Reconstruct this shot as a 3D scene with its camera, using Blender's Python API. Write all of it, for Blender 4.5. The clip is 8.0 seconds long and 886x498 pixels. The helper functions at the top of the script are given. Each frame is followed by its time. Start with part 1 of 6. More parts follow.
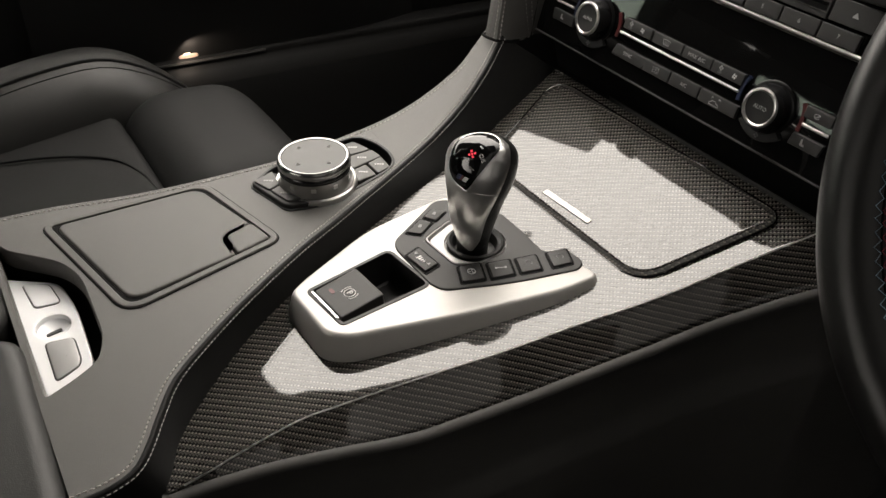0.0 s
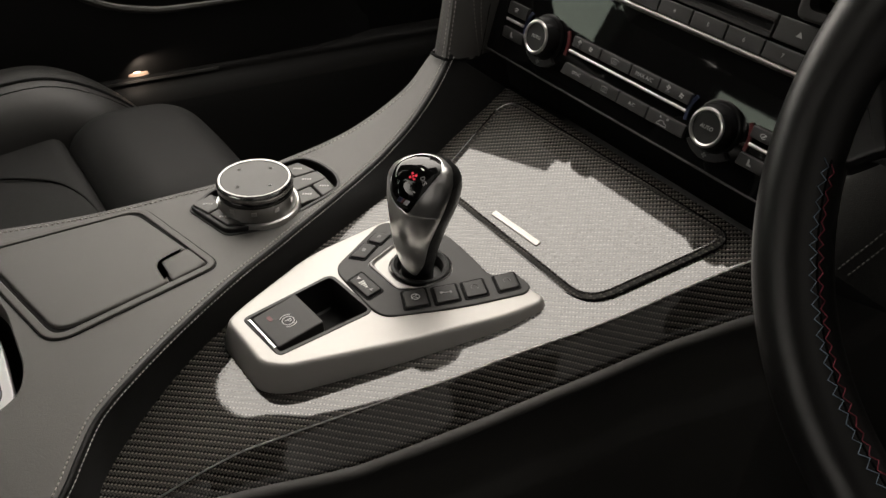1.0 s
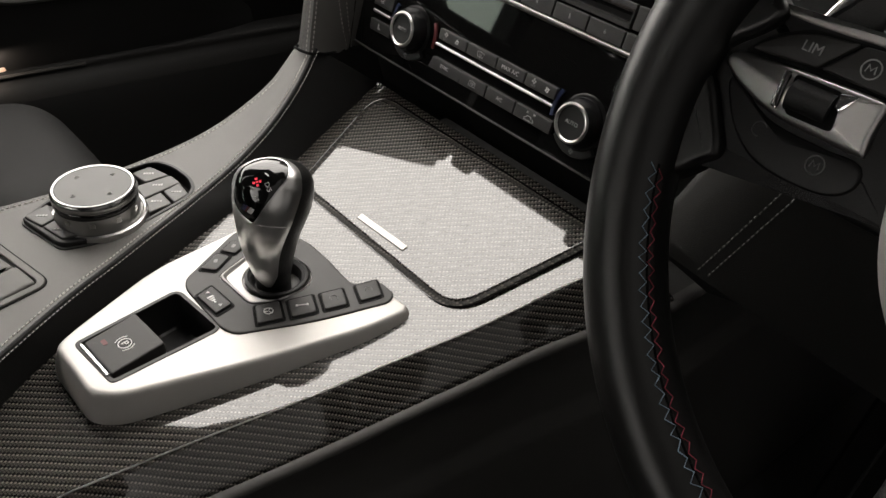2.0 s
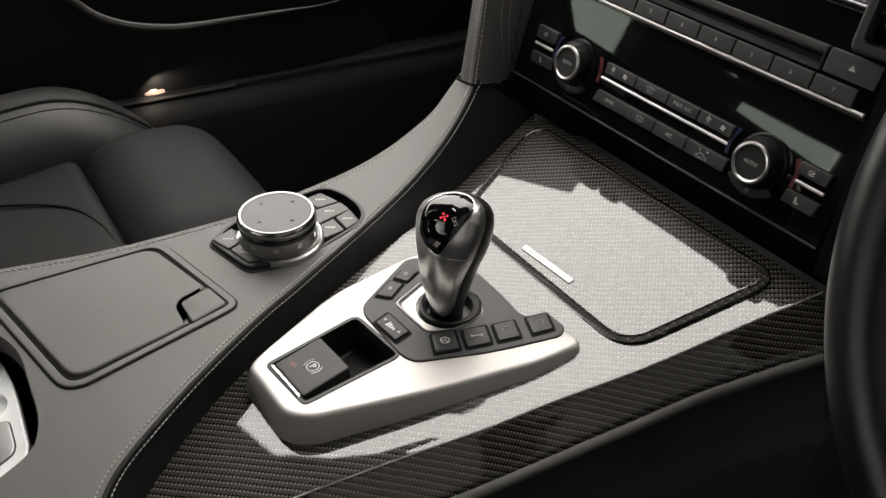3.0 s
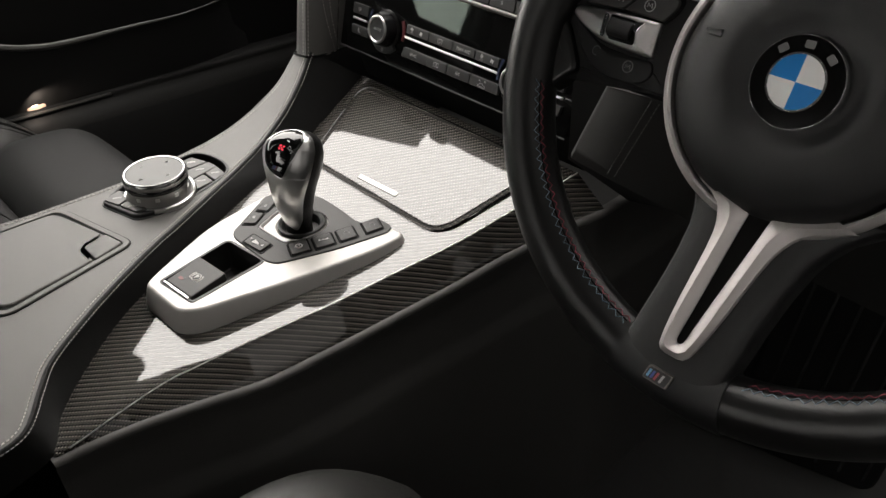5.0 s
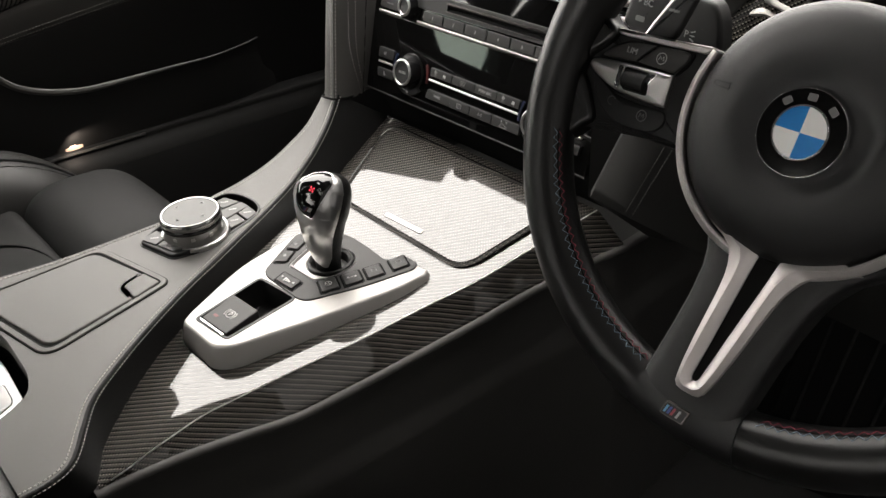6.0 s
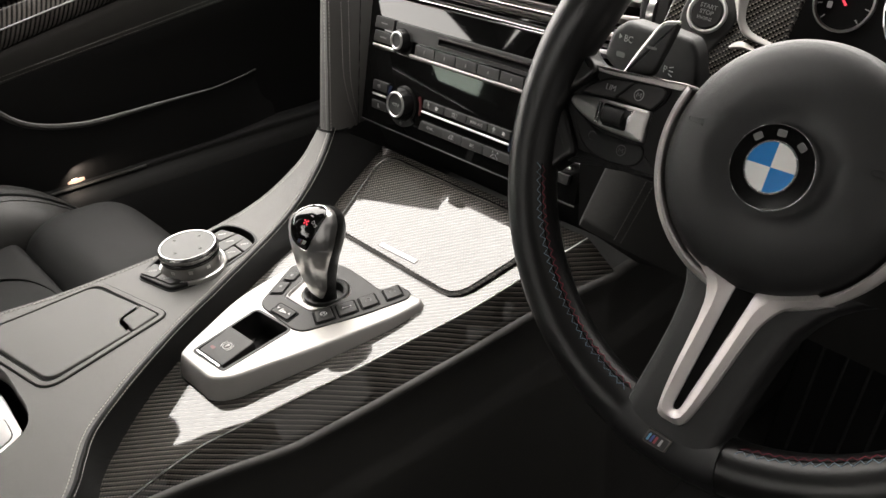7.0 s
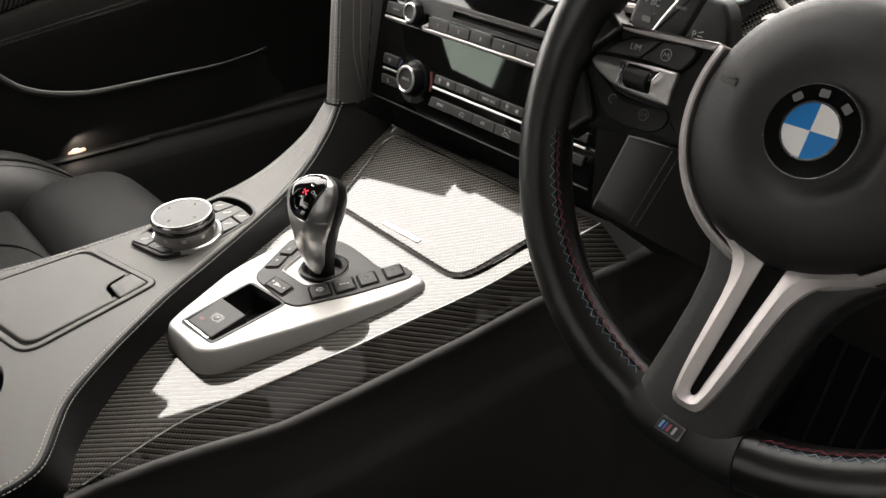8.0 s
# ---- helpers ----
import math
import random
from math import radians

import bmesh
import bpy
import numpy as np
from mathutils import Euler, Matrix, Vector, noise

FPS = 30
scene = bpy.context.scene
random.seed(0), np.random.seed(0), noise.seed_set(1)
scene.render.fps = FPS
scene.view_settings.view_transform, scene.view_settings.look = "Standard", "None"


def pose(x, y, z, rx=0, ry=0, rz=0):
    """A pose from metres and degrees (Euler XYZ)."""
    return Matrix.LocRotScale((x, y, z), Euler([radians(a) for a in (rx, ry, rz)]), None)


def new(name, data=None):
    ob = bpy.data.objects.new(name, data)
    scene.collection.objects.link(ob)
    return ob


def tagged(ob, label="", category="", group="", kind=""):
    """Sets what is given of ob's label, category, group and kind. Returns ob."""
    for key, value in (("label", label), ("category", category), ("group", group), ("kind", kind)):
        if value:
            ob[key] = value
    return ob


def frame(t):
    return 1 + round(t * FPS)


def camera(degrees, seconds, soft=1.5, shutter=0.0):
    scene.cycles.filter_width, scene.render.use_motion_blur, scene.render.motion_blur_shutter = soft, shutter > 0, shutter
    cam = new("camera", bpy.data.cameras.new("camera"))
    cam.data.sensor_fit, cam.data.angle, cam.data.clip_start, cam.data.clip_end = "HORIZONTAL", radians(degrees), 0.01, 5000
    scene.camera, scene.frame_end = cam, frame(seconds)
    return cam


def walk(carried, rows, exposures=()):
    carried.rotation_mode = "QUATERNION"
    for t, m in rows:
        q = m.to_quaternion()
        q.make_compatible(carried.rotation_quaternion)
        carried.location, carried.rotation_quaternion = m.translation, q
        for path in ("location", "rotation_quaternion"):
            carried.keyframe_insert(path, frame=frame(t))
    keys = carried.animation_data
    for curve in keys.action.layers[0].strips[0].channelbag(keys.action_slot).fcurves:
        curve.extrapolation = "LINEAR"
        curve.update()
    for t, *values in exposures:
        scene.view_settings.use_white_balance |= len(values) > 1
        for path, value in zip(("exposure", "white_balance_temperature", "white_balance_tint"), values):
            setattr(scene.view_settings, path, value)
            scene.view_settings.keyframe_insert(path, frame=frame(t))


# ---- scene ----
cam = camera(57.10, 8.0)
# seconds, x, y, z, yaw, pitch, roll
PATH = [
    (0, 0.4107, -0.1866, 0.4045, 56.93, -38.1, 0.69),
    (0.5, 0.3982, -0.2004, 0.4144, 59.58, -38.8, -2.65),
    (1, 0.4076, -0.1588, 0.3989, 54.53, -36.95, 1.65),
    (1.2, 0.4134, -0.1415, 0.3898, 50.9, -36.08, 3.91),
    (2.3, 0.396, -0.098, 0.388, 47.81, -37.9, 3.72),
    (2.5, 0.383, -0.1203, 0.3975, 51.02, -37.54, 2.32),
    (3, 0.3697, -0.1493, 0.4052, 55.55, -36.83, 1.09),
    (3.5, 0.3791, -0.1615, 0.4001, 56.18, -36.67, 0.83),
    (4, 0.4507, -0.1693, 0.4175, 52.17, -35.89, 0.48),
    (4.2, 0.4965, -0.1827, 0.4251, 49.78, -36.15, 0.38),
    (5.3, 0.5589, -0.2166, 0.4513, 48.04, -36.42, -2.54),
    (5.5, 0.5625, -0.2173, 0.4572, 48.65, -35.75, -2.93),
    (6, 0.5663, -0.2241, 0.4649, 49.8, -34.44, -3.75),
    (6.5, 0.5706, -0.2271, 0.4776, 50.39, -33.28, -4.61),
    (7, 0.5788, -0.2203, 0.4767, 49.99, -32.83, -4.62),
    (7.5, 0.5779, -0.2241, 0.4812, 50.73, -32.28, -4.61),
    (8, 0.5649, -0.207, 0.439, 50.59, -32.69, -2.4),
]
EXPOSURES = ((0.0, -0.02, 6750, 10), (0.5, -0.20, 6800, 10), (1.0, -0.45, 6800, 10), (2.5, 0.12, 6500, 10), (3.0, -0.03, 6500, 10), (3.5, -0.10, 6500, 10), (4.2, -0.02, 6500, 10), (5.5, 0.36, 6500, 10), (7.0, 0.50, 6550, 10), (8.0, 0.52, 6550, 10))
walk(cam, [(t, pose(x, y, z, 90 + pitch, 0, yaw) @ pose(0, 0, 0, 0, 0, roll)) for t, x, y, z, yaw, pitch, roll in PATH], EXPOSURES)

# ---- world and light ----

world = bpy.data.worlds.new("surroundings")
scene.world = world
world.use_nodes = True
# a bright overcast day beyond the passenger's side, dim towards the driver's
wt = world.node_tree
sky = wt.nodes["Background"]
sky.inputs["Color"].default_value = (1.0, 0.955, 0.90, 1)
way = wt.nodes.new("ShaderNodeTexCoord")
level = wt.nodes.new("ShaderNodeMapRange")
level.interpolation_type = "SMOOTHSTEP"
for key, value in (("From Min", -0.38), ("From Max", 0.45), ("To Min", 0.4), ("To Max", 9.0)):
    level.inputs[key].default_value = value
lean = wt.nodes.new("ShaderNodeVectorMath")
lean.operation = "DOT_PRODUCT"
lean.inputs[1].default_value = (-0.85, -0.14, 0.26)
wt.links.new(way.outputs["Generated"], lean.inputs[0])
wt.links.new(lean.outputs["Value"], level.inputs["Value"])
# the cloud cover is brighter overhead than low down
height = wt.nodes.new("ShaderNodeSeparateXYZ")
wt.links.new(way.outputs["Generated"], height.inputs[0])
glow = wt.nodes.new("ShaderNodeMapRange")
for key, value in (("From Min", 0.45), ("From Max", 0.80), ("To Min", 0.72), ("To Max", 1.12)):
    glow.inputs[key].default_value = value
wt.links.new(height.outputs[2], glow.inputs["Value"])
both = wt.nodes.new("ShaderNodeMath")
both.operation = "MULTIPLY"
wt.links.new(level.outputs["Result"], both.inputs[0])
wt.links.new(glow.outputs["Result"], both.inputs[1])
wt.links.new(both.outputs[0], sky.inputs["Strength"])

# ---- helpers for building ----


def part(name, bm, material, parent=None, label="", smooth=40):
    me = bpy.data.meshes.new(name)
    bmesh.ops.recalc_face_normals(bm, faces=bm.faces[:])
    for f in bm.faces:
        f.smooth = True
    bm.to_mesh(me)
    bm.free()
    me.set_sharp_from_angle(angle=radians(smooth))
    me.materials.append(material)
    ob = new(name, me)
    if parent:
        ob.parent = parent
        ob.matrix_parent_inverse = ORIGIN[parent.name].inverted() if parent.name in ORIGIN else Matrix()
    if label:
        tagged(ob, label)
    return ob


ORIGIN = {}


def thing(name, place, label, category, group="", kind=""):
    ob = new(name)
    ob.empty_display_size = 0.02
    ob.matrix_basis = Matrix.Translation(place)
    ORIGIN[ob.name] = Matrix.Translation(place)
    return tagged(ob, label, category, group, kind)


def frame_of(origin, x, y, z):
    m = Matrix((x, y, z)).transposed().to_4x4()
    m.translation = origin
    return m


def rounded(pts, r, n=5):
    """A closed outline with rounded corners; r is one radius or one for each corner."""
    out, k = [], len(pts)
    for i in range(k):
        p, a, b = Vector(pts[i]), Vector(pts[i - 1]), Vector(pts[(i + 1) % k])
        q = r[i] if isinstance(r, (list, tuple)) else r
        da, db = a - p, b - p
        q = min(q, da.length * 0.48, db.length * 0.48)
        s, e = p + da.normalized() * q, p + db.normalized() * q
        for j in range(n + 1):
            t = j / n
            w = (0.7 * t * (1 - t) * 2) / 0.7
            out.append(tuple(s * (1 - t) ** 2 + p * w + e * t * t))
    return out


def rect(cx, cy, w, h, r=0.0, turn=0.0, n=4):
    pts = [(-w / 2, -h / 2), (w / 2, -h / 2), (w / 2, h / 2), (-w / 2, h / 2)]
    c, s = math.cos(radians(turn)), math.sin(radians(turn))
    pts = [(cx + x * c - y * s, cy + x * s + y * c) for x, y in pts]
    return rounded(pts, r, n) if r else pts


def ring(cx, cy, r, n=48, ry=None):
    return [(cx + r * math.cos(2 * math.pi * i / n), cy + (ry or r) * math.sin(2 * math.pi * i / n)) for i in range(n)]


def area(pts):
    return sum(a[0] * b[1] - b[0] * a[1] for a, b in zip(pts, pts[1:] + pts[:1])) / 2


def inset(pts, d):
    """The outline drawn in by d."""
    k, out = len(pts), []
    sign = 1 if area(pts) > 0 else -1
    for i in range(k):
        p, a, b = Vector(pts[i]), Vector(pts[i - 1]), Vector(pts[(i + 1) % k])
        u, v = (p - a), (b - p)
        if u.length < 1e-9 or v.length < 1e-9:
            u = v = b - a
        u, v = u.normalized(), v.normalized()
        na, nb = Vector((-u.y, u.x)), Vector((-v.y, v.x))
        m = na + nb
        m = m / max(m.length_squared / 2, 0.6)
        out.append(tuple(p + m * d * sign))
    return out


def prism(outline, z0, z1, bevel=0.0, m=None, holes=(), steps=3, bm=None, hole_bevel=0.0, profile=()):
    """A raised plate with rounded upper edges or a profile of (inset, height), and holes through it."""
    bm = bm or bmesh.new()
    m = m or Matrix()

    def loop(pts, z):
        return [bm.verts.new(m @ Vector((x, y, z))) for x, y in pts]

    def band(a, b):
        for i in range(len(a)):
            bm.faces.new((a[i], a[(i + 1) % len(a)], b[(i + 1) % len(b)], b[i]))

    def stack(outline, bevel, way):
        low = loop(outline, z0)
        rows = [low]
        if profile and way > 0:
            rows += [loop(inset(outline, d), z) for d, z in profile]
        elif bevel:
            for j in range(steps + 1):
                t = j / steps * math.pi / 2
                rows.append(loop(inset(outline, way * bevel * (1 - math.cos(t))), z1 - bevel + bevel * math.sin(t)))
            rows.append(loop(inset(outline, way * (bevel + min(0.0008, bevel * 0.4))), z1))
        else:
            rows.append(loop(outline, z1))
        for a, b in zip(rows, rows[1:]):
            band(a, b)
        return low, rows[-1]

    low, top = stack(outline, bevel, 1)
    if not holes:
        bm.faces.new(top)
        bm.faces.new(low)
        return bm
    tops, edges = [top], []
    for h in holes:
        tops.append(stack(h, hole_bevel, -1)[1])
    for loop_verts in tops:
        for i in range(len(loop_verts)):
            edges.append(bm.edges.get((loop_verts[i], loop_verts[(i + 1) % len(loop_verts)])))
    bmesh.ops.triangle_fill(bm, use_beauty=True, use_dissolve=False, edges=edges)
    return bm


def tray(outline, z_top, z_floor, draft=0.002, m=None):
    """A sunk tray: walls and a floor."""
    bm, m = bmesh.new(), m or Matrix()
    rows = []
    for d, z in ((0, z_top), (draft * 0.3, z_top - 0.6 * (z_top - z_floor)), (draft, z_floor + 0.001), (draft + 0.002, z_floor)):
        rows.append([bm.verts.new(m @ Vector((x, y, z))) for x, y in inset(outline, d)])
    for a, b in zip(rows, rows[1:]):
        for i in range(len(a)):
            bm.faces.new((a[i], a[(i + 1) % len(a)], b[(i + 1) % len(b)], b[i]))
    bm.faces.new(rows[-1])
    return bm


def lathe(profile, m=None, n=64, bm=None, rx=1.0, ry=1.0):
    """Turns (radius, height) pairs about the local z axis."""
    bm, m = bm or bmesh.new(), m or Matrix()
    rows = []
    for r, z in profile:
        if r < 1e-6:
            rows.append([bm.verts.new(m @ Vector((0, 0, z)))])
        else:
            rows.append([bm.verts.new(m @ Vector((rx * r * math.cos(2 * math.pi * i / n), ry * r * math.sin(2 * math.pi * i / n), z))) for i in range(n)])
    for a, b in zip(rows, rows[1:]):
        for i in range(n):
            j = (i + 1) % n
            if len(a) == 1 and len(b) == 1:
                continue
            if len(a) == 1:
                bm.faces.new((a[0], b[j], b[i]))
            elif len(b) == 1:
                bm.faces.new((a[i], a[j], b[0]))
            else:
                bm.faces.new((a[i], a[j], b[j], b[i]))
    return bm


def smooth_line(pts, n, closed=False):
    """n points along a smooth line through pts, evenly spaced."""
    pts = [Vector(p) for p in pts]
    k, fine = len(pts), []
    for i in range(k if closed else k - 1):
        p0 = pts[(i - 1) % k] if closed or i > 0 else pts[0] * 2 - pts[1]
        p1, p2 = pts[i], pts[(i + 1) % k]
        p3 = pts[(i + 2) % k] if closed or i + 2 < k else pts[-1] * 2 - pts[-2]
        for j in range(24):
            t = j / 24
            fine.append(0.5 * (2 * p1 + (p2 - p0) * t + (2 * p0 - 5 * p1 + 4 * p2 - p3) * t * t + (3 * p1 - p0 - 3 * p2 + p3) * t ** 3))
    fine.append(pts[0] if closed else pts[-1])
    far = [0.0]
    for a, b in zip(fine, fine[1:]):
        far.append(far[-1] + (b - a).length)
    out, j = [], 0
    for i in range(n):
        d = far[-1] * i / (n if closed else n - 1)
        while j < len(far) - 2 and far[j + 1] < d:
            j += 1
        t = (d - far[j]) / max(far[j + 1] - far[j], 1e-9)
        out.append(fine[j].lerp(fine[j + 1], t))
    return out


def loft(rows, closed=False, bm=None, cap=False):
    """A skin over rows of points, all of one length."""
    bm = bm or bmesh.new()
    vs = [[bm.verts.new(p) for p in row] for row in rows]
    for a, b in zip(vs, vs[1:]):
        k = len(a)
        for i in range(k if closed else k - 1):
            bm.faces.new((a[i], a[(i + 1) % k], b[(i + 1) % k], b[i]))
    if cap:
        bm.faces.new(vs[0])
        bm.faces.new(vs[-1])
    return bm


def tube(path, r, n=8, closed=False, bm=None, up=(0, 0, 1), flat=1.0):
    """A round bar along a path."""
    rows, k = [], len(path)
    for i, p in enumerate(path):
        a = path[i - 1] if closed or i else path[0]
        b = path[(i + 1) % k] if closed or i + 1 < k else path[-1]
        d = (Vector(b) - Vector(a)).normalized()
        s = d.cross(Vector(up))
        s = s.normalized() if s.length > 1e-6 else d.orthogonal().normalized()
        u = s.cross(d)
        q = r[i] if isinstance(r, (list, tuple)) else r
        rows.append([Vector(p) + q * (math.cos(2 * math.pi * j / n) * s + flat * math.sin(2 * math.pi * j / n) * u) for j in range(n)])
    if closed:
        rows.append(rows[0])
        bm = loft(rows, True, bm)
        bmesh.ops.remove_doubles(bm, verts=bm.verts[:], dist=1e-7)
        return bm
    return loft(rows, True, bm, cap=True)


def stitches(path, pitch, length, r, lift=(0, 0, 1), bm=None, slant=0.0, side=None):
    """A row of single thread stitches along a path."""
    bm = bm or bmesh.new()
    total = sum((Vector(b) - Vector(a)).length for a, b in zip(path, path[1:]))
    k = max(int(total / pitch), 2)
    line = smooth_line(path, 2 * k + 1)
    up = Vector(lift)
    for i in range(k):
        a, b = line[2 * i], line[2 * i + 1]
        d = (b - a).normalized()
        if slant:
            d = (d + slant * d.cross(up).normalized() * (1 if side is None else side)).normalized()
        c = (a + b) / 2 + up * r * 0.35
        s = d.cross(up).normalized() * r
        rings = []
        for t, q, h in ((-0.5, 0.35, -0.9), (-0.28, 1.0, 0.0), (0.28, 1.0, 0.0), (0.5, 0.35, -0.9)):
            o = c + d * length * t + up * r * h
            rings.append([o + q * (math.cos(math.pi * j / 3) * s + math.sin(math.pi * j / 3) * up * r) for j in range(6)])
        loft(rings, True, bm)
    return bm


def letters(name, text, size, m, material, parent, depth=0.0002, align="CENTER"):
    cu = bpy.data.curves.new(name, "FONT")
    cu.body, cu.size, cu.extrude, cu.align_x, cu.align_y, cu.resolution_u = text, size, depth, align, "CENTER", 3
    ob = bpy.data.objects.new(name, cu)
    scene.collection.objects.link(ob)
    me = bpy.data.meshes.new_from_object(ob.evaluated_get(bpy.context.evaluated_depsgraph_get()))
    bpy.data.objects.remove(ob)
    me.transform(m)
    me.materials.clear()
    me.materials.append(material)
    out = new(name, me)
    out.parent = parent
    if parent and parent.name in ORIGIN:
        out.matrix_parent_inverse = ORIGIN[parent.name].inverted()
    return out


def padding(x0, x1, y0, y1, z0, z1, r, m=None, nx=26, ny=26, rise=None, power=2.0):
    """A padded block: a level top that rolls off over r towards its rim, and sides down to z0."""
    m = m or Matrix()
    bm = bmesh.new()

    def ease(i, n):
        t = i / n
        return 0.5 - 0.5 * math.cos(math.pi * t)

    rows = []
    for i in range(nx + 1):
        x = x0 + (x1 - x0) * ease(i, nx)
        row = []
        for j in range(ny + 1):
            y = y0 + (y1 - y0) * ease(j, ny)
            drop = 0.0
            for d in (max(min(x - x0, x1 - x), 0.0), max(min(y - y0, y1 - y), 0.0)):
                if d < r:
                    drop += r * (1 - (1 - (1 - d / r) ** power) ** (1 / power))
            z = z1 - min(drop, r * 1.25) + (rise(x, y) if rise else 0.0)
            row.append(Vector((x, y, z)))
        rows.append(row)
    skirt = [rows[0][j] for j in range(ny + 1)] + [rows[i][ny] for i in range(1, nx + 1)] + [rows[nx][j] for j in range(ny - 1, -1, -1)] + [rows[i][0] for i in range(nx - 1, 0, -1)]
    loft([[m @ p for p in row] for row in rows], False, bm)
    loft([[m @ p for p in skirt], [m @ Vector((p.x, p.y, z0)) for p in skirt]], True, bm)
    bmesh.ops.remove_doubles(bm, verts=bm.verts[:], dist=1e-6)
    return bm


def pillow(outline, z0, z1, bevel, dome=0.0, m=None):
    """A low cushion over a convex outline, built in shrinking rings."""
    m = m or Matrix()
    cx, cy = sum(p[0] for p in outline) / len(outline), sum(p[1] for p in outline) / len(outline)
    rows = [[(x, y, z0) for x, y in outline]]
    for j in range(5):
        t = j / 4 * math.pi / 2
        rows.append([(x, y, z1 - bevel + bevel * math.sin(t)) for x, y in inset(outline, bevel * (1 - math.cos(t)))])
    rim = inset(outline, bevel)
    for k in (0.985, 0.95, 0.88, 0.75, 0.6, 0.4, 0.2, 0.02):
        rows.append([(cx + (x - cx) * k, cy + (y - cy) * k, z1 + dome * (1 - k * k)) for x, y in rim])
    return loft([[m @ Vector(p) for p in row] for row in rows], True)


# ---- materials ----


def shader(name):
    ma = bpy.data.materials.new(name)
    ma.use_nodes = True
    t = ma.node_tree
    return ma, t, t.nodes["Principled BSDF"]


def node(t, kind, **sets):
    n = t.nodes.new(kind)
    for k, v in sets.items():
        n.inputs[k].default_value = v
    return n


def math_node(t, op, a, b=None):
    n = t.nodes.new("ShaderNodeMath")
    n.operation = op
    for i, v in enumerate((a, b)):
        if v is None:
            continue
        if isinstance(v, (int, float)):
            n.inputs[i].default_value = v
        else:
            t.links.new(v, n.inputs[i])
    return n.outputs[0]


def surface(name, color, rough, metal=0.0, vary=0.25, scale=40.0, grain=0.0, grain_scale=900.0, cells=False, coat=0.0, spec=0.5, rough_vary=0.12, stretch=None):
    """A surface with colour and gloss that vary at two scales, and a fine relief."""
    ma, t, p = shader(name)
    co = t.nodes.new("ShaderNodeTexCoord").outputs["Object"]
    if stretch:
        mp = t.nodes.new("ShaderNodeMapping")
        mp.inputs["Scale"].default_value = stretch
        t.links.new(co, mp.inputs["Vector"])
        fine_co = mp.outputs[0]
    else:
        fine_co = co
    big = node(t, "ShaderNodeTexNoise", Scale=scale, Detail=4.0, Roughness=0.6)
    fine = node(t, "ShaderNodeTexNoise", Scale=grain_scale * 0.6, Detail=2.0)
    t.links.new(co, big.inputs["Vector"])
    t.links.new(fine_co, fine.inputs["Vector"])
    mix = math_node(t, "ADD", math_node(t, "MULTIPLY", big.outputs["Fac"], 0.65), math_node(t, "MULTIPLY", fine.outputs["Fac"], 0.35))
    ramp = t.nodes.new("ShaderNodeMix")
    ramp.data_type = "RGBA"
    ramp.inputs[6].default_value = (*[c * (1 - vary) for c in color], 1)
    ramp.inputs[7].default_value = (*[min(c * (1 + vary), 1) for c in color], 1)
    t.links.new(mix, ramp.inputs[0])
    t.links.new(ramp.outputs[2], p.inputs["Base Color"])
    r = math_node(t, "ADD", math_node(t, "MULTIPLY", mix, 2 * rough_vary), rough - rough_vary)
    t.links.new(r, p.inputs["Roughness"])
    p.inputs["Metallic"].default_value = metal
    p.inputs["Specular IOR Level"].default_value = spec
    p.inputs["Coat Weight"].default_value = coat
    p.inputs["Coat Roughness"].default_value = 0.03
    if grain:
        b = t.nodes.new("ShaderNodeBump")
        b.inputs["Strength"].default_value = grain
        b.inputs["Distance"].default_value = 0.0004
        if cells:
            v = t.nodes.new("ShaderNodeTexVoronoi")
            v.feature = "DISTANCE_TO_EDGE"
            v.inputs["Scale"].default_value = grain_scale
            t.links.new(fine_co, v.inputs["Vector"])
            h = math_node(t, "ADD", math_node(t, "MINIMUM", math_node(t, "MULTIPLY", v.outputs["Distance"], 3.0), 0.6), math_node(t, "MULTIPLY", fine.outputs["Fac"], 0.25))
        else:
            h = fine.outputs["Fac"]
        t.links.new(h, b.inputs["Height"])
        t.links.new(b.outputs[0], p.inputs["Normal"])
    return ma


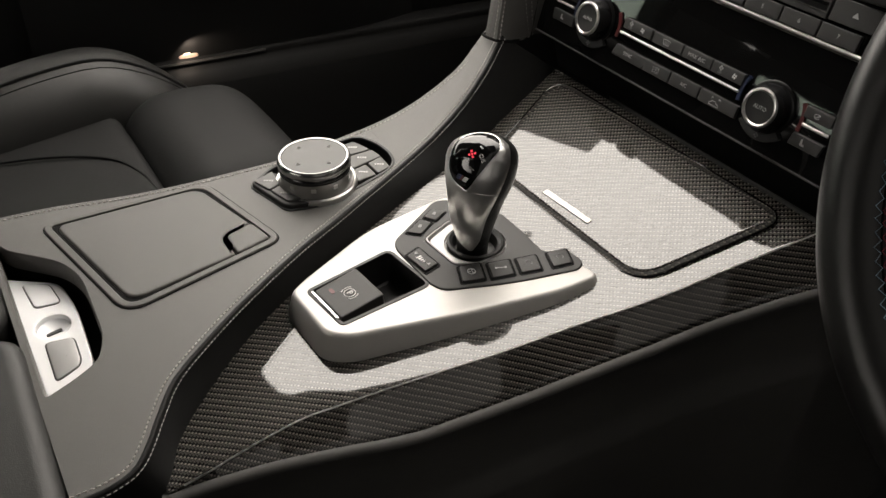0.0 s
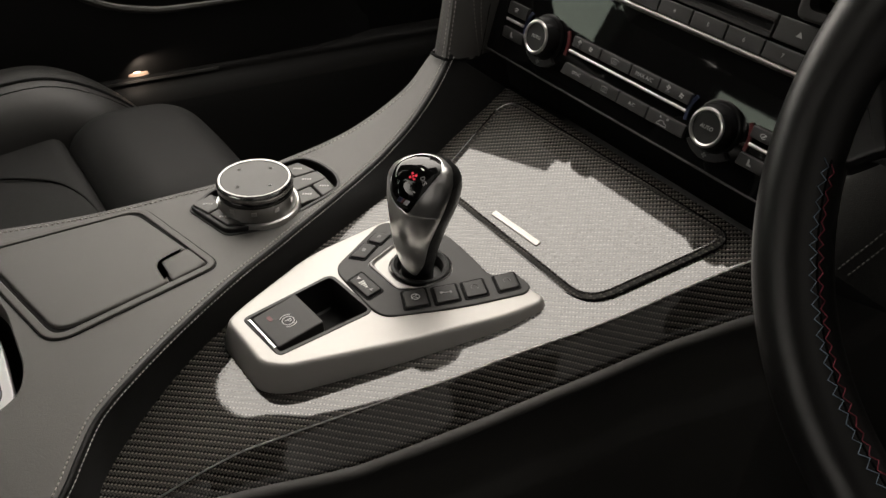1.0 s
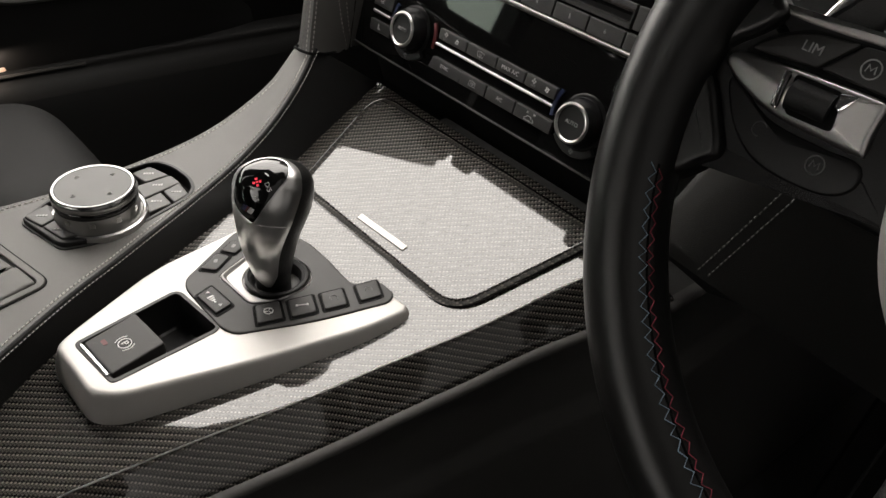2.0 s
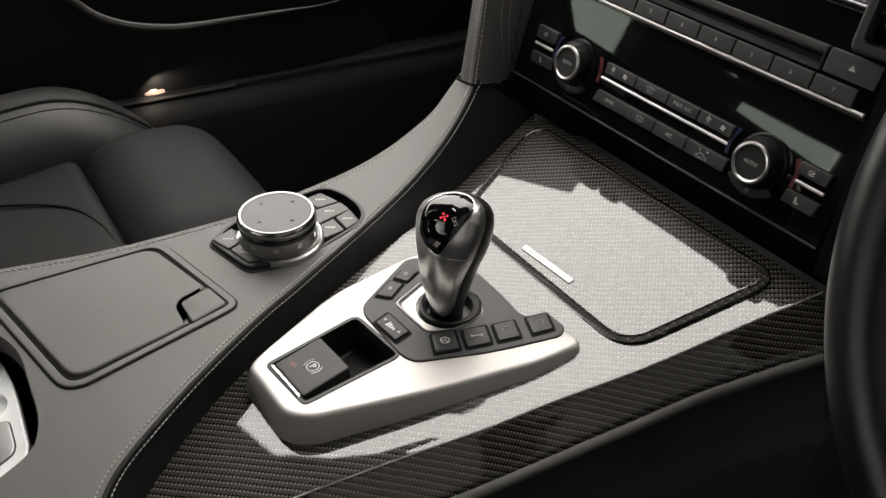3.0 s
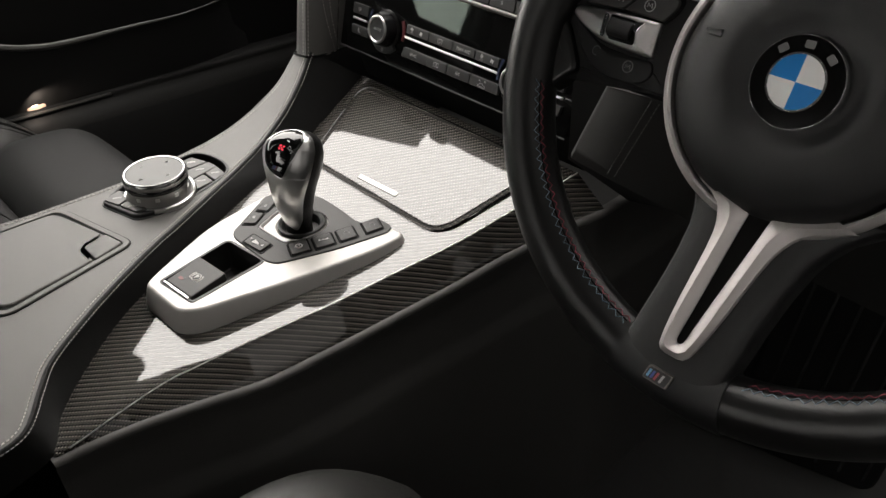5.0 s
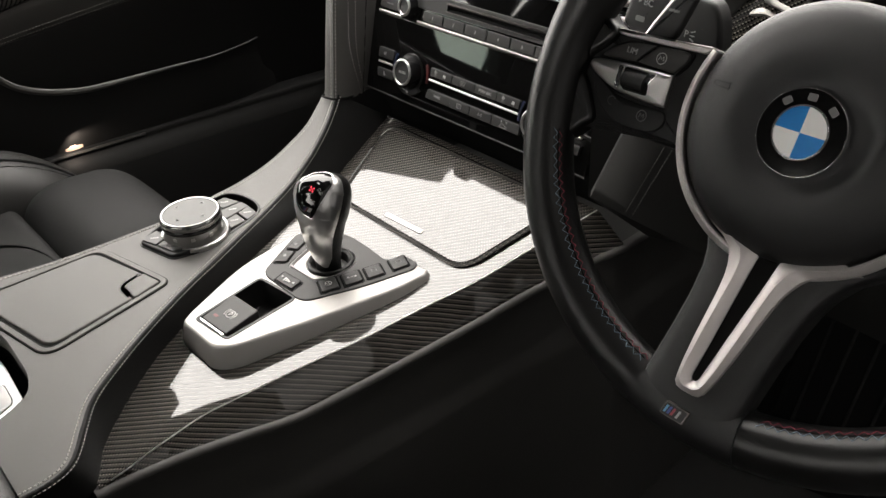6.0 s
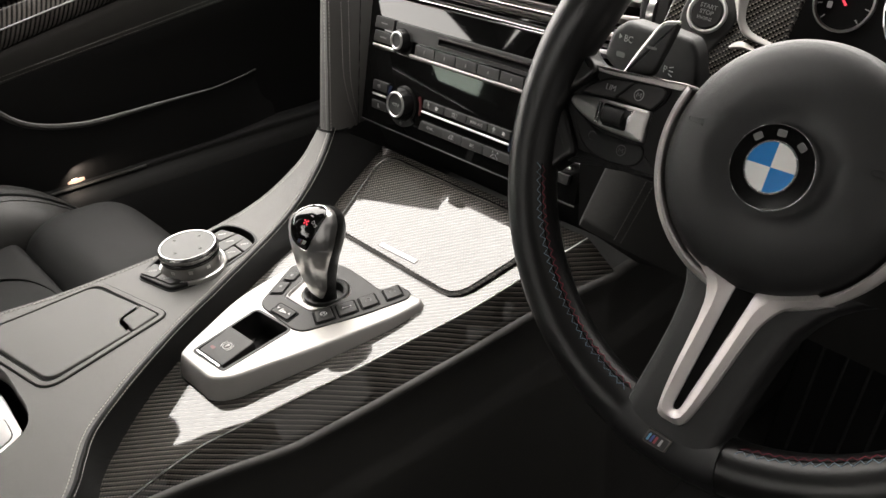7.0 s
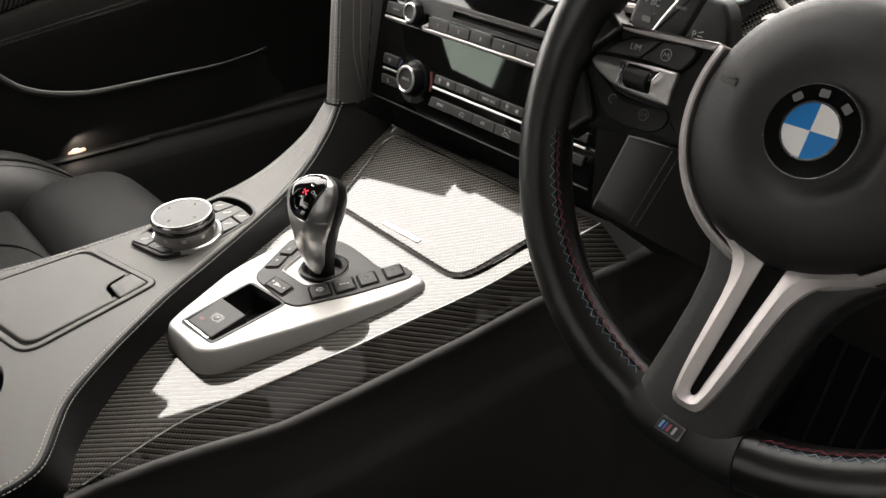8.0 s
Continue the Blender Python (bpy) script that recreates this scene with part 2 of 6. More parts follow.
def carbon(name, tow=0.0017, turn=-4.0, upright="", bright=1.55, lacquer=1.0):
    """Twill-woven carbon fibre under clear lacquer, two over two."""
    ma, t, p = shader(name)
    co = t.nodes.new("ShaderNodeTexCoord").outputs["Object"]
    mp = t.nodes.new("ShaderNodeMapping")
    mp.inputs["Rotation"].default_value = (0, 0, radians(turn))
    mp.inputs["Scale"].default_value = (1 / tow,) * 3
    wob = node(t, "ShaderNodeTexNoise", Scale=28.0, Detail=1.0)
    t.links.new(co, wob.inputs["Vector"])
    add = t.nodes.new("ShaderNodeVectorMath")
    add.operation = "MULTIPLY_ADD"
    t.links.new(wob.outputs["Color"], add.inputs[0])
    add.inputs[1].default_value = (0.0012, 0.0012, 0)
    t.links.new(co, add.inputs[2])
    t.links.new(add.outputs[0], mp.inputs["Vector"])
    xyz = t.nodes.new("ShaderNodeSeparateXYZ")
    t.links.new(mp.outputs[0], xyz.inputs[0])
    # the slope of the trim's flank stretches into the second thread direction
    u, v = math_node(t, "SUBTRACT", xyz.outputs[2 if upright else 0], math_node(t, "MULTIPLY", xyz.outputs[2], 0.0 if upright else 0.7)), xyz.outputs[0 if upright == "across" else 1]
    iu, iv = math_node(t, "FLOOR", u), math_node(t, "FLOOR", v)
    k = math_node(t, "FLOORED_MODULO", math_node(t, "SUBTRACT", iu, iv), 4.0)
    over = math_node(t, "LESS_THAN", k, 1.5)
    fu, fv = math_node(t, "FRACT", u), math_node(t, "FRACT", v)

    def dome(f):
        a = math_node(t, "SUBTRACT", math_node(t, "MULTIPLY", f, 2.0), 1.0)
        return math_node(t, "SUBTRACT", 1.0, math_node(t, "MULTIPLY", a, a))

    hu, hv = dome(fu), dome(fv)
    pick = t.nodes.new("ShaderNodeMix")
    t.links.new(over, pick.inputs[0])
    t.links.new(hv, pick.inputs[2])
    t.links.new(hu, pick.inputs[3])
    height = pick.outputs[0]
    fibre = node(t, "ShaderNodeTexNoise", Scale=1.0, Detail=2.0)
    mp2 = t.nodes.new("ShaderNodeMapping")
    mp2.inputs["Scale"].default_value = (5000, 900, 900)
    t.links.new(co, mp2.inputs["Vector"])
    t.links.new(mp2.outputs[0], fibre.inputs["Vector"])
    col = t.nodes.new("ShaderNodeMix")
    col.data_type = "RGBA"
    col.inputs[6].default_value = (0.0035, 0.0032, 0.003, 1)
    col.inputs[7].default_value = (0.110 * bright, 0.100 * bright, 0.089 * bright, 1)
    # fibre glints are painted in: each bright crossing is a bead; the threads beside it are dull, the one below it lies
    # in the dark
    bead = math_node(t, "MULTIPLY", math_node(t, "LESS_THAN", k, 0.5), math_node(t, "MULTIPLY", math_node(t, "POWER", hu, 0.8), math_node(t, "POWER", hv, 0.8)))
    dull = math_node(t, "MULTIPLY", math_node(t, "LESS_THAN", k, 2.5), math_node(t, "MULTIPLY", math_node(t, "POWER", height, 1.5), 0.26))
    shade = math_node(t, "MULTIPLY", math_node(t, "MAXIMUM", bead, dull), math_node(t, "ADD", math_node(t, "MULTIPLY", fibre.outputs["Fac"], 0.8), 0.6))
    t.links.new(shade, col.inputs[0])
    t.links.new(col.outputs[2], p.inputs["Base Color"])
    p.inputs["Roughness"].default_value = 0.45
    p.inputs["Specular IOR Level"].default_value = 0.06
    p.inputs["Coat Weight"].default_value = lacquer
    p.inputs["Coat Roughness"].default_value = 0.012
    p.inputs["Coat IOR"].default_value = 1.55
    b = t.nodes.new("ShaderNodeBump")
    b.inputs["Strength"].default_value = 0.20
    b.inputs["Distance"].default_value = 0.0004
    t.links.new(height, b.inputs["Height"])
    t.links.new(b.outputs[0], p.inputs["Normal"])
    ripple = t.nodes.new("ShaderNodeBump")
    ripple.inputs["Strength"].default_value = 0.006
    ripple.inputs["Distance"].default_value = 0.0003
    t.links.new(height, ripple.inputs["Height"])
    t.links.new(ripple.outputs[0], p.inputs["Coat Normal"])
    return ma


def plain(name, color, rough, metal=0.0, emit=0.0, coat=0.0):
    ma, t, p = shader(name)
    p.inputs["Base Color"].default_value = (*color, 1)
    p.inputs["Roughness"].default_value = rough
    p.inputs["Metallic"].default_value = metal
    p.inputs["Coat Weight"].default_value = coat
    if emit:
        p.inputs["Emission Color"].default_value = (*color, 1)
        p.inputs["Emission Strength"].default_value = emit
    return ma


CARBON = carbon("carbon_fibre")
CARBON_BARE = carbon("carbon_fibre_groove", 0.0024, 40.0, "", 0.9, 0.0)
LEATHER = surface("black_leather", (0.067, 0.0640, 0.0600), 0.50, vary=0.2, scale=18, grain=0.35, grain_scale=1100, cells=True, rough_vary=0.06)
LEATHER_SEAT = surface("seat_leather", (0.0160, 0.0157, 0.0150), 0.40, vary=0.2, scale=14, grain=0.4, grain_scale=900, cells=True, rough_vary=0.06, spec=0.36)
# darkened leather; shade on the console strip and seat cushions is put into it
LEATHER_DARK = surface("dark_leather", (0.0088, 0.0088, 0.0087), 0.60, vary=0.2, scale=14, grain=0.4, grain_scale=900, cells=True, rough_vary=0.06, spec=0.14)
RIM_LEATHER = surface("rim_leather", (0.0062, 0.0061, 0.0060), 0.31, vary=0.25, scale=25, grain=0.14, grain_scale=1700, cells=True, rough_vary=0.06, spec=0.42)
SPOKE_BLACK = surface("spoke_black", (0.0048, 0.0048, 0.0049), 0.42, vary=0.15, scale=60, grain=0.15, grain_scale=2200, rough_vary=0.03, spec=0.25)
SOFT = surface("soft_black_plastic", (0.010, 0.010, 0.010), 0.52, vary=0.25, scale=60, grain=0.3, grain_scale=2200, spec=0.35)
BUTTON = surface("button_plastic", (0.024, 0.0232, 0.0224), 0.55, vary=0.2, scale=120, grain=0.12, grain_scale=3000, spec=0.4)
SIDE = surface("console_side_leather", (0.066, 0.0645, 0.0620), 0.52, vary=0.2, scale=18, grain=0.3, grain_scale=1100, cells=True, rough_vary=0.05, spec=0.3)
# console leather darkened for the cheeks, with their shade put into the colour
CHEEK_SHADED = surface("shaded_cheek_leather", (0.050, 0.0482, 0.0455), 0.50, vary=0.2, scale=18, grain=0.35, grain_scale=1100, cells=True, rough_vary=0.06, spec=0.4)
PAD = surface("airbag_skin", (0.0062, 0.0062, 0.0065), 0.37, vary=0.08, scale=40, grain=0.35, grain_scale=1800, cells=True, rough_vary=0.02, spec=0.45)
KEY = surface("panel_key_plastic", (0.030, 0.0296, 0.0292), 0.5, vary=0.2, scale=120, grain=0.1, grain_scale=3000, spec=0.35)
GLOSS = surface("piano_black", (0.004, 0.004, 0.004), 0.03, vary=0.3, scale=60, rough_vary=0.01)
# near-black for gaps and recesses, their shade put into the colour
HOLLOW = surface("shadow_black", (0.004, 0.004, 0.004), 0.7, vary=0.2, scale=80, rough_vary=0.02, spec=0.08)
SATIN = surface("satin_aluminium", (0.41, 0.398, 0.378), 0.46, metal=0.6, vary=0.04, scale=30, grain=0.05, grain_scale=2500, rough_vary=0.04)
PLATE_SATIN = surface("satin_plate", (0.46, 0.448, 0.428), 0.42, metal=0.22, vary=0.04, scale=30, grain=0.05, grain_scale=2500, rough_vary=0.04)
SILVER = surface("silver_paint", (0.74, 0.71, 0.69), 0.42, metal=0.85, vary=0.05, scale=60, grain=0.04, grain_scale=3500, rough_vary=0.05)
CHROME = surface("chrome", (0.88, 0.88, 0.88), 0.16, metal=1.0, vary=0.02, scale=20, rough_vary=0.02)
STEEL = surface("brushed_steel", (0.58, 0.57, 0.56), 0.30, metal=1.0, vary=0.04, scale=20, grain=0.04, grain_scale=3000, rough_vary=0.03)
LEVER_SILVER = surface("satin_lever_silver", (0.78, 0.77, 0.76), 0.28, metal=1.0, vary=0.02, scale=15, grain=0.0, rough_vary=0.01)
DARK_STEEL = surface("dark_steel", (0.26, 0.255, 0.25), 0.34, metal=1.0, vary=0.03, scale=20, grain=0.02, grain_scale=3000, rough_vary=0.02)
STRIP = surface("dark_metal_strip", (0.085, 0.078, 0.074), 0.30, metal=1.0, vary=0.1, scale=30, rough_vary=0.02)
BEZEL = surface("grey_bezel", (0.34, 0.335, 0.33), 0.42, metal=0.9, vary=0.05, scale=60, rough_vary=0.04)
THREAD = surface("grey_thread", (0.36, 0.345, 0.32), 0.8, vary=0.25, scale=300)
CHEEK_THREAD = surface("dim_grey_thread", (0.21, 0.20, 0.19), 0.8, vary=0.25, scale=300)
DARK_THREAD = surface("dark_thread", (0.10, 0.097, 0.092), 0.8, vary=0.25, scale=300)
BLUE_THREAD = surface("pale_blue_thread", (0.17, 0.235, 0.29), 0.8, vary=0.2, scale=300)
RED_THREAD = surface("red_thread", (0.24, 0.035, 0.055), 0.8, vary=0.2, scale=300)
PRINT = plain("white_print", (0.34, 0.335, 0.33), 0.6)
BRIGHT_PRINT = plain("bright_print", (0.62, 0.61, 0.60), 0.6)
DIM_PRINT = plain("grey_print", (0.13, 0.13, 0.127), 0.6)
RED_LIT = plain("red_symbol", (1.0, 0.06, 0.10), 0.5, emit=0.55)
RED_BAND = plain("red_band", (0.085, 0.010, 0.012), 0.4)
BLUE_BAND = plain("blue_band", (0.009, 0.016, 0.048), 0.4)
CARPET = surface("black_carpet", (0.0340, 0.0337, 0.0331), 0.95, vary=0.4, scale=80, grain=0.8, grain_scale=1600)
ROOFLINING = surface("anthracite_lining", (0.012, 0.012, 0.012), 0.9, vary=0.2, scale=30, grain=0.3, grain_scale=1500)

# ---- the car's shell ----


def slab(name, corners, thick, material, label="", kind="structure", category=""):
    """A thick flat panel over four corners, thickened along its normal."""
    c = [Vector(p) for p in corners]
    n = (c[1] - c[0]).cross(c[3] - c[0]).normalized() * thick
    bm = bmesh.new()
    loft([[*c], [p + n for p in c]], True, bm, cap=True)
    return tagged(part(name, bm, material, smooth=30), label, category or name.split("_")[0], kind=kind)


slab("floor", [(-0.75, -1.8, -0.40), (0.80, -1.8, -0.40), (0.80, 1.0, -0.40), (-0.75, 1.0, -0.40)], -0.03, CARPET, "black carpet on the car's floor")
slab("wall_front", [(-0.80, 0.95, -0.43), (0.85, 0.95, -0.43), (0.85, 0.95, 0.26), (-0.80, 0.95, 0.26)], -0.04, CARPET, "black bulkhead of the footwells")
# unseen walls and roof, sized to hold back or let in light
slab("wall_rear", [(-0.80, -1.8, -0.43), (0.85, -1.8, -0.43), (0.85, -1.8, 0.60), (-0.80, -1.8, 0.60)], 0.04, ROOFLINING, "black rear bulkhead behind the seats")
slab("ceiling", [(-0.34, -1.8, 0.90), (0.80, -1.8, 0.90), (0.80, 0.20, 0.90), (-0.34, 0.20, 0.90)], 0.04, ROOFLINING, "anthracite roof lining")
# unseen panel added so that the carbon flank reflects no sky
slab("ceiling_front", [(0.06, 0.205, 0.90), (0.80, 0.205, 0.90), (0.80, 0.56, 0.86), (0.06, 0.56, 0.86)], 0.04, ROOFLINING, "unseen panel above the steering wheel, added to keep the trim's flank dark")
slab("wall_driver", [(0.83, -1.8, -0.43), (0.83, 1.0, -0.43), (0.83, 1.0, 0.19), (0.83, -1.8, 0.22)], 0.05, ROOFLINING, "dark driver's door below its window")
slab("pillar_driver", [(0.83, -1.8, 0.22), (0.83, -0.62, 0.22), (0.80, -0.46, 0.90), (0.80, -1.8, 0.90)], 0.05, ROOFLINING, "dark lined pillar behind the driver's window", category="pillar")
slab("wall_passenger", [(-0.78, -1.8, -0.43), (-0.78, -0.585, -0.43), (-0.78, -0.585, 0.190), (-0.78, -1.8, 0.130)], -0.05, ROOFLINING, "dark side panel beside the back seat")
# unseen opening added here for the patch reflected by the right knob
slab("wall_passenger_front", [(-0.78, -1.080, 0.166), (-0.78, -0.585, 0.1905), (-0.78, -0.585, 0.235), (-0.78, -1.080, 0.235)], -0.05, ROOFLINING, "unseen dark panel, added before the opening that the stack reflects")
slab("wall_passenger_top", [(-0.78, -1.8, 0.205), (-0.78, -1.080, 0.192), (-0.78, -1.080, 0.270), (-0.78, -1.8, 0.320)], -0.05, ROOFLINING, "unseen dark frame, added above the opening that the stack reflects")
# unseen pillar added; its front edge bows to bound the trim's bright reflection as it climbs to the roof
front = [(-0.74, -0.095, 0.365), (-0.66, -0.052, 0.44), (-0.605, -0.004, 0.508), (-0.585, 0.012, 0.540), (-0.566, 0.006, 0.566), (-0.556, -0.008, 0.582), (-0.546, -0.0135, 0.597), (-0.533, -0.010, 0.617), (-0.514, 0.003, 0.647), (-0.488, 0.022, 0.689), (-0.470, 0.049, 0.717), (-0.41, 0.100, 0.81), (-0.365, 0.175, 0.872), (-0.34, 0.27, 0.90)]
rows = []
for k, (x, y, z) in enumerate(front):
    zr = z if k else 0.225
    rows.append([Vector((x, y, z)), Vector((x, -0.50, zr)), Vector((x - 0.05, -0.50, zr + 0.03)), Vector((x - 0.05, y, z + 0.03))])
tagged(part("pillar", loft(rows, True, cap=True), ROOFLINING), "unseen dark pillar, shaped to bound the bright reflection on the trim", "pillar", kind="structure")
# unseen panel set low to cut the patch reflected in the glossy stack
slab("roof_rail", [(-0.74, -1.8, 0.30), (-0.74, -0.50, 0.24), (-0.34, -0.50, 0.90), (-0.34, -1.8, 0.90)], 0.05, ROOFLINING, "unseen dark panel, added to cut off the patch reflected in the stack", category="rail")

# unseen green tinted pane, added to dim and colour the patch reflected in the stack
TINT, tint_tree, tint = shader("tinted_glass")
tint.inputs["Base Color"].default_value = (0.38, 0.46, 0.41, 1)
tint.inputs["Roughness"].default_value = 0.0
tint.inputs["Transmission Weight"].default_value = 1.0
tint.inputs["IOR"].default_value = 1.05
pane = slab("window_1", [(-0.752, -0.60, 0.130), (-0.752, -0.292, 0.130), (-0.752, -0.292, 0.246), (-0.752, -0.60, 0.246)], 0.004, TINT, "unseen green tinted pane, added to dim the patch reflected in the stack", category="window")
pane.visible_shadow = False
# second unseen pane, added to dim the patch by the right knob
pane = slab("window_2", [(-0.800, -1.78, 0.130), (-0.800, -1.085, 0.130), (-0.800, -1.085, 0.191), (-0.800, -1.78, 0.204)], 0.004, TINT, "unseen green tinted pane, added for the patch reflected by the right knob", category="window")
pane.visible_shadow = False

# ---- centre console ----


def z_trim(y):
    """Height of the carbon trim: nearly level round the lever, steeper under the lid."""
    d, w = y - 0.193, 0.032
    ramp = 0.0 if d < -w else d if d > w else (d + w) ** 2 / (4 * w)
    return -0.008 + 0.075 * y + 0.215 * ramp


def z_leather(y):
    return 0.02 + 2.9 * max(0.0, y - 0.112) ** 2


console = thing("centre_console", (-0.02, 0.08, -0.40), "black leather centre console with glossy carbon fibre trim between the seats", "console")

# edges of the carbon trim in plan: beside the leather, along the crease, along its lower rim
trim_left = smooth_line([(0.0668, -0.163, 0), (0.044, -0.150, 0), (0.0146, -0.1215, 0), (-0.0217, -0.0735, 0), (-0.0461, -0.0280, 0), (-0.0700, 0.030, 0), (-0.0916, 0.0880, 0), (-0.118, 0.165, 0), (-0.1370, 0.2240, 0), (-0.1575, 0.2975, 0), (-0.1640, 0.3200, 0)], 90)
trim_crease = smooth_line([(0.0705, -0.164, 0), (0.0700, -0.140, 0), (0.0672, -0.108, 0), (0.0662, -0.072, 0), (0.0700, -0.048, 0), (0.0765, -0.014, 0), (0.0860, 0.032, 0), (0.0955, 0.076, 0), (0.1045, 0.128, 0), (0.1190, 0.190, 0), (0.1345, 0.2480, 0), (0.1505, 0.3000, 0), (0.1565, 0.3200, 0)], 90)
trim_low = smooth_line([(0.0700, -0.167, 0), (0.0722, -0.141, 0), (0.0790, -0.100, 0), (0.0905, -0.055, 0), (0.1020, -0.015, 0), (0.1175, 0.063, 0), (0.1405, 0.196, 0), (0.1620, 0.258, 0), (0.1760, 0.2900, 0), (0.1900, 0.3160, 0)], 90)


def fall(y):
    """How far the flank drops below the crease."""
    return 0.003 + 0.021 * min(1.0, (y + 0.163) / 0.16)


def at_y(line, y):
    for a, b in zip(line, line[1:]):
        if a.y <= y <= b.y:
            return a.lerp(b, (y - a.y) / max(b.y - a.y, 1e-9))
    return line[-1] if y > line[-1].y else line[0]


def roll(y):
    """How far the trim dips at its crease beside the lever."""
    t = min(1.0, max(0.0, (0.190 - y) / 0.08))
    return 0.0014 * t * t * (3 - 2 * t)


def trim_row(y):
    a, c, w = at_y(trim_left, y), at_y(trim_crease, y), at_y(trim_low, y)
    row = [Vector((a.x, y, z_trim(y) - 0.012)), Vector((a.x, y, z_trim(y) - 0.001))]
    for j in range(17):
        t = 0.002 + j / 16 * 0.990
        row.append(Vector((a.x + (c.x - a.x) * t, y, z_trim(y) - roll(y) * (max(0.0, t - 0.72) / 0.28) ** 2)))
    d = fall(y)
    span = w.x - c.x
    for s, h in ((0.004, -0.00008), (0.045, -0.0004), (0.085, -0.0010), (0.13, -0.10 * d), (0.3, -0.28 * d), (0.55, -0.54 * d), (0.8, -0.80 * d), (1.0, -d), (1.01, -d - 0.006)):
        row.append(Vector((c.x + span * s, y, z_trim(y) + h - roll(y) * (1 - s))))
    return row


steps = [-0.163 + 0.483 * i / 160 for i in range(161)]
bm = loft([trim_row(y) for y in steps])
gone = [f for f in bm.faces if -0.028 < f.calc_center_median().y < 0.150 and -0.024 - 0.20 * (f.calc_center_median().y + 0.02) < f.calc_center_median().x < 0.030 + 0.22 * (f.calc_center_median().y + 0.02) and f.calc_center_median().x > -0.060]
bmesh.ops.delete(bm, geom=gone, context="FACES")
part("carbon_trim", bm, CARBON, console, "glossy twill carbon fibre trim", smooth=60)

# thin steel bar added as the bright highlight along the crease
part("crease_glint", tube([Vector((p.x, p.y, z_trim(p.y) - roll(p.y) - 0.0001)) for p in trim_crease[2:]], 0.0006, 8), STEEL, console, "thin bright bar standing for the highlight along the crease")

# the lid over the cup holders
lid_frame = frame_of((0, 0.193, 0.0080), (1, 0, 0), Vector((0, 1, 0.29)).normalized(), Vector((0, -0.29, 1)).normalized())
LID = [(-0.1000, 0.000), (0.0975, 0.0000), (0.1280, 0.1190), (-0.1440, 0.1190)]
lid_line = rounded(LID, [0.014, 0.022, 0.018, 0.026], 8)
gap = part("lid_gap", prism(inset(lid_line, -0.0020), -0.003, 0.0007, 0.0003, lid_frame), CARBON_BARE, console, "dark woven groove round the lid")
part("lid_edge", tube([lid_frame @ Vector((x, y, 0.0002)) for x, y in inset(lid_line, -0.0030)], 0.0007, 8, True), GLOSS, console, "polished edge round the lid")
lid = part("lid", prism(inset(lid_line, 0.0022), -0.003, 0.0016, 0.0014, lid_frame), CARBON, console, "carbon fibre lid")
part("pull_bar", prism(rect(-0.0014, 0.0128, 0.056, 0.0058, 0.0012, 2.5), 0.0010, 0.0026, 0.0006, lid_frame), SATIN, lid, "slim silver pull bar")

# leather beside the trim
outer = smooth_line([(-0.222, -0.212, 0), (-0.2135, -0.160, 0), (-0.1945, -0.0850, 0), (-0.1850, -0.0006, 0), (-0.1835, 0.045, 0), (-0.1895, 0.088, 0), (-0.1950, 0.134, 0), (-0.1950, 0.190, 0), (-0.1940, 0.224, 0), (-0.1985, 0.247, 0), (-0.2010, 0.262, 0)], 80)
seam = smooth_line([(0.083, -0.212, 0), (0.0833, -0.192, 0), (0.0780, -0.176, 0), (0.0640, -0.164, 0), (0.0478, -0.1535, 0), (0.0224, -0.1345, 0), (-0.0030, -0.1015, 0), (-0.0240, -0.0698, 0), (-0.0460, -0.0326, 0), (-0.0610, -0.0044, 0), (-0.0745, 0.0247, 0), (-0.0900, 0.0556, 0), (-0.1068, 0.0896, 0), (-0.1260, 0.1282, 0), (-0.1405, 0.1664, 0), (-0.1525, 0.2021, 0), (-0.1645, 0.2330, 0), (-0.1745, 0.2535, 0), (-0.178, 0.262, 0)], 100)

flat_y = 0.120
tray_line = rounded([(-0.1580, -0.0112), (-0.1085, 0.0010), (-0.1000, 0.0300), (-0.1085, 0.0640), (-0.1190, 0.1010), (-0.1280, 0.1120), (-0.1440, 0.1165), (-0.1680, 0.1140), (-0.1860, 0.1040), (-0.1840, 0.0500), (-0.1760, 0.0150)], [0.006, 0.006, 0.02, 0.02, 0.010, 0.008, 0.01, 0.012, 0.012, 0.02, 0.010], 5)
well_line = rounded([(-0.205, -0.208), (-0.0040, -0.208), (-0.0110, -0.1880), (-0.0210, -0.1700), (-0.0430, -0.1620), (-0.1120, -0.1600), (-0.1380, -0.1680), (-0.1760, -0.2025)], [0.002, 0.004, 0.010, 0.012, 0.014, 0.016, 0.016, 0.010], 5)


bm = bmesh.new()
edge = [p for p in outer if p.y < flat_y - 0.002] + [at_y(outer, flat_y)]
back = [p for p in seam if p.y < flat_y - 0.002] + [at_y(seam, flat_y)]
loop_pts = [(p.x, p.y) for p in back] + [(p.x, p.y) for p in reversed(edge)]
loops = [loop_pts, tray_line, well_line]
edges = []
for pts in loops:
    vs = [bm.verts.new((x, y, 0.02)) for x, y in pts]
    edges += [bm.edges.new((vs[i], vs[(i + 1) % len(vs)])) for i in range(len(vs))]
bmesh.ops.triangle_fill(bm, use_beauty=True, use_dissolve=False, edges=edges)
for pts in (tray_line, well_line):
    rows = [[(x, y, 0.02) for x, y in pts], [(x, y, 0.0188) for x, y in inset(pts, 0.0008)], [(x, y, 0.004) for x, y in inset(pts, 0.001)]]
    loft(rows, True, bm)
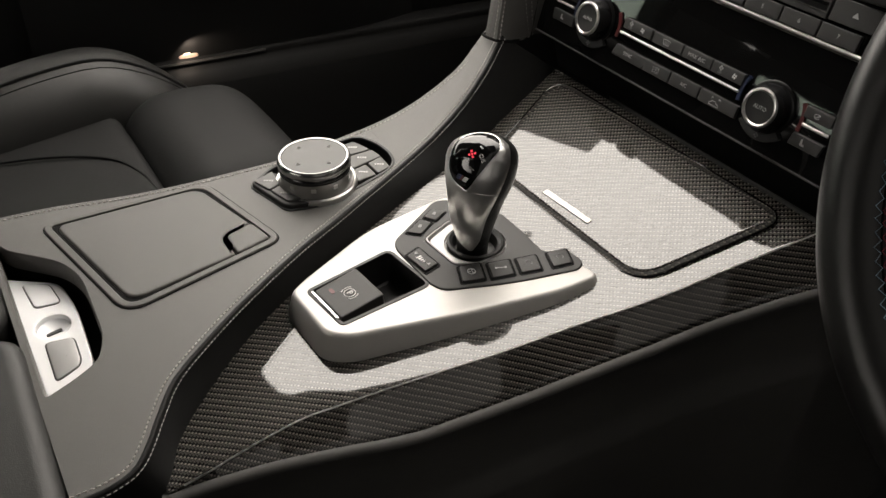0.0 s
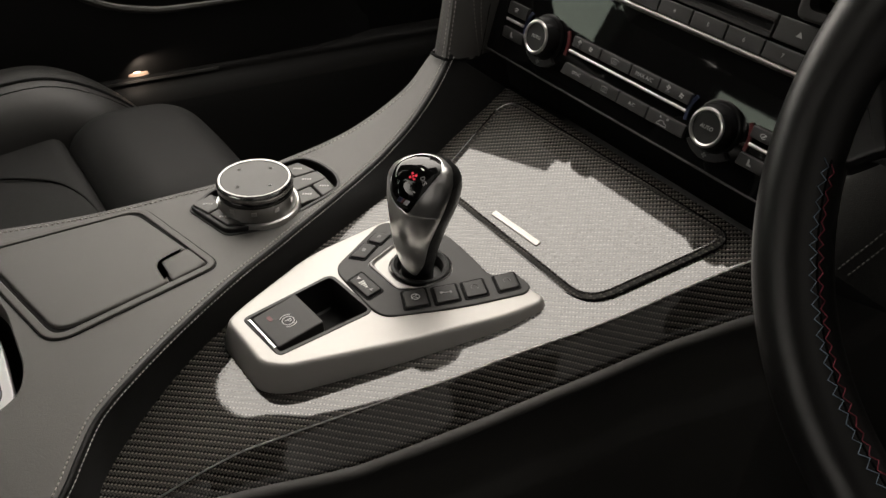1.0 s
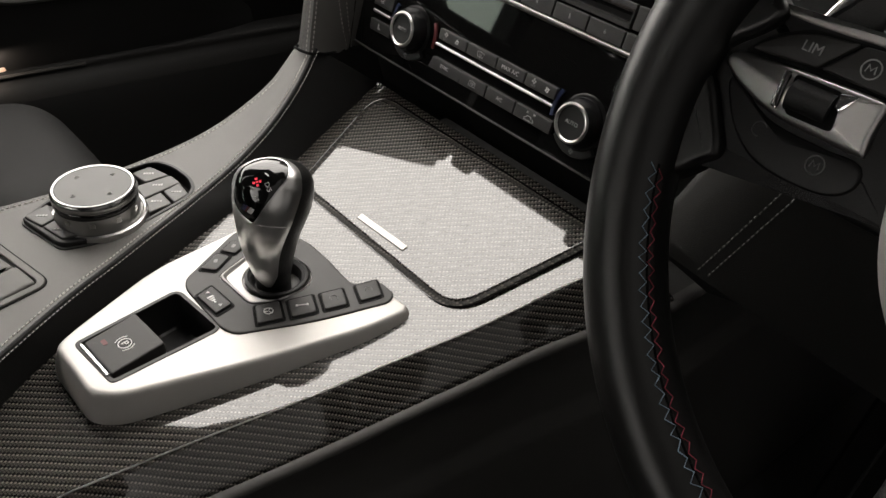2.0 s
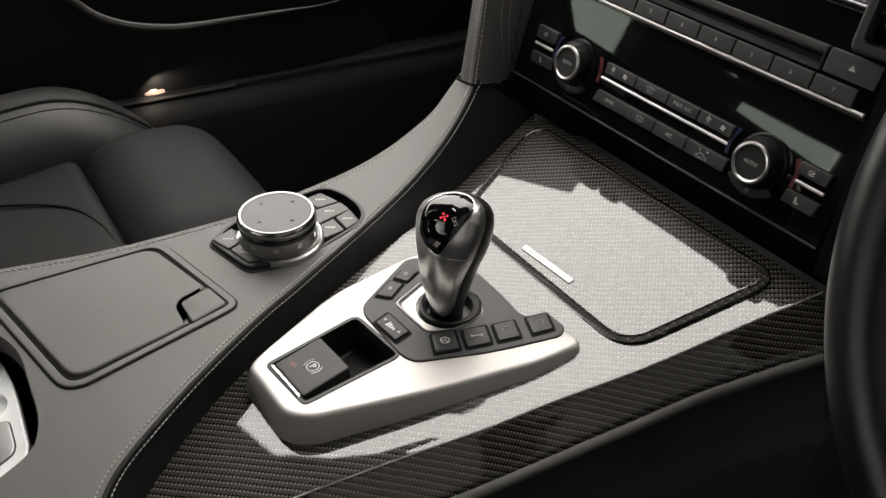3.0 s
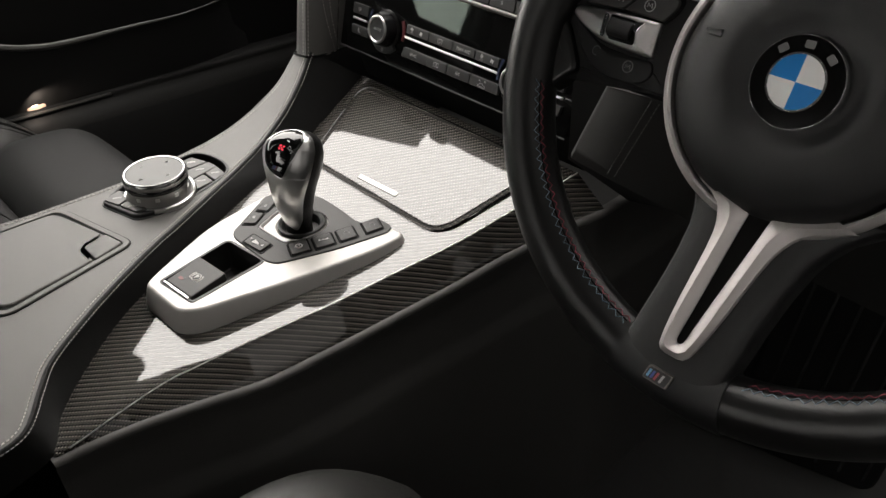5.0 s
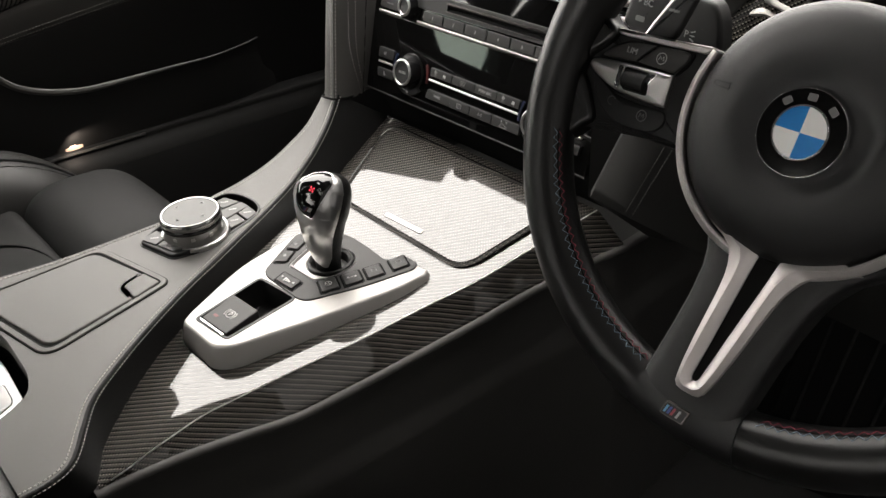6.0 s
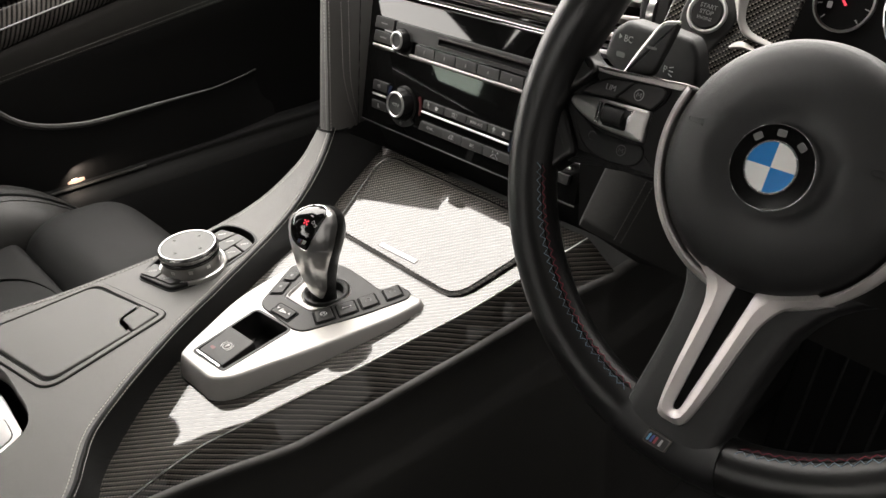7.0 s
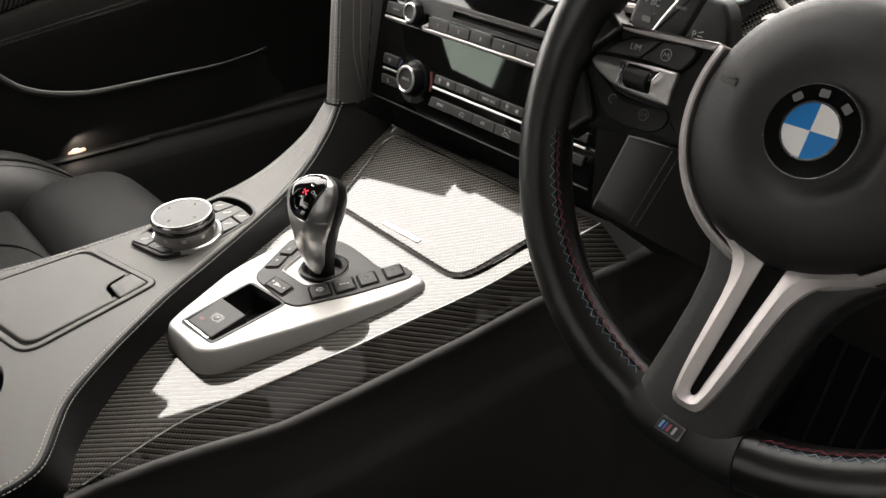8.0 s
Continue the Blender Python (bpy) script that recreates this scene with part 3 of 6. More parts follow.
# the rising part towards the dashboard
ys = [flat_y + (0.262 - flat_y) * i / 24 for i in range(25)]
rows = []
for y in ys:
    a, b = at_y(outer, y), at_y(seam, y)
    rows.append([Vector((a.x + (b.x - a.x) * j / 10, y, z_leather(y) + 0.0012 * math.sin(math.pi * j / 10) * min(1, (y - flat_y) / 0.03))) for j in range(11)])
loft(rows, False, bm)
# rolled outer edge, down to the footwell
rows = []
for p in outer:
    z = z_leather(p.y)
    rows.append([Vector((p.x, p.y, z)), Vector((p.x - 0.0025, p.y, z - 0.0008)), Vector((p.x - 0.0050, p.y, z - 0.0035)), Vector((p.x - 0.0062, p.y, z - 0.008)), Vector((p.x - 0.0070, p.y, z - 0.05)), Vector((p.x - 0.0050, p.y, -0.40))])
loft(rows, False, bm)
bmesh.ops.remove_doubles(bm, verts=bm.verts[:], dist=0.0002)
part("leather_top", bm, LEATHER, console, "smooth black leather top", smooth=50)

# the piped edge and the strip that falls to the carbon
seam3 = [Vector((p.x, p.y, z_leather(p.y))) for p in seam]
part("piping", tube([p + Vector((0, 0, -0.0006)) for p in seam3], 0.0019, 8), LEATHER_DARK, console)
low_edge = [Vector((p.x, p.y, z_trim(p.y) - 0.002)) for p in smooth_line([(0.0760, -0.212, 0), (0.0740, -0.190, 0), *[tuple(p) for p in trim_left[::6]], tuple(trim_left[-1])], 100)]
rows = []
for s in range(9):
    t = s / 8
    row = []
    for i in range(100):
        a, b = seam3[i], low_edge[i]
        p = a.lerp(b, t)
        p.z += 0.0010 * math.sin(math.pi * t)
        p.x += 0.0006 * math.sin(math.pi * t)
        row.append(p)
    rows.append(row)
# faces away from the bright side, so shade is painted in by darker leather
part("leather_strip", loft(rows), LEATHER_DARK, console, "leather strip beside the carbon, its shade put into the colour", smooth=60)


def beside(line, off, dz=0.0):
    out = []
    for i, p in enumerate(line):
        d = (line[min(i + 1, len(line) - 1)] - line[max(i - 1, 0)]).normalized()
        out.append(p + Vector((-d.y, d.x, 0)).normalized() * off + Vector((0, 0, dz)))
    return out


part("stitching", stitches(beside(seam3, 0.0050, 0.0002), 0.0036, 0.0027, 0.00052), THREAD, console, "row of pale grey stitches")
part("stitching", stitches(beside(seam3, -0.0038, 0.0002), 0.0036, 0.0025, 0.00034), THREAD, console, "row of pale grey stitches")
outer3 = [Vector((p.x, p.y, z_leather(p.y))) for p in outer]
part("stitching", stitches(beside(outer3, -0.0035, 0.0002), 0.0042, 0.0029, 0.00052), THREAD, console, "row of pale grey stitches")

# driver's side of the console, below the carbon
rows = []
for i in range(90):
    w = trim_low[i]
    z = z_trim(w.y) - fall(w.y)
    rows.append([Vector((w.x + dx, w.y, z + dz)) for dx, dz in ((-0.004, 0.0005), (0.0012, 0.0004), (0.0042, -0.0008), (0.0058, -0.0034), (0.0052, -0.0064), (0.0016, -0.0110), (0.0002, -0.034), (0.0000, -0.066), (0.0030, -0.076), (0.0090, -0.084), (0.0105, -0.094), (0.0080, -0.16))] + [Vector((w.x + 0.01, w.y, -0.40))])
last = rows[-1]
for y in (0.36, 0.50, 0.70, 0.95):
    rows.append([Vector((p.x + 0.02 * (y - 0.316), y, min(p.z, 0.02))) for p in last])
part("side_panel", loft(rows), SIDE, console, "black side of the console", smooth=60)
rows = [[Vector((x, -0.212 - 0.001 * j, z)) for x in (-0.225, -0.1, 0.0, 0.05, 0.085)] for j, z in enumerate((0.005, -0.1, -0.40))]
part("end_panel", loft(rows), SOFT, console)

# storage lid let into the leather
store = thing("storage_lid", (-0.13, -0.09, 0.02), "closed leather covered storage lid with a small square latch", "lid")
ASH = [(-0.1920, -0.1735), (-0.0540, -0.1440), (-0.0760, -0.0175), (-0.1830, -0.0420)]
ash = rounded(ASH, [0.014, 0.018, 0.012, 0.016], 7)
# thin near-black ring drawn as the shadow line round the rim
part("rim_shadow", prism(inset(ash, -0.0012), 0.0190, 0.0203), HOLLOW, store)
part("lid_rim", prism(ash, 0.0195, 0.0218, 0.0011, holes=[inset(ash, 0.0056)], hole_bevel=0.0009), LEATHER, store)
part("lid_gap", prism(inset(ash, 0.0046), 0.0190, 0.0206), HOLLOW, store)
# the panel leaves a notch for the latch in its corner
PANEL = [(-0.1830, -0.1630), (-0.0638, -0.1375), (-0.0752, -0.0562), (-0.0962, -0.0560), (-0.1014, -0.0518), (-0.1062, -0.0322), (-0.1755, -0.0500)]
panel = rounded(PANEL, [0.010, 0.014, 0.003, 0.006, 0.007, 0.003, 0.012], 6)
part("lid_panel", prism(panel, 0.0185, 0.0226, 0.0022, steps=6), LEATHER, store, "flat leather lid panel", smooth=70)
LATCH = rounded([(-0.1002, -0.0550), (-0.0744, -0.0550), (-0.0812, -0.0258), (-0.1064, -0.0308)], [0.0040, 0.004, 0.004, 0.004], 5)
part("latch", pillow(LATCH, 0.0190, 0.0230, 0.0022, 0.0004), LEATHER, store, "small square latch")

# silver release plate in the well, and the armrest behind
SILV = [(-0.1650, -0.2090), (-0.0240, -0.2080), (-0.0305, -0.1780), (-0.0420, -0.1735), (-0.1030, -0.1700), (-0.1390, -0.1745)]
PLATE_SILVER = surface("bright_plate_silver", (0.80, 0.80, 0.81), 0.42, metal=0.35, vary=0.03, scale=40, grain=0.03, grain_scale=3000, rough_vary=0.03)
release = thing("release_plate", (-0.10, -0.19, 0.0), "bright silver plate with two flaps and a round recess", "plate")
sil = rounded(SILV, [0.004, 0.004, 0.008, 0.012, 0.02, 0.010], 5)
ring_hole = ring(-0.0920, -0.1895, 0.0125, 28, 0.0120)
part("plate", prism(sil, -0.008, 0.0015, 0.0014, holes=[ring_hole], hole_bevel=0.0008), PLATE_SILVER, release)
part("recess", tray(ring_hole, 0.0, -0.0034), PLATE_SILVER, release)
part("slot", prism(rect(-0.0900, -0.1900, 0.0030, 0.0110, 0.0012, 8), -0.0036, -0.0026), BUTTON, release)
for pts in ([(-0.1500, -0.1990), (-0.1177, -0.1963), (-0.1150, -0.1791), (-0.1400, -0.1820)], [(-0.0762, -0.1978), (-0.0350, -0.1990), (-0.0420, -0.1830), (-0.0480, -0.1806), (-0.0720, -0.1798)]):
    line = rounded(pts, 0.004, 4)
    part("flap_gap", prism(inset(line, -0.0008), 0.0010, 0.00165), BUTTON, release)
    part("flap", pillow(line, 0.0010, 0.0026, 0.0008, 0.0003), PLATE_SILVER if len(pts) == 4 else BEZEL, release)
# the well's depth of shade is put into its near-black colour
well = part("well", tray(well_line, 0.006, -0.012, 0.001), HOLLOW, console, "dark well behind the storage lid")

armrest = thing("armrest", (-0.06, -0.34, 0.0), "black leather armrest in two halves", "armrest")
for x0, x1 in ((-0.2300, -0.0800), (-0.0740, 0.1000)):
    line = rounded([(x0, -0.50), (x1, -0.50), (x1, -0.2130), (x0, -0.2090)], 0.026, 8)
    part("cushion", prism(line, -0.10, 0.027, 0.012, steps=6), LEATHER_SEAT, armrest)

# ---- gear lever and the plate round it ----

shift = thing("shift_surround", (0.01, 0.06, 0.0), "satin silver plate with black switches round the gear lever", "plate")
PLATE = [(-0.0275, -0.0405), (0.0290, -0.0380), (0.0430, -0.0230), (0.0650, 0.0530), (0.0835, 0.1340), (0.0850, 0.1660), (0.0790, 0.1745), (0.0640, 0.1725), (0.0430, 0.1715), (0.0385, 0.1540), (0.0060, 0.1555), (-0.0280, 0.1555), (-0.0580, 0.1510), (-0.0760, 0.1270), (-0.0665, 0.0450), (-0.0372, -0.0240)]
plate_line = rounded(PLATE, [0.010, 0.012, 0.012, 0.02, 0.02, 0.004, 0.006, 0.006, 0.004, 0.004, 0.02, 0.02, 0.008, 0.02, 0.02, 0.012], 6)
SLOT = rounded([(-0.0190, -0.0250), (0.0270, -0.0195), (0.0225, 0.0560), (-0.0300, 0.0500)], [0.004, 0.004, 0.007, 0.007], 5)
slot_line = SLOT
gate_hole = ring(-0.002, 0.1120, 0.0225, 40)
part("plate", prism(plate_line, -0.022, 0.0120, 0.0068, profile=[(0.0, -0.012), (0.0002, -0.006), (0.0012, -0.001), (0.0030, 0.0050), (0.0042, 0.0088), (0.0050, 0.0106), (0.0060, 0.0116), (0.0072, 0.01195), (0.0080, 0.0120)], holes=[slot_line, ring(-0.002, 0.1120, 0.0240, 40)], hole_bevel=0.0008, steps=6), PLATE_SATIN, shift, "satin silver plate", smooth=50)
part("slot_frame", prism(inset(slot_line, -0.0010), 0.0110, 0.0126, 0.0004, holes=[inset(slot_line, 0.0018)]), BUTTON, shift, "thin black frame")
part("slot_tray", tray(inset(slot_line, 0.0008), 0.0115, -0.014, 0.004), SOFT, shift, "deep black tray")

# parking brake switch, tilted up at its near end
lever_tilt = Matrix.Translation((0.0015, -0.0215, 0.0085)) @ Matrix.Rotation(radians(5), 4, "Z") @ Matrix.Rotation(radians(4), 4, "X")
switch = part("parking_switch", prism(rounded([(-0.0175, 0.0028), (0.0195, 0.0028), (0.0185, 0.0400), (-0.0190, 0.0400)], 0.002, 3), -0.010, 0.0042, 0.0012, lever_tilt), BUTTON, shift, "black parking brake switch")
part("switch_edge", prism(rect(0.0010, 0.0008, 0.0360, 0.0022, 0.0005), -0.004, 0.0052, 0.0006, lever_tilt), CHROME, switch, "thin chrome edge")
mark = lever_tilt @ Matrix.Translation((0.0015, 0.0215, 0.00425)) @ Matrix.Rotation(radians(0), 4, "Z")
bm = bmesh.new()
tube([mark @ Vector((0.0042 * math.cos(a), 0.0042 * math.sin(a), 0)) for a in [2 * math.pi * i / 24 for i in range(24)]], 0.00038, 5, True, bm)
for side in (0, math.pi):
    tube([mark @ Vector((0.0062 * math.cos(a + side), 0.0062 * math.sin(a + side), 0)) for a in [-0.75 + 1.5 * i / 10 for i in range(11)]], 0.00038, 5, False, bm)
part("symbol", bm, BRIGHT_PRINT, switch)
letters("letter", "P", 0.0066, mark, BRIGHT_PRINT, switch)
part("warning_light", prism(rect(-0.0085, 0.0125, 0.0055, 0.0030, 0.001), 0.0040, 0.00445, 0.0, lever_tilt), RED_BAND, switch)

# black switch panel
BLACK = [(-0.0680, 0.1160), (-0.0370, 0.0590), (-0.0270, 0.0545), (0.0230, 0.0550), (0.0340, 0.0600), (0.0550, 0.1110), (0.0680, 0.1610), (0.0620, 0.1690), (0.0430, 0.1680), (0.0385, 0.1500), (0.0060, 0.1525), (-0.0280, 0.1525), (-0.0560, 0.1340)]
black_line = rounded(BLACK, [0.008, 0.010, 0.008, 0.008, 0.010, 0.02, 0.005, 0.004, 0.003, 0.02, 0.01, 0.012, 0.008], 5)
GATE_METAL = surface("gate_aluminium", (0.21, 0.205, 0.20), 0.40, metal=0.5, vary=0.05, scale=40, rough_vary=0.03)
GATE = rounded([(-0.0370, 0.1100), (-0.0260, 0.0790), (0.0130, 0.0820), (0.0215, 0.0960), (0.0222, 0.1250), (0.0040, 0.1370), (-0.0260, 0.1300)], [0.005, 0.005, 0.004, 0.010, 0.012, 0.012, 0.012], 5)
part("switch_panel", prism(black_line, 0.0080, 0.0134, 0.0012, holes=[inset(GATE, -0.0006)]), BUTTON, shift, "black switch panel")
rows = []
for k, z in ((0.0, 0.0126), (0.03, 0.0138), (0.10, 0.0140), (0.30, 0.0108), (0.45, 0.0096), (0.97, 0.0092), (1.0, 0.0080)):
    row = []
    for x, y in GATE:
        w = math.atan2(y - 0.112, x + 0.002)
        row.append(Vector((x + (-0.002 + 0.0200 * math.cos(w) - x) * k, y + (0.112 + 0.0200 * math.sin(w) - y) * k, z)))
    rows.append(row)
part("gate_trim", loft(rows, True), GATE_METAL, shift, "sloping silver gate round the lever")


def switch_key(pts, name="switch"):
    """A square key over four corners, set in a dark gap; gives its own frame for the print."""
    c = sum((Vector((*p, 0)) for p in pts), Vector()) / 4
    part("switch_gap", prism(rounded([(c.x + (x - c.x) * 1.15, c.y + (y - c.y) * 1.15) for x, y in pts], 0.0024, 3), 0.0125, 0.01375), HOLLOW, shift)
    key = part(name, pillow(rounded([(c.x + (x - c.x) * 0.94, c.y + (y - c.y) * 0.94) for x, y in pts], 0.0018, 4), 0.0125, 0.0152, 0.0009, 0.0004), BUTTON, shift, "square black switch")
    d = Vector((pts[1][0] - pts[0][0], pts[1][1] - pts[0][1], 0)).normalized()
    return key, frame_of(c + Vector((0, 0, 0.0157)), (d.y, -d.x, 0), d, (0, 0, 1))


def arrow(m, material, parent, s=0.0022):
    part("symbol", prism([(-s, -s * 0.7), (s, -s * 0.7), (0, s * 0.9)], 0, 0.0002, 0, m), material, parent)


# the four switches towards the driver, from the wheel symbol to the last
keys = [[(0.0179, 0.0828), (0.0228, 0.0995), (0.0410, 0.0923), (0.0354, 0.0750)], [(0.0262, 0.1035), (0.0312, 0.1212), (0.0484, 0.1141), (0.0432, 0.0965)], [(0.0330, 0.1252), (0.0374, 0.1417), (0.0546, 0.1350), (0.0498, 0.1185)], [(0.0401, 0.1498), (0.0440, 0.1665), (0.0608, 0.1598), (0.0570, 0.1433)]]
for i, pts in enumerate(keys):
    key, m = switch_key(pts)
    if i == 0:
        bm = bmesh.new()
        tube([m @ Vector((0.0030 * math.cos(a), 0.0030 * math.sin(a), 0)) for a in [2 * math.pi * j / 20 for j in range(20)]], 0.00035, 5, True, bm)
        for a in (0.5, 2.6, 4.7):
            tube([m @ Vector((0.0005 * math.cos(a), 0.0005 * math.sin(a), 0)), m @ Vector((0.003 * math.cos(a), 0.003 * math.sin(a), 0))], 0.00035, 5, False, bm)
        part("symbol", bm, BRIGHT_PRINT, key)
    elif i == 1:
        bm = bmesh.new()
        prism(rect(0, 0, 0.0008, 0.0070, 0, -10), 0, 0.0002, 0, m, bm=bm)
        prism(rect(0.0006, 0.0036, 0.0022, 0.0014, 0, -10), 0, 0.0002, 0, m, bm=bm)
        prism(rect(-0.0006, -0.0036, 0.0022, 0.0014, 0, -10), 0, 0.0002, 0, m, bm=bm)
        part("symbol", bm, PRINT, key)
    else:
        bm = bmesh.new()
        tube([m @ Vector((0.0026 * math.cos(a), 0.0026 * math.sin(a), 0)) for a in [0.6 + 4.6 * j / 14 for j in range(15)]], 0.00028, 5, False, bm)
        part("symbol", bm, DIM_PRINT, key)
key, m = switch_key([(0.0108, 0.0584), (-0.0142, 0.0561), (-0.0180, 0.0700), (0.0080, 0.0722)])
bm = bmesh.new()
for j in range(4):
    prism(rect(-0.0012 + 0.0001 * j, -0.0035 + 0.0022 * j, 0.0018 + 0.0010 * j, 0.0013), 0, 0.0002, 0, m, bm=bm)
part("symbol", bm, BRIGHT_PRINT, key)
arrow(m @ Matrix.Translation((0, 0.0082, 0)) @ Matrix.Rotation(radians(90), 4, "Z"), PRINT, key, 0.0016)
arrow(m @ Matrix.Translation((0, -0.0082, 0)) @ Matrix.Rotation(radians(-90), 4, "Z"), PRINT, key, 0.0016)
for pts in ([(-0.0306, 0.0800), (-0.0396, 0.0713), (-0.0492, 0.0900), (-0.0400, 0.0965)], [(-0.0403, 0.0998), (-0.0500, 0.0935), (-0.0565, 0.1059), (-0.0470, 0.1140)]):
    key, m = switch_key(pts)
    part("symbol", prism(rect(0, 0, 0.0040, 0.0026, 0.0008), 0, 0.0002, 0, m), DIM_PRINT, key)

# the lever
gear = thing("gear_lever", (-0.002, 0.112, 0.012), "satin silver gear lever with a glossy black cap and red symbol", "gear lever")
part("collar", lathe([(0.0225, 0.0000), (0.0222, 0.0018), (0.0205, 0.0024), (0.0180, 0.0005), (0.0165, -0.0080), (0.0, -0.0090)], Matrix.Translation((-0.002, 0.112, 0.0128)), 48), SOFT, gear, "black ring at the foot of the lever")
spine = smooth_line([(-0.0015, 0.1095, 0.000), (0.0002, 0.1082, 0.018), (0.0025, 0.1070, 0.033), (0.0045, 0.1058, 0.048), (0.0048, 0.1068, 0.062), (0.0025, 0.1106, 0.075), (-0.0025, 0.1165, 0.087), (-0.0075, 0.1210, 0.097), (-0.0105, 0.1235, 0.104)], 60)
# half width of the lever by height
WIDE = [(-0.01, 0.0120), (0.018, 0.0124), (0.033, 0.0146), (0.048, 0.0177), (0.062, 0.0207), (0.070, 0.0232), (0.078, 0.0254), (0.087, 0.0264), (0.0925, 0.0252), (0.097, 0.0222), (0.1005, 0.0170), (0.1027, 0.0110), (0.104, 0.003)]
face = Vector((0.62, -0.76, 0.0)).normalized()


def ramp_at(table, z):
    """A value read off a table of (height, value), eased between its rows."""
    for (a, p), (b, q) in zip(table, table[1:]):
        if z <= b:
            f = min(max((z - a) / (b - a), 0.0), 1.0)
            return p + (q - p) * f
    return table[-1][1]


def lever_point(i, q, grow=0.0):
    w = ramp_at(WIDE, spine[i].z) + grow
    up = (spine[min(i + 1, 59)] - spine[max(i - 1, 0)]).normalized()
    f = (face - up * face.dot(up)).normalized()
    return spine[i] + f.cross(up) * w * math.cos(q) + f * w * 1.02 * math.sin(q)


rows = [[lever_point(i, 2 * math.pi * j / 48) for j in range(48)] for i in range(60)]
part("grip_back", loft(rows, True, cap=True), RIM_LEATHER, gear, "black leather back and foot of the lever", smooth=70)
# silver shell over the driver's side, ending in a point at the foot
shell = []
EDGE_FAR = [(0.019, 104), (0.024, 114), (0.032, 126), (0.055, 131), (0.066, 139), (0.085, 151), (0.104, 158)]
EDGE_NEAR = [(0.019, 100), (0.024, 74), (0.030, 40), (0.037, -20), (0.044, -60), (0.104, -70)]
for i in range(60):
    z = spine[i].z
    if z >= 0.019:
        q0, q1 = radians(ramp_at(EDGE_NEAR, z)), radians(ramp_at(EDGE_FAR, z))
        shell.append([lever_point(i, q0 + (q1 - q0) * j / 40, 0.0011 * min(1, math.sin(math.pi * (0.03 + 0.94 * j / 40)) * 4.0)) for j in range(41)])
part("stem", loft(shell), LEVER_SILVER, gear, "satin silver shell", smooth=70)
at_seam = min(range(60), key=lambda k: abs(spine[k].z - 0.0705))
part("shell_seam", tube([lever_point(at_seam, radians(84 + 52 * j / 24), 0.0010) for j in range(25)], 0.00030, 5), STEEL, gear, "fine joint line in the shell")
from mathutils.bvhtree import BVHTree

flat = [p for row in rows for p in row]
quads = [(i * 48 + j, i * 48 + (j + 1) % 48, (i + 1) * 48 + (j + 1) % 48, (i + 1) * 48 + j) for i in range(59) for j in range(48)]
skin = BVHTree.FromPolygons(flat, quads)
cap_n = Vector((0.33, -0.606, 0.725)).normalized()
cap_y = Vector((-0.295, 0.66, 0.69))
cap_y = (cap_y - cap_n * cap_y.dot(cap_n)).normalized()
cap_x = cap_y.cross(cap_n)
cap_c = Vector((0.0090, 0.1040, 0.0940))


def on_cap(u, v, lift=0.0):
    """A place on the head's skin at u, v of the cap, raised by lift."""
    o = cap_c + cap_x * u + cap_y * v + cap_n * 0.06
    hit, nrm, _, _ = skin.ray_cast(o, -cap_n)
    hit = hit or (cap_c + cap_x * u + cap_y * v)
    nrm = nrm or cap_n
    nrm = nrm if nrm.dot(cap_n) > 0 else -nrm
    return hit + nrm * lift


# a teardrop: broad at the crown, drawn to a blunt point towards the driver
drop = smooth_line([(-0.0010, 0.0222, 0), (0.0075, 0.0200, 0), (0.0116, 0.0127, 0), (0.0098, 0.0030, 0), (0.0058, -0.0095, 0), (0.0012, -0.0198, 0), (-0.0034, -0.0198, 0), (-0.0118, -0.0160, 0), (-0.0178, -0.0090, 0), (-0.0194, 0.0010, 0), (-0.0176, 0.0110, 0), (-0.0110, 0.0188, 0)], 64, True)
bm = bmesh.new()
loft([[on_cap(-0.003 + (p.x + 0.003) * k / 12, p.y * k / 12, 0.0020 - 0.0004 * (k / 12) ** 6) for p in drop] for k in [0.02, 2, 4, 6, 8, 10, 11, 12]], True, bm)
cap = part("indicator_cap", bm, GLOSS, gear, "glossy black indicator cap", smooth=80)
part("cap_rim", tube([on_cap(p.x, p.y, 0.0013) for p in drop], 0.00045, 6, True), LEVER_SILVER, cap)


def cap_frame(u, v, turn=0.0):
    o, px, py = on_cap(u, v, 0.0021), on_cap(u + 0.003, v, 0.0021), on_cap(u, v + 0.003, 0.0021)
    x = (px - o).normalized()
    z = x.cross(py - o).normalized()
    return frame_of(o, x, z.cross(x), z) @ Matrix.Rotation(radians(turn), 4, "Z")


m = cap_frame(-0.0022, 0.0030, 36)
bm = bmesh.new()
prism(rect(0, 0, 0.0013, 0.0013, 0.0003), 0, 0.0002, 0, m, bm=bm)
for dx, dy in ((0.0021, 0), (-0.0021, 0), (0, 0.0021), (0, -0.0021)):
    prism(rect(dx, dy, 0.0015, 0.0015, 0.0003), 0, 0.0002, 0, m, bm=bm)
part("lit_symbol", bm, RED_LIT, cap, "red lit cross")
part("mark", prism(rect(0, 0, 0.0028, 0.0009), 0, 0.0002, 0, cap_frame(0.0016, 0.0094, -22)), BRIGHT_PRINT, cap)
letters("mark", "+", 0.0052, cap_frame(-0.0036, -0.0014, -8), BRIGHT_PRINT, cap)
letters("mark", "D/S", 0.0042, cap_frame(0.0048, 0.0026, -42), BRIGHT_PRINT, cap)
part("mark", prism(rect(0, 0, 0.0046, 0.0007), 0, 0.0002, 0, cap_frame(0.0002, -0.0058, -16)), PRINT, cap)
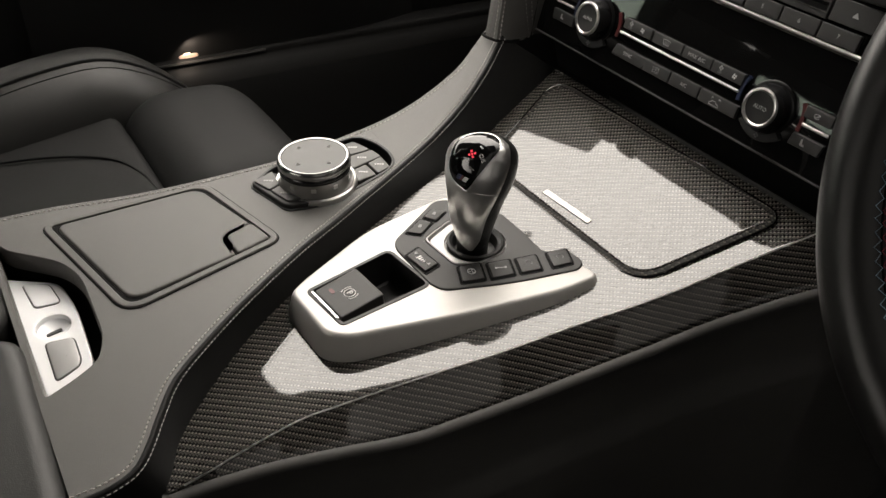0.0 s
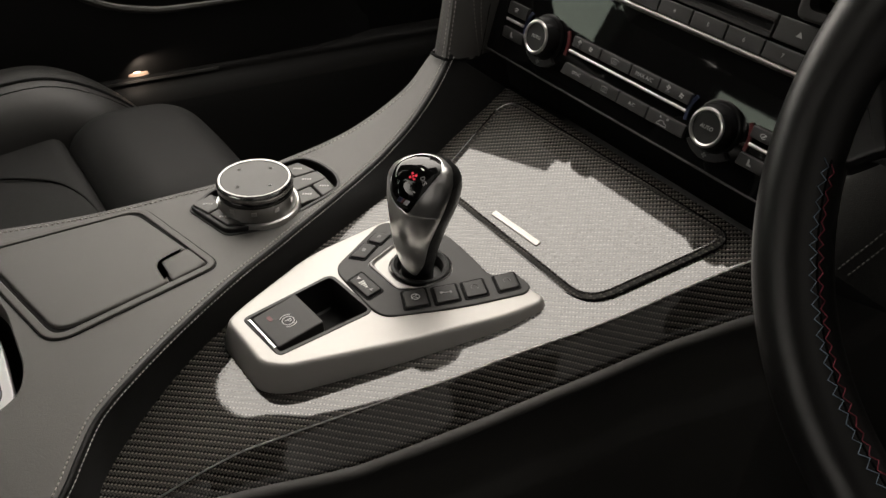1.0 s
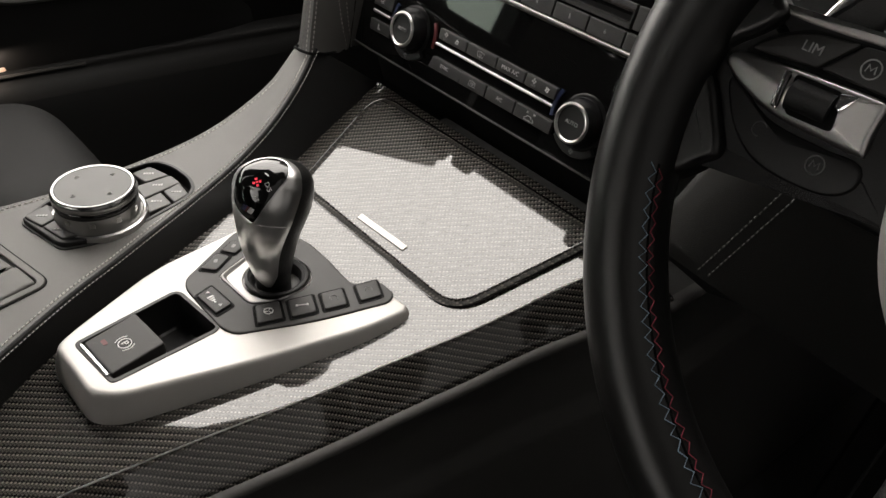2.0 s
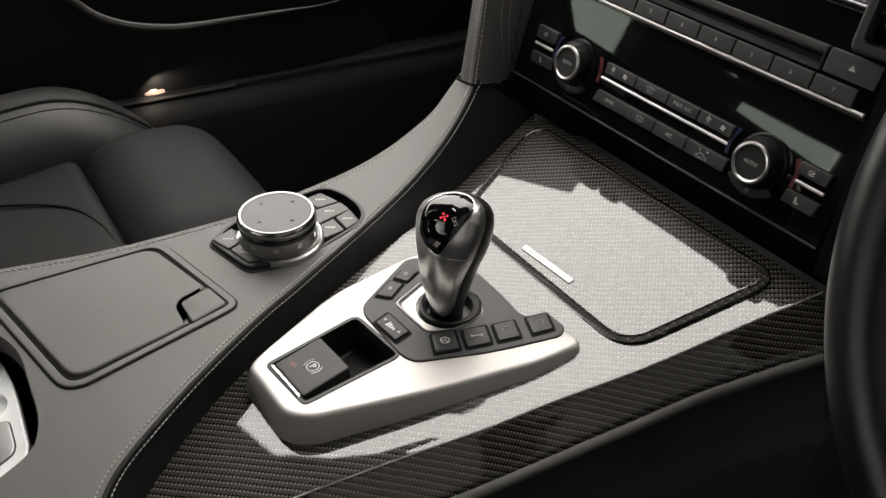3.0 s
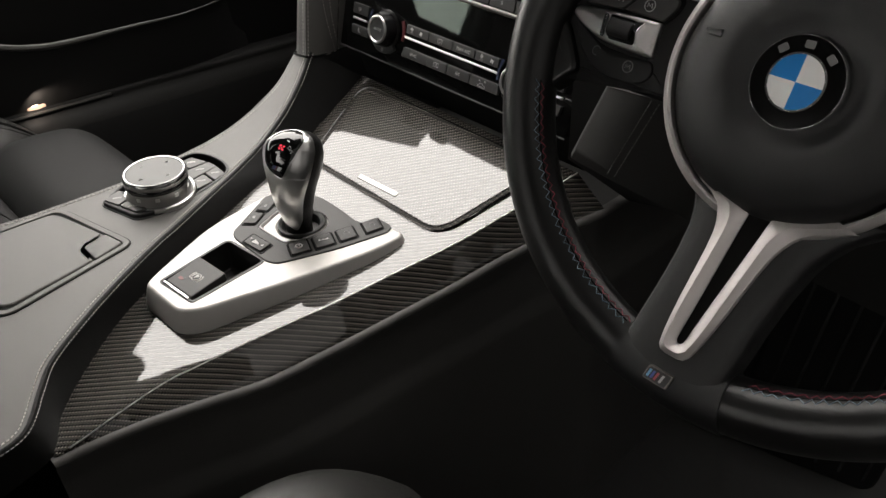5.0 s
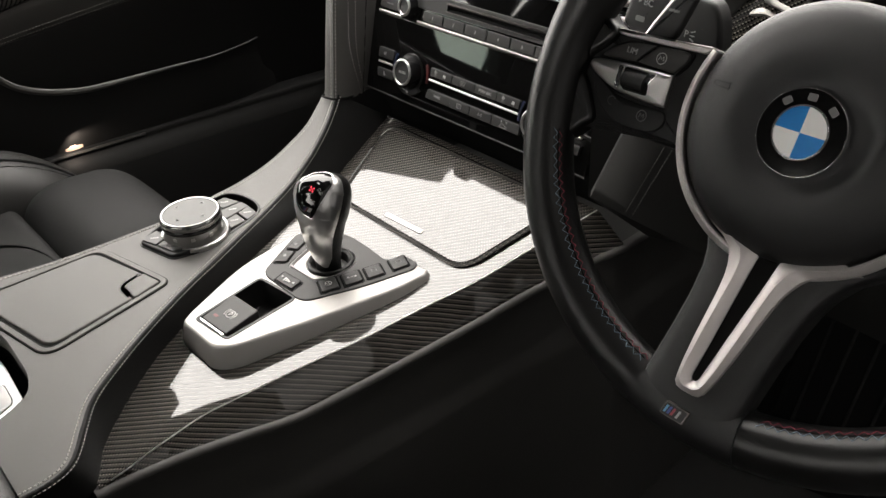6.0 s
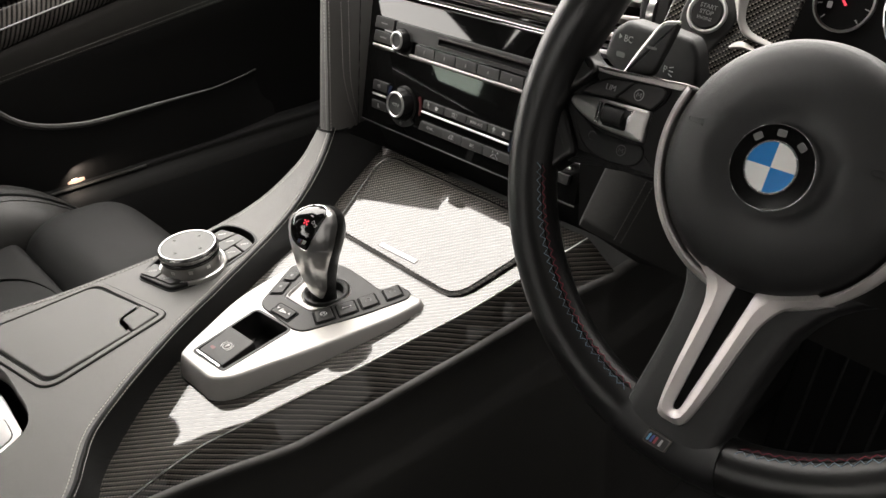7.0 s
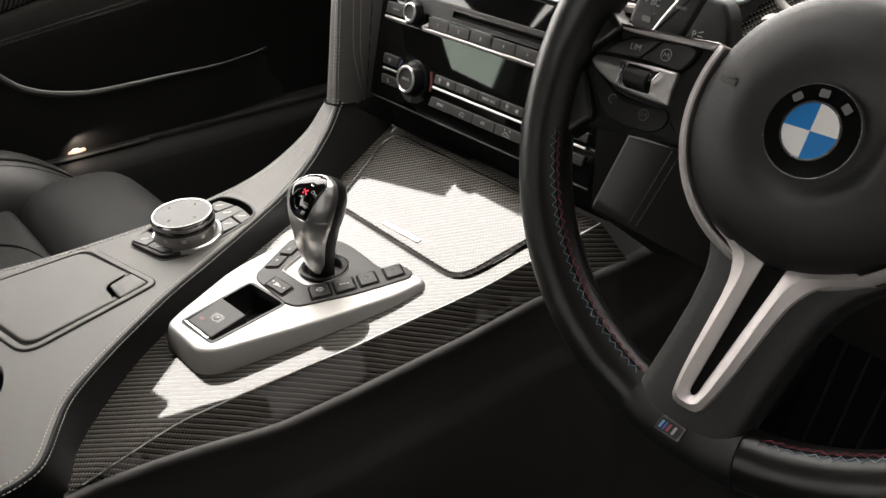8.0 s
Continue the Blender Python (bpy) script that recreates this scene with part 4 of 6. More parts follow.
for dx, ma, w in ((-0.0078, BLUE_BAND, 0.0008), (-0.0062, plain("stripe_dark_blue", (0.02, 0.02, 0.09), 0.4), 0.0008), (-0.0046, RED_BAND, 0.0008), (-0.0020, BRIGHT_PRINT, 0.0016)):
    part("stripe", prism([(-w, -0.0019), (w, -0.0019), (w + 0.0010, 0.0019), (-w + 0.0010, 0.0019)], 0, 0.0002, 0, cap_frame(dx, -0.0135 - 0.14 * (dx + 0.005), -10)), ma, cap)

# ---- rotary controller ----

RING_METAL = surface("polished_ring", (0.29, 0.287, 0.284), 0.22, metal=1.0, vary=0.02, scale=20, rough_vary=0.02)
TOUCH = surface("grey_soft_plastic", (0.048, 0.047, 0.045), 0.5, vary=0.12, scale=80, grain=0.1, grain_scale=3000)
dial = thing("rotary_controller", (-0.148, 0.044, 0.006), "chrome rimmed rotary controller with grey touch top in black tray", "controller")
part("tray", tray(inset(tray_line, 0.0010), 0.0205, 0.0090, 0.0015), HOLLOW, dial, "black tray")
part("tray_rim", prism(inset(tray_line, -0.0012), 0.0190, 0.0208, 0.0006, holes=[inset(tray_line, 0.0014)]), SOFT, dial)
C = (-0.1335, 0.0385)
here = Matrix.Translation((C[0], C[1], 0.0100))
part("base_ring", lathe([(0.0346, 0.0020), (0.0352, 0.0120), (0.0348, 0.0140), (0.0334, 0.0150), (0.0322, 0.0146), (0.0316, 0.0135)], here, 72), STEEL, dial, "bright ring at the foot of the dial")
part("dial_body", lathe([(0.0318, 0.0130), (0.0312, 0.0165), (0.0300, 0.0200), (0.0294, 0.0230), (0.0292, 0.0262)], here, 96), DARK_STEEL, dial, "steel dial")
part("dial_groove", lathe([(0.0290, 0.0255), (0.0300, 0.0262), (0.0303, 0.0280), (0.0300, 0.0300), (0.0292, 0.0308)], here, 72), GLOSS, dial, "black ring below the rim")
part("dial_ring", lathe([(0.0296, 0.0304), (0.0306, 0.0322), (0.0307, 0.0346), (0.0301, 0.0368), (0.0288, 0.0380), (0.0272, 0.0378), (0.0266, 0.0370)], here, 96), RING_METAL, dial, "chrome ring")
top = part("touch_top", lathe([(0.0268, 0.0370), (0.0264, 0.0376), (0.018, 0.0377), (0.0, 0.0377)], here, 72), TOUCH, dial, "matt grey touch top")
for k in range(10):
    a = radians(36 * k + 8)
    part("grip_mark", prism(rect(0, 0, 0.0042, 0.0042, 0.0008), 0, 0.0006, 0.0002, here @ Matrix.Translation((0.0296 * math.cos(a), 0.0296 * math.sin(a), 0.0215)) @ Matrix.Rotation(a, 4, "Z") @ Matrix.Rotation(radians(96), 4, "Y")), STEEL, dial)
for away in (203, 113, 293, 23):
    x, y = C[0] + 0.0182 * math.cos(radians(away - 4)), C[1] + 0.0182 * math.sin(radians(away - 4))
    bm = bmesh.new()
    tube([Matrix.Translation((x, y, 0.0479)) @ Matrix.Rotation(radians(away - 94), 4, "Z") @ Vector(p) for p in ((-0.0018, -0.0010, 0), (0.0018, -0.0010, 0), (0, 0.0016, 0))], 0.00028, 4, True, bm)
    part("symbol", bm, PRINT, top)
# keys round the dial: two raised ones towards the rear, four in the sunk wing before it


def wing_key(pts, z, rows=0.0022):
    m = Matrix.Translation((0, 0, z))
    cx, cy = sum(p[0] for p in pts) / len(pts), sum(p[1] for p in pts) / len(pts)
    key = part("key", pillow(rounded(pts, rows, 4), -0.012, 0.0, 0.0012, 0.0003, m), TOUCH, dial, "grey key beside the dial")
    bm = bmesh.new()
    for k in range(4):
        prism(rect(cx + 0.0021 * (k - 1.5) * math.cos(radians(58)), cy + 0.0021 * (k - 1.5) * math.sin(radians(58)), 0.0014, 0.0022, 0, 58), 0.0002, 0.0005, 0, m, bm=bm)
    part("symbol", bm, PRINT, key)


part("key_wing", prism(rounded([(-0.1585, -0.0108), (-0.1095, 0.0012), (-0.1030, 0.0260), (-0.1140, 0.0300), (-0.1640, 0.0120)], [0.006, 0.008, 0.006, 0.01, 0.006], 5), 0.008, 0.0245, 0.0012), SOFT, dial, "black block under the rear keys")
wing_key([(-0.1560, -0.0085), (-0.1372, -0.0022), (-0.1402, 0.0085), (-0.1625, 0.0110)], 0.0262)
wing_key([(-0.1360, -0.0018), (-0.1140, 0.0042), (-0.1110, 0.0150), (-0.1392, 0.0082)], 0.0262)
wing_key([(-0.1815, 0.0826), (-0.1625, 0.0860), (-0.1620, 0.1060), (-0.1830, 0.0990)], 0.0180)
wing_key([(-0.1612, 0.0770), (-0.1412, 0.0760), (-0.1462, 0.1085), (-0.1607, 0.1068)], 0.0180)
wing_key([(-0.1368, 0.0745), (-0.1185, 0.0697), (-0.1200, 0.0892), (-0.1396, 0.0892)], 0.0196)
wing_key([(-0.1400, 0.0912), (-0.1204, 0.0912), (-0.1250, 0.1055), (-0.1440, 0.1070)], 0.0196)

# ---- centre stack and dashboard ----

LEAN = Vector((0, 0.2657, 0.964)).normalized()
OUT = Vector((0, -0.964, 0.2657)).normalized()
stack_frame = frame_of(Vector((0, 0.317, 0.095)), (1, 0, 0), LEAN, OUT)


def on_stack(u, v, n=0.0, turn=0.0):
    return stack_frame @ Matrix.Translation((u, v, n)) @ Matrix.Rotation(radians(turn), 4, "Z")


def button(parent, u0, u1, v0, v1, lean=0.0, n=0.0036, material=None):
    line = rounded([(u0, v0), (u1, v0), (u1 + lean, v1), (u0 + lean, v1)], 0.0007, 2)
    return part("button", pillow(line, -0.003, n - 0.0002, 0.0007, 0.0002, stack_frame), material or KEY, parent)


RING_BLACK = surface("knob_ring_black", (0.005, 0.005, 0.005), 0.30, vary=0.2, scale=60, rough_vary=0.02, spec=0.15)
KNOB_BLACK = surface("knob_black", (0.010, 0.010, 0.0105), 0.26, vary=0.2, scale=60, rough_vary=0.02, spec=0.28)


def knob(parent, u, v, r, base, text="", height=0.021):
    """A tapered black knob on a flat ring, with a bright bevelled rim round its face."""
    m = on_stack(u, v)
    part("knob_base", lathe([(base, -0.002), (base, 0.0006), (base - 0.0008, 0.0014), (base - 0.0014, 0.0016), (r + 0.0040, 0.0016)], m, 56), RING_BLACK, parent, "black ring round the knob")
    k = part("knob", lathe([(r + 0.0044, 0.001), (r + 0.0043, height * 0.22), (r + 0.0038, height * 0.48), (r + 0.0027, height * 0.74), (r + 0.0016, height - 0.0016), (r + 0.0006, height - 0.0016)], m, 64), KNOB_BLACK, parent, "black knob with a chrome rim")
    part("knob_rim", lathe([(r + 0.0012, height - 0.0034), (r + 0.0010, height - 0.0016), (r + 0.0002, height - 0.0003), (r - 0.0008, height), (r - 0.0016, height - 0.0005), (r - 0.0020, height - 0.0014)], m, 64), STEEL, k, "chrome rim")
    part("knob_face", lathe([(r - 0.0017, height - 0.0016), (r * 0.5, height - 0.0020), (0, height - 0.0021)], m, 48), SOFT, k)
    if text:
        letters("lettering", text, 0.0042, m @ Matrix.Translation((0, 0, height - 0.0018)), PRINT, k)
    return k


def strip(parent, u0, u1, v, r):
    """A half-round bright line across the panel."""
    part("bright_strip", tube([stack_frame @ Vector((u, v, 0.0014)) for u in (u0, u0 + 0.0004, (u0 + u1) / 2, u1 - 0.0004, u1)], [r * 0.5, r, r, r, r * 0.5], 12, up=OUT), SILVER, parent, "bright satin chrome strip")


stack = thing("climate_panel", (-0.02, 0.32, 0.09), "glossy black climate panel with two chrome rimmed knobs and buttons", "control panel")
part("fascia", prism(rect(-0.0225, 0.02675, 0.3350, 0.0885, 0.002), -0.030, 0.0, 0.0004, stack_frame), GLOSS, stack, "glossy black fascia")
lip = [stack_frame @ Vector((u, -0.0185, 0.0005)) for u in (-0.1895, -0.10, 0.0, 0.08, 0.1450)]
part("lower_lip", tube(lip, 0.0009, 8), BUTTON, stack, "thin satin edge")
def fan_mark(u, v, turn=0.0):
    """A small fan of four blades."""
    bm = bmesh.new()
    for a in (0, 90, 180, 270):
        prism([(0.0003, 0.0002), (0.0019, -0.0006), (0.0021, 0.0007), (0.0008, 0.0010)], 0.0035, 0.0039, 0, on_stack(u, v, 0, a + turn), bm=bm)
    return bm


def screen_mark(u, v, taper):
    """A window outline with wavy air lines."""
    bm = bmesh.new()
    a, b = 0.0034 - taper, 0.0034 + taper
    tube([on_stack(u, v, 0.0039) @ Vector(p) for p in ((-a, -0.0020, 0), (a, -0.0020, 0), (b, 0.0018, 0), (0, 0.0023, 0), (-b, 0.0018, 0))], 0.00026, 4, True, bm)
    for dx in (-0.0014, 0, 0.0014):
        tube([on_stack(u, v, 0.0039) @ Vector((dx + 0.0003 * (-1) ** k, -0.0013 + 0.0008 * k, 0)) for k in range(4)], 0.0002, 4, False, bm)
    return bm


# outer keys beside the knobs, with the bright line between them
for u0, u1, v0, v1, lean in ((-0.1705, -0.1440, 0.0222, 0.0335, 0.0), (0.1105, 0.1340, 0.0222, 0.0310, 0.0), (-0.1690, -0.1400, 0.0002, 0.0098, -0.0012), (0.1080, 0.1340, 0.0002, 0.0098, 0.0012)):
    key = button(stack, u0, u1, v0, v1, lean)
    c = (u0 + u1) / 2 - 0.001, (v0 + v1) / 2
    bm = bmesh.new()
    if v0 > 0.01:
        tube([on_stack(*c, 0.0039) @ Vector((0.0024 * math.cos(a), 0.0017 * math.sin(a), 0)) for a in [0.5 + 5.2 * j / 12 for j in range(13)]], 0.00028, 4, False, bm)
        prism(rect(0.0006, 0.0001, 0.0034, 0.0009, 0.0002, 35), 0.0035, 0.0039, 0, on_stack(*c), bm=bm)
    else:
        prism(rounded([(-0.0020, -0.0022), (0.0018, -0.0022), (0.0012, -0.0008), (-0.0004, -0.0006), (-0.0010, 0.0026), (-0.0022, 0.0026)], 0.0005, 2), 0.0035, 0.0039, 0, on_stack(*c), bm=bm)
    part("symbol", bm, PRINT, key)
for u0, u1 in ((-0.1708, -0.1462), (-0.0828, 0.0524), (0.1115, 0.1340)):
    strip(stack, u0, u1, 0.0168, 0.0013)
# upper row of keys
upper = []
for u0, u1 in ((-0.0800, -0.0462), (-0.0452, -0.0110), (-0.0100, 0.0206), (0.0216, 0.0532)):
    upper.append(button(stack, u0, u1, 0.0217, 0.0308))
for u, key in ((-0.0640, upper[0]), (0.0380, upper[3])):
    part("symbol", fan_mark(u - 0.0072, 0.0276), PRINT, key)
    letters("lettering", "OFF", 0.0026, on_stack(u - 0.0072, 0.0240, 0.0037), DIM_PRINT, key)
    part("symbol", fan_mark(u + 0.0068, 0.0262, 20), BRIGHT_PRINT, key)
part("symbol", screen_mark(-0.0285, 0.0262, 0.0006), PRINT, upper[1])
letters("lettering", "MAX A/C", 0.0046, on_stack(0.0052, 0.0262, 0.0037), PRINT, upper[2])
# lower row of keys
lower = []
for u0, u1, lean in ((-0.0835, -0.0451, 0.0030), (-0.0441, -0.0139, 0.0), (-0.0129, 0.0190, 0.0), (0.0200, 0.0585, 0.0)):
    lower.append(button(stack, u0, u1, -0.0034, 0.0068, lean))
letters("lettering", "SYNC", 0.0042, on_stack(-0.0640, 0.0020, 0.0037), PRINT, lower[0])
part("symbol", screen_mark(-0.0290, 0.0018, 0.0), PRINT, lower[1])
letters("lettering", "A/C", 0.0042, on_stack(0.0030, 0.0018, 0.0037), PRINT, lower[2])
bm = bmesh.new()
tube([on_stack(0.0370, -0.0004, 0.0039) @ Vector(p) for p in ((-0.0048, -0.0012, 0), (0.0048, -0.0012, 0), (0.0044, 0.0006, 0), (0.0022, 0.0010, 0), (0.0010, 0.0024, 0), (-0.0020, 0.0024, 0), (-0.0034, 0.0008, 0), (-0.0048, 0.0004, 0))], 0.00028, 4, True, bm)
part("symbol", bm, PRINT, lower[3])
letters("lettering", "A", 0.0026, on_stack(0.0338, 0.0044, 0.0037), PRINT, lower[3])
letters("lettering", "M", 0.0026, on_stack(0.0410, 0.0044, 0.0037), PRINT, lower[3])
for u, v in ((-0.1144, 0.0172), (0.0820, 0.0165)):
    knob(stack, u, v, 0.0141, 0.0208, "AUTO", 0.0155)
    for name, ma, a0, a1 in (("red_mark", RED_BAND, -12, 30), ("blue_mark", BLUE_BAND, 150, 192)):
        arc = [(q * math.cos(radians(a0 + (a1 - a0) * j / 10)) + u, q * math.sin(radians(a0 + (a1 - a0) * j / 10)) + v) for q, rng in ((0.0302, range(11)), (0.0272, range(10, -1, -1))) for j in rng]
        part(name, prism(arc, -0.001, 0.0018, 0, stack_frame), ma, stack)
    fan = []
    for q, way in ((0.0262, 1), (0.0200, -1)):
        fan += [(u + q * math.cos(radians(270 + way * (-48 + 96 * j / 12))), v + q * math.sin(radians(270 + way * (-48 + 96 * j / 12)))) for j in range(13)]
    part("fan_key", prism(fan, -0.001, 0.0034, 0.0008, stack_frame), SOFT, stack, "curved fan speed key under the knob")
    part("symbol", fan_mark(u + 0.0006, v - 0.0222), DIM_PRINT, stack)

radio = thing("radio_panel", (-0.02, 0.34, 0.17), "glossy black radio panel with numbered buttons and a disc slot", "control panel")
part("fascia", prism(rect(-0.0225, 0.10060, 0.3350, 0.0588, 0.002), -0.030, 0.0, 0.0004, stack_frame), GLOSS, radio, "glossy black fascia")
for u0, u1 in ((-0.1795, -0.1410), (-0.1136, 0.1340)):
    strip(radio, u0, u1, 0.0734, 0.0014)
    part("strip_foot", prism(rect((u0 + u1) / 2, 0.0712, u1 - u0, 0.0022, 0.0004), -0.001, 0.0012, 0.0004, stack_frame, steps=2), STRIP, radio, "dark metal foot of the strip")
for v0, v1, lean in ((0.0775, 0.0900, 0.0012), (0.0932, 0.1060, 0.0014)):
    key = button(radio, -0.1775, -0.1440, v0, v1, lean)
    part("symbol", prism(rect(-0.1600, (v0 + v1) / 2, 0.0110, 0.0016), 0.0035, 0.0038, 0, stack_frame), DIM_PRINT, key)
for i in range(7):
    u = -0.0879 + 0.0328 * i
    key = button(radio, u - 0.0158, min(u + 0.0158, 0.1335), 0.0753, 0.0868)
    letters("lettering", str(i + 1), 0.0044, on_stack(u, 0.0812, 0.0037), PRINT, key)
part("slot_cover", prism(rounded([(-0.1400, 0.0885), (0.0935, 0.0885), (0.0935, 0.1055), (-0.1400, 0.1055)], 0.001, 2), -0.002, 0.0030, 0.0008, stack_frame, holes=[rect(0.0120, 0.0965, 0.1600, 0.0060, 0.001)]), KEY, radio, "long black slot cover")
part("disc_slot", tray(rect(0.0120, 0.0965, 0.1600, 0.0060, 0.001), 0.0028, 0.0006, 0.0004, stack_frame), HOLLOW, radio, "narrow disc slot")
part("slot_lip", prism(rect(0.0120, 0.1008, 0.1620, 0.0022, 0.0006), 0.0, 0.0040, 0.0006, stack_frame, steps=2), STRIP, radio, "grey upper lip of the slot")
part("slot_lip", prism(rect(0.0120, 0.0928, 0.1620, 0.0007, 0.0002), 0.0, 0.0036, 0.0002, stack_frame, steps=2), STRIP, radio, "thin lower lip of the slot")
key = button(radio, 0.0955, 0.1335, 0.0895, 0.1055)
part("symbol", prism([(0.1120, 0.0960), (0.1170, 0.0960), (0.1145, 0.0998)], 0.0035, 0.0039, 0, stack_frame), PRINT, key)
knob(radio, -0.1270, 0.0868, 0.0094, 0.0158, "", 0.0130)

# dashboard above and round the stack
dash = thing("dashboard", (0.0, 0.6, 0.1), "black leather dashboard with metal strips and air vents", "dashboard")
for v, h, n, ma in ((0.1345, 0.0016, 0.0036, STEEL), (0.1400, 0.0060, 0.0020, GLOSS), (0.1460, 0.0060, 0.0034, STRIP), (0.1510, 0.0018, 0.0046, STEEL), (0.1560, 0.0060, 0.0030, STRIP)):
    part("metal_strip", prism(rect(-0.0225, v, 0.3400, h, 0.0005), -0.02, n, min(0.0014, h * 0.45), stack_frame, steps=3), ma, dash, "slim dark metal strip")
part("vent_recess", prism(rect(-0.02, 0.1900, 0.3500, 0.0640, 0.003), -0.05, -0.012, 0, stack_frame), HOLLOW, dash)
for u0, u1 in ((-0.180, -0.022), (0.040, 0.145)):
    for k in range(4):
        m = stack_frame @ Matrix.Translation(((u0 + u1) / 2, 0.1680 + 0.0135 * k, -0.004)) @ Matrix.Rotation(radians(-24), 4, "X")
        part("vent_slat", prism(rect(0, 0, u1 - u0, 0.0030, 0.0008), -0.008, 0.006, 0.0008, m, steps=2), STRIP, dash)
lock = part("switch_block", prism(rect(0.0100, 0.1740, 0.0540, 0.0280, 0.003), -0.02, 0.0050, 0.0012, stack_frame), BUTTON, dash)
part("symbol", prism(rect(0.0290, 0.1700, 0.0050, 0.0040, 0.0008), 0.0048, 0.0054, 0, stack_frame), PRINT, lock)
part("symbol", prism(rect(0.0290, 0.1738, 0.0034, 0.0040, 0.0012), 0.0048, 0.0052, 0, stack_frame), PRINT, lock)

# leather cheeks on both sides of the stack
def cheek_line(x0, y0, z0, dx, slope=0.42, top=0.30):
    """A line up the cheek, which leans forward by slope and drifts sideways by dx."""
    return [Vector((x0 + dx * t, y0 + slope * (top - z0) * t, z0 + (top - z0) * t)) for t in [i / 12 for i in range(13)]]


cols = [cheek_line(-0.290, 0.430, 0.070, -0.050), cheek_line(-0.2170, 0.300, 0.0760, -0.062), cheek_line(-0.2075, 0.2660, 0.0790, -0.068), cheek_line(-0.2000, 0.2575, 0.0810, -0.073), cheek_line(-0.1880, 0.2535, 0.0830, -0.078), cheek_line(-0.1770, 0.2540, 0.0835, -0.081), cheek_line(-0.1755, 0.2680, 0.0795, -0.084, 0.40), cheek_line(-0.1790, 0.2860, 0.0745, -0.078, 0.38), cheek_line(-0.1840, 0.2980, 0.0730, -0.060, 0.36), cheek_line(-0.1895, 0.3090, 0.0720, -0.030, 0.32), cheek_line(-0.1890, 0.3300, 0.0700, -0.006, 0.28)]
bm = loft([[c[i] for c in cols] for i in range(13)])
part("cheek", bm, CHEEK_SHADED, dash, "stitched leather cheek beside the stack", smooth=70)
part("stitching", stitches([p + Vector((-0.0030, -0.0012, 0)) for p in cols[5]], 0.0042, 0.0029, 0.00046, (0.3, -0.9, 0.2)), CHEEK_THREAD, dash)
part("stitching", stitches([p + Vector((0.0022, 0.0018, 0)) for p in cols[5]], 0.0042, 0.0029, 0.00046, (0.8, -0.5, 0.2)), CHEEK_THREAD, dash)


def cheek_seam(c):
    """A line up the cheek at column c, which sweeps towards the stack at its foot."""
    line = []
    for i in range(13):
        q = c + 1.7 * max(0.0, 1 - i / 3.5) ** 2
        k = min(int(q), len(cols) - 2)
        line.append(cols[k][i].lerp(cols[k + 1][i], q - k) + Vector((0.0005, -0.0010, 0)))
    return smooth_line([tuple(p) for p in line], 40)


for c in (6.55, 7.25):
    part("stitching", stitches(cheek_seam(c), 0.0040, 0.0028, 0.00045, (0.6, -0.8, 0.2)), CHEEK_THREAD, dash)
bm = tube([a.lerp(b, 0.45) for a, b in zip(cols[8], cols[9])], 0.0006, 6)
part("seam_line", bm, HOLLOW, dash)
part("seam_line", tube([Vector((-0.2040, 0.2650, 0.0800)), Vector((-0.1970, 0.2520, 0.0818)), Vector((-0.1860, 0.2500, 0.0835)), Vector((-0.1750, 0.2520, 0.0840)), Vector((-0.1755, 0.2700, 0.0790)), Vector((-0.1840, 0.2960, 0.0735))], 0.0013, 6), HOLLOW, dash)

# body of the dashboard
# near-black and tilted under: the overhang's shade is put into colour and shape
bm = bmesh.new()
loft([[Vector((-0.72, 0.60, 0.10)), Vector((-0.72, 0.46, 0.29)), Vector((-0.72, 0.54, 0.33)), Vector((-0.72, 0.98, 0.33))], [Vector((-0.2900, 0.58, 0.10)), Vector((-0.3000, 0.43, 0.29)), Vector((-0.29, 0.52, 0.33)), Vector((-0.29, 0.98, 0.33))]], False, bm)
part("passenger_face", bm, HOLLOW, dash, "dashboard face before the passenger, its shade painted near-black")
bm = bmesh.new()
loft([[Vector((-0.30, 0.40, 0.285)), Vector((-0.30, 0.46, 0.32)), Vector((-0.30, 0.98, 0.33))], [Vector((0.20, 0.39, 0.285)), Vector((0.20, 0.46, 0.32)), Vector((0.20, 0.98, 0.33))], [Vector((0.21, 0.46, 0.31)), Vector((0.21, 0.48, 0.36)), Vector((0.21, 0.98, 0.33))], [Vector((0.80, 0.46, 0.31)), Vector((0.80, 0.48, 0.36)), Vector((0.80, 0.98, 0.33))]], False, bm)
part("dash_top", bm, LEATHER_DARK, dash, "dark leather top")
# shade under the panel's lip is put into this wall's colour
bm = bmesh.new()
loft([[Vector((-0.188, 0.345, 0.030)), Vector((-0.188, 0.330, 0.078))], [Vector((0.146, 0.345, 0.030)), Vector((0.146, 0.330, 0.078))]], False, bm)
part("recess_back", bm, HOLLOW, dash, "recess below the stack, its shade painted near-black")

# knee panel towards the driver
knee = thing("knee_panel", (0.4, 0.3, 0.1), "dark leather knee panel with a double row of stitches", "panel")
top_l, top_r, low_r, low_l = Vector((0.222, 0.262, 0.172)), Vector((0.60, 0.300, 0.185)), Vector((0.60, 0.330, 0.03)), Vector((0.186, 0.268, 0.092))
rows = []
for i in range(13):
    s = i / 12
    a, b = top_l.lerp(low_l, s), top_r.lerp(low_r, s)
    rows.append([a + Vector((-0.03, 0.12, 0.0)), a + Vector((-0.006, 0.010, 0)), a + Vector((0, 0.002, 0))] + [a.lerp(b, t / 10) + Vector((0, -0.004, 0)) * math.sin(math.pi * t / 10) for t in range(1, 11)])
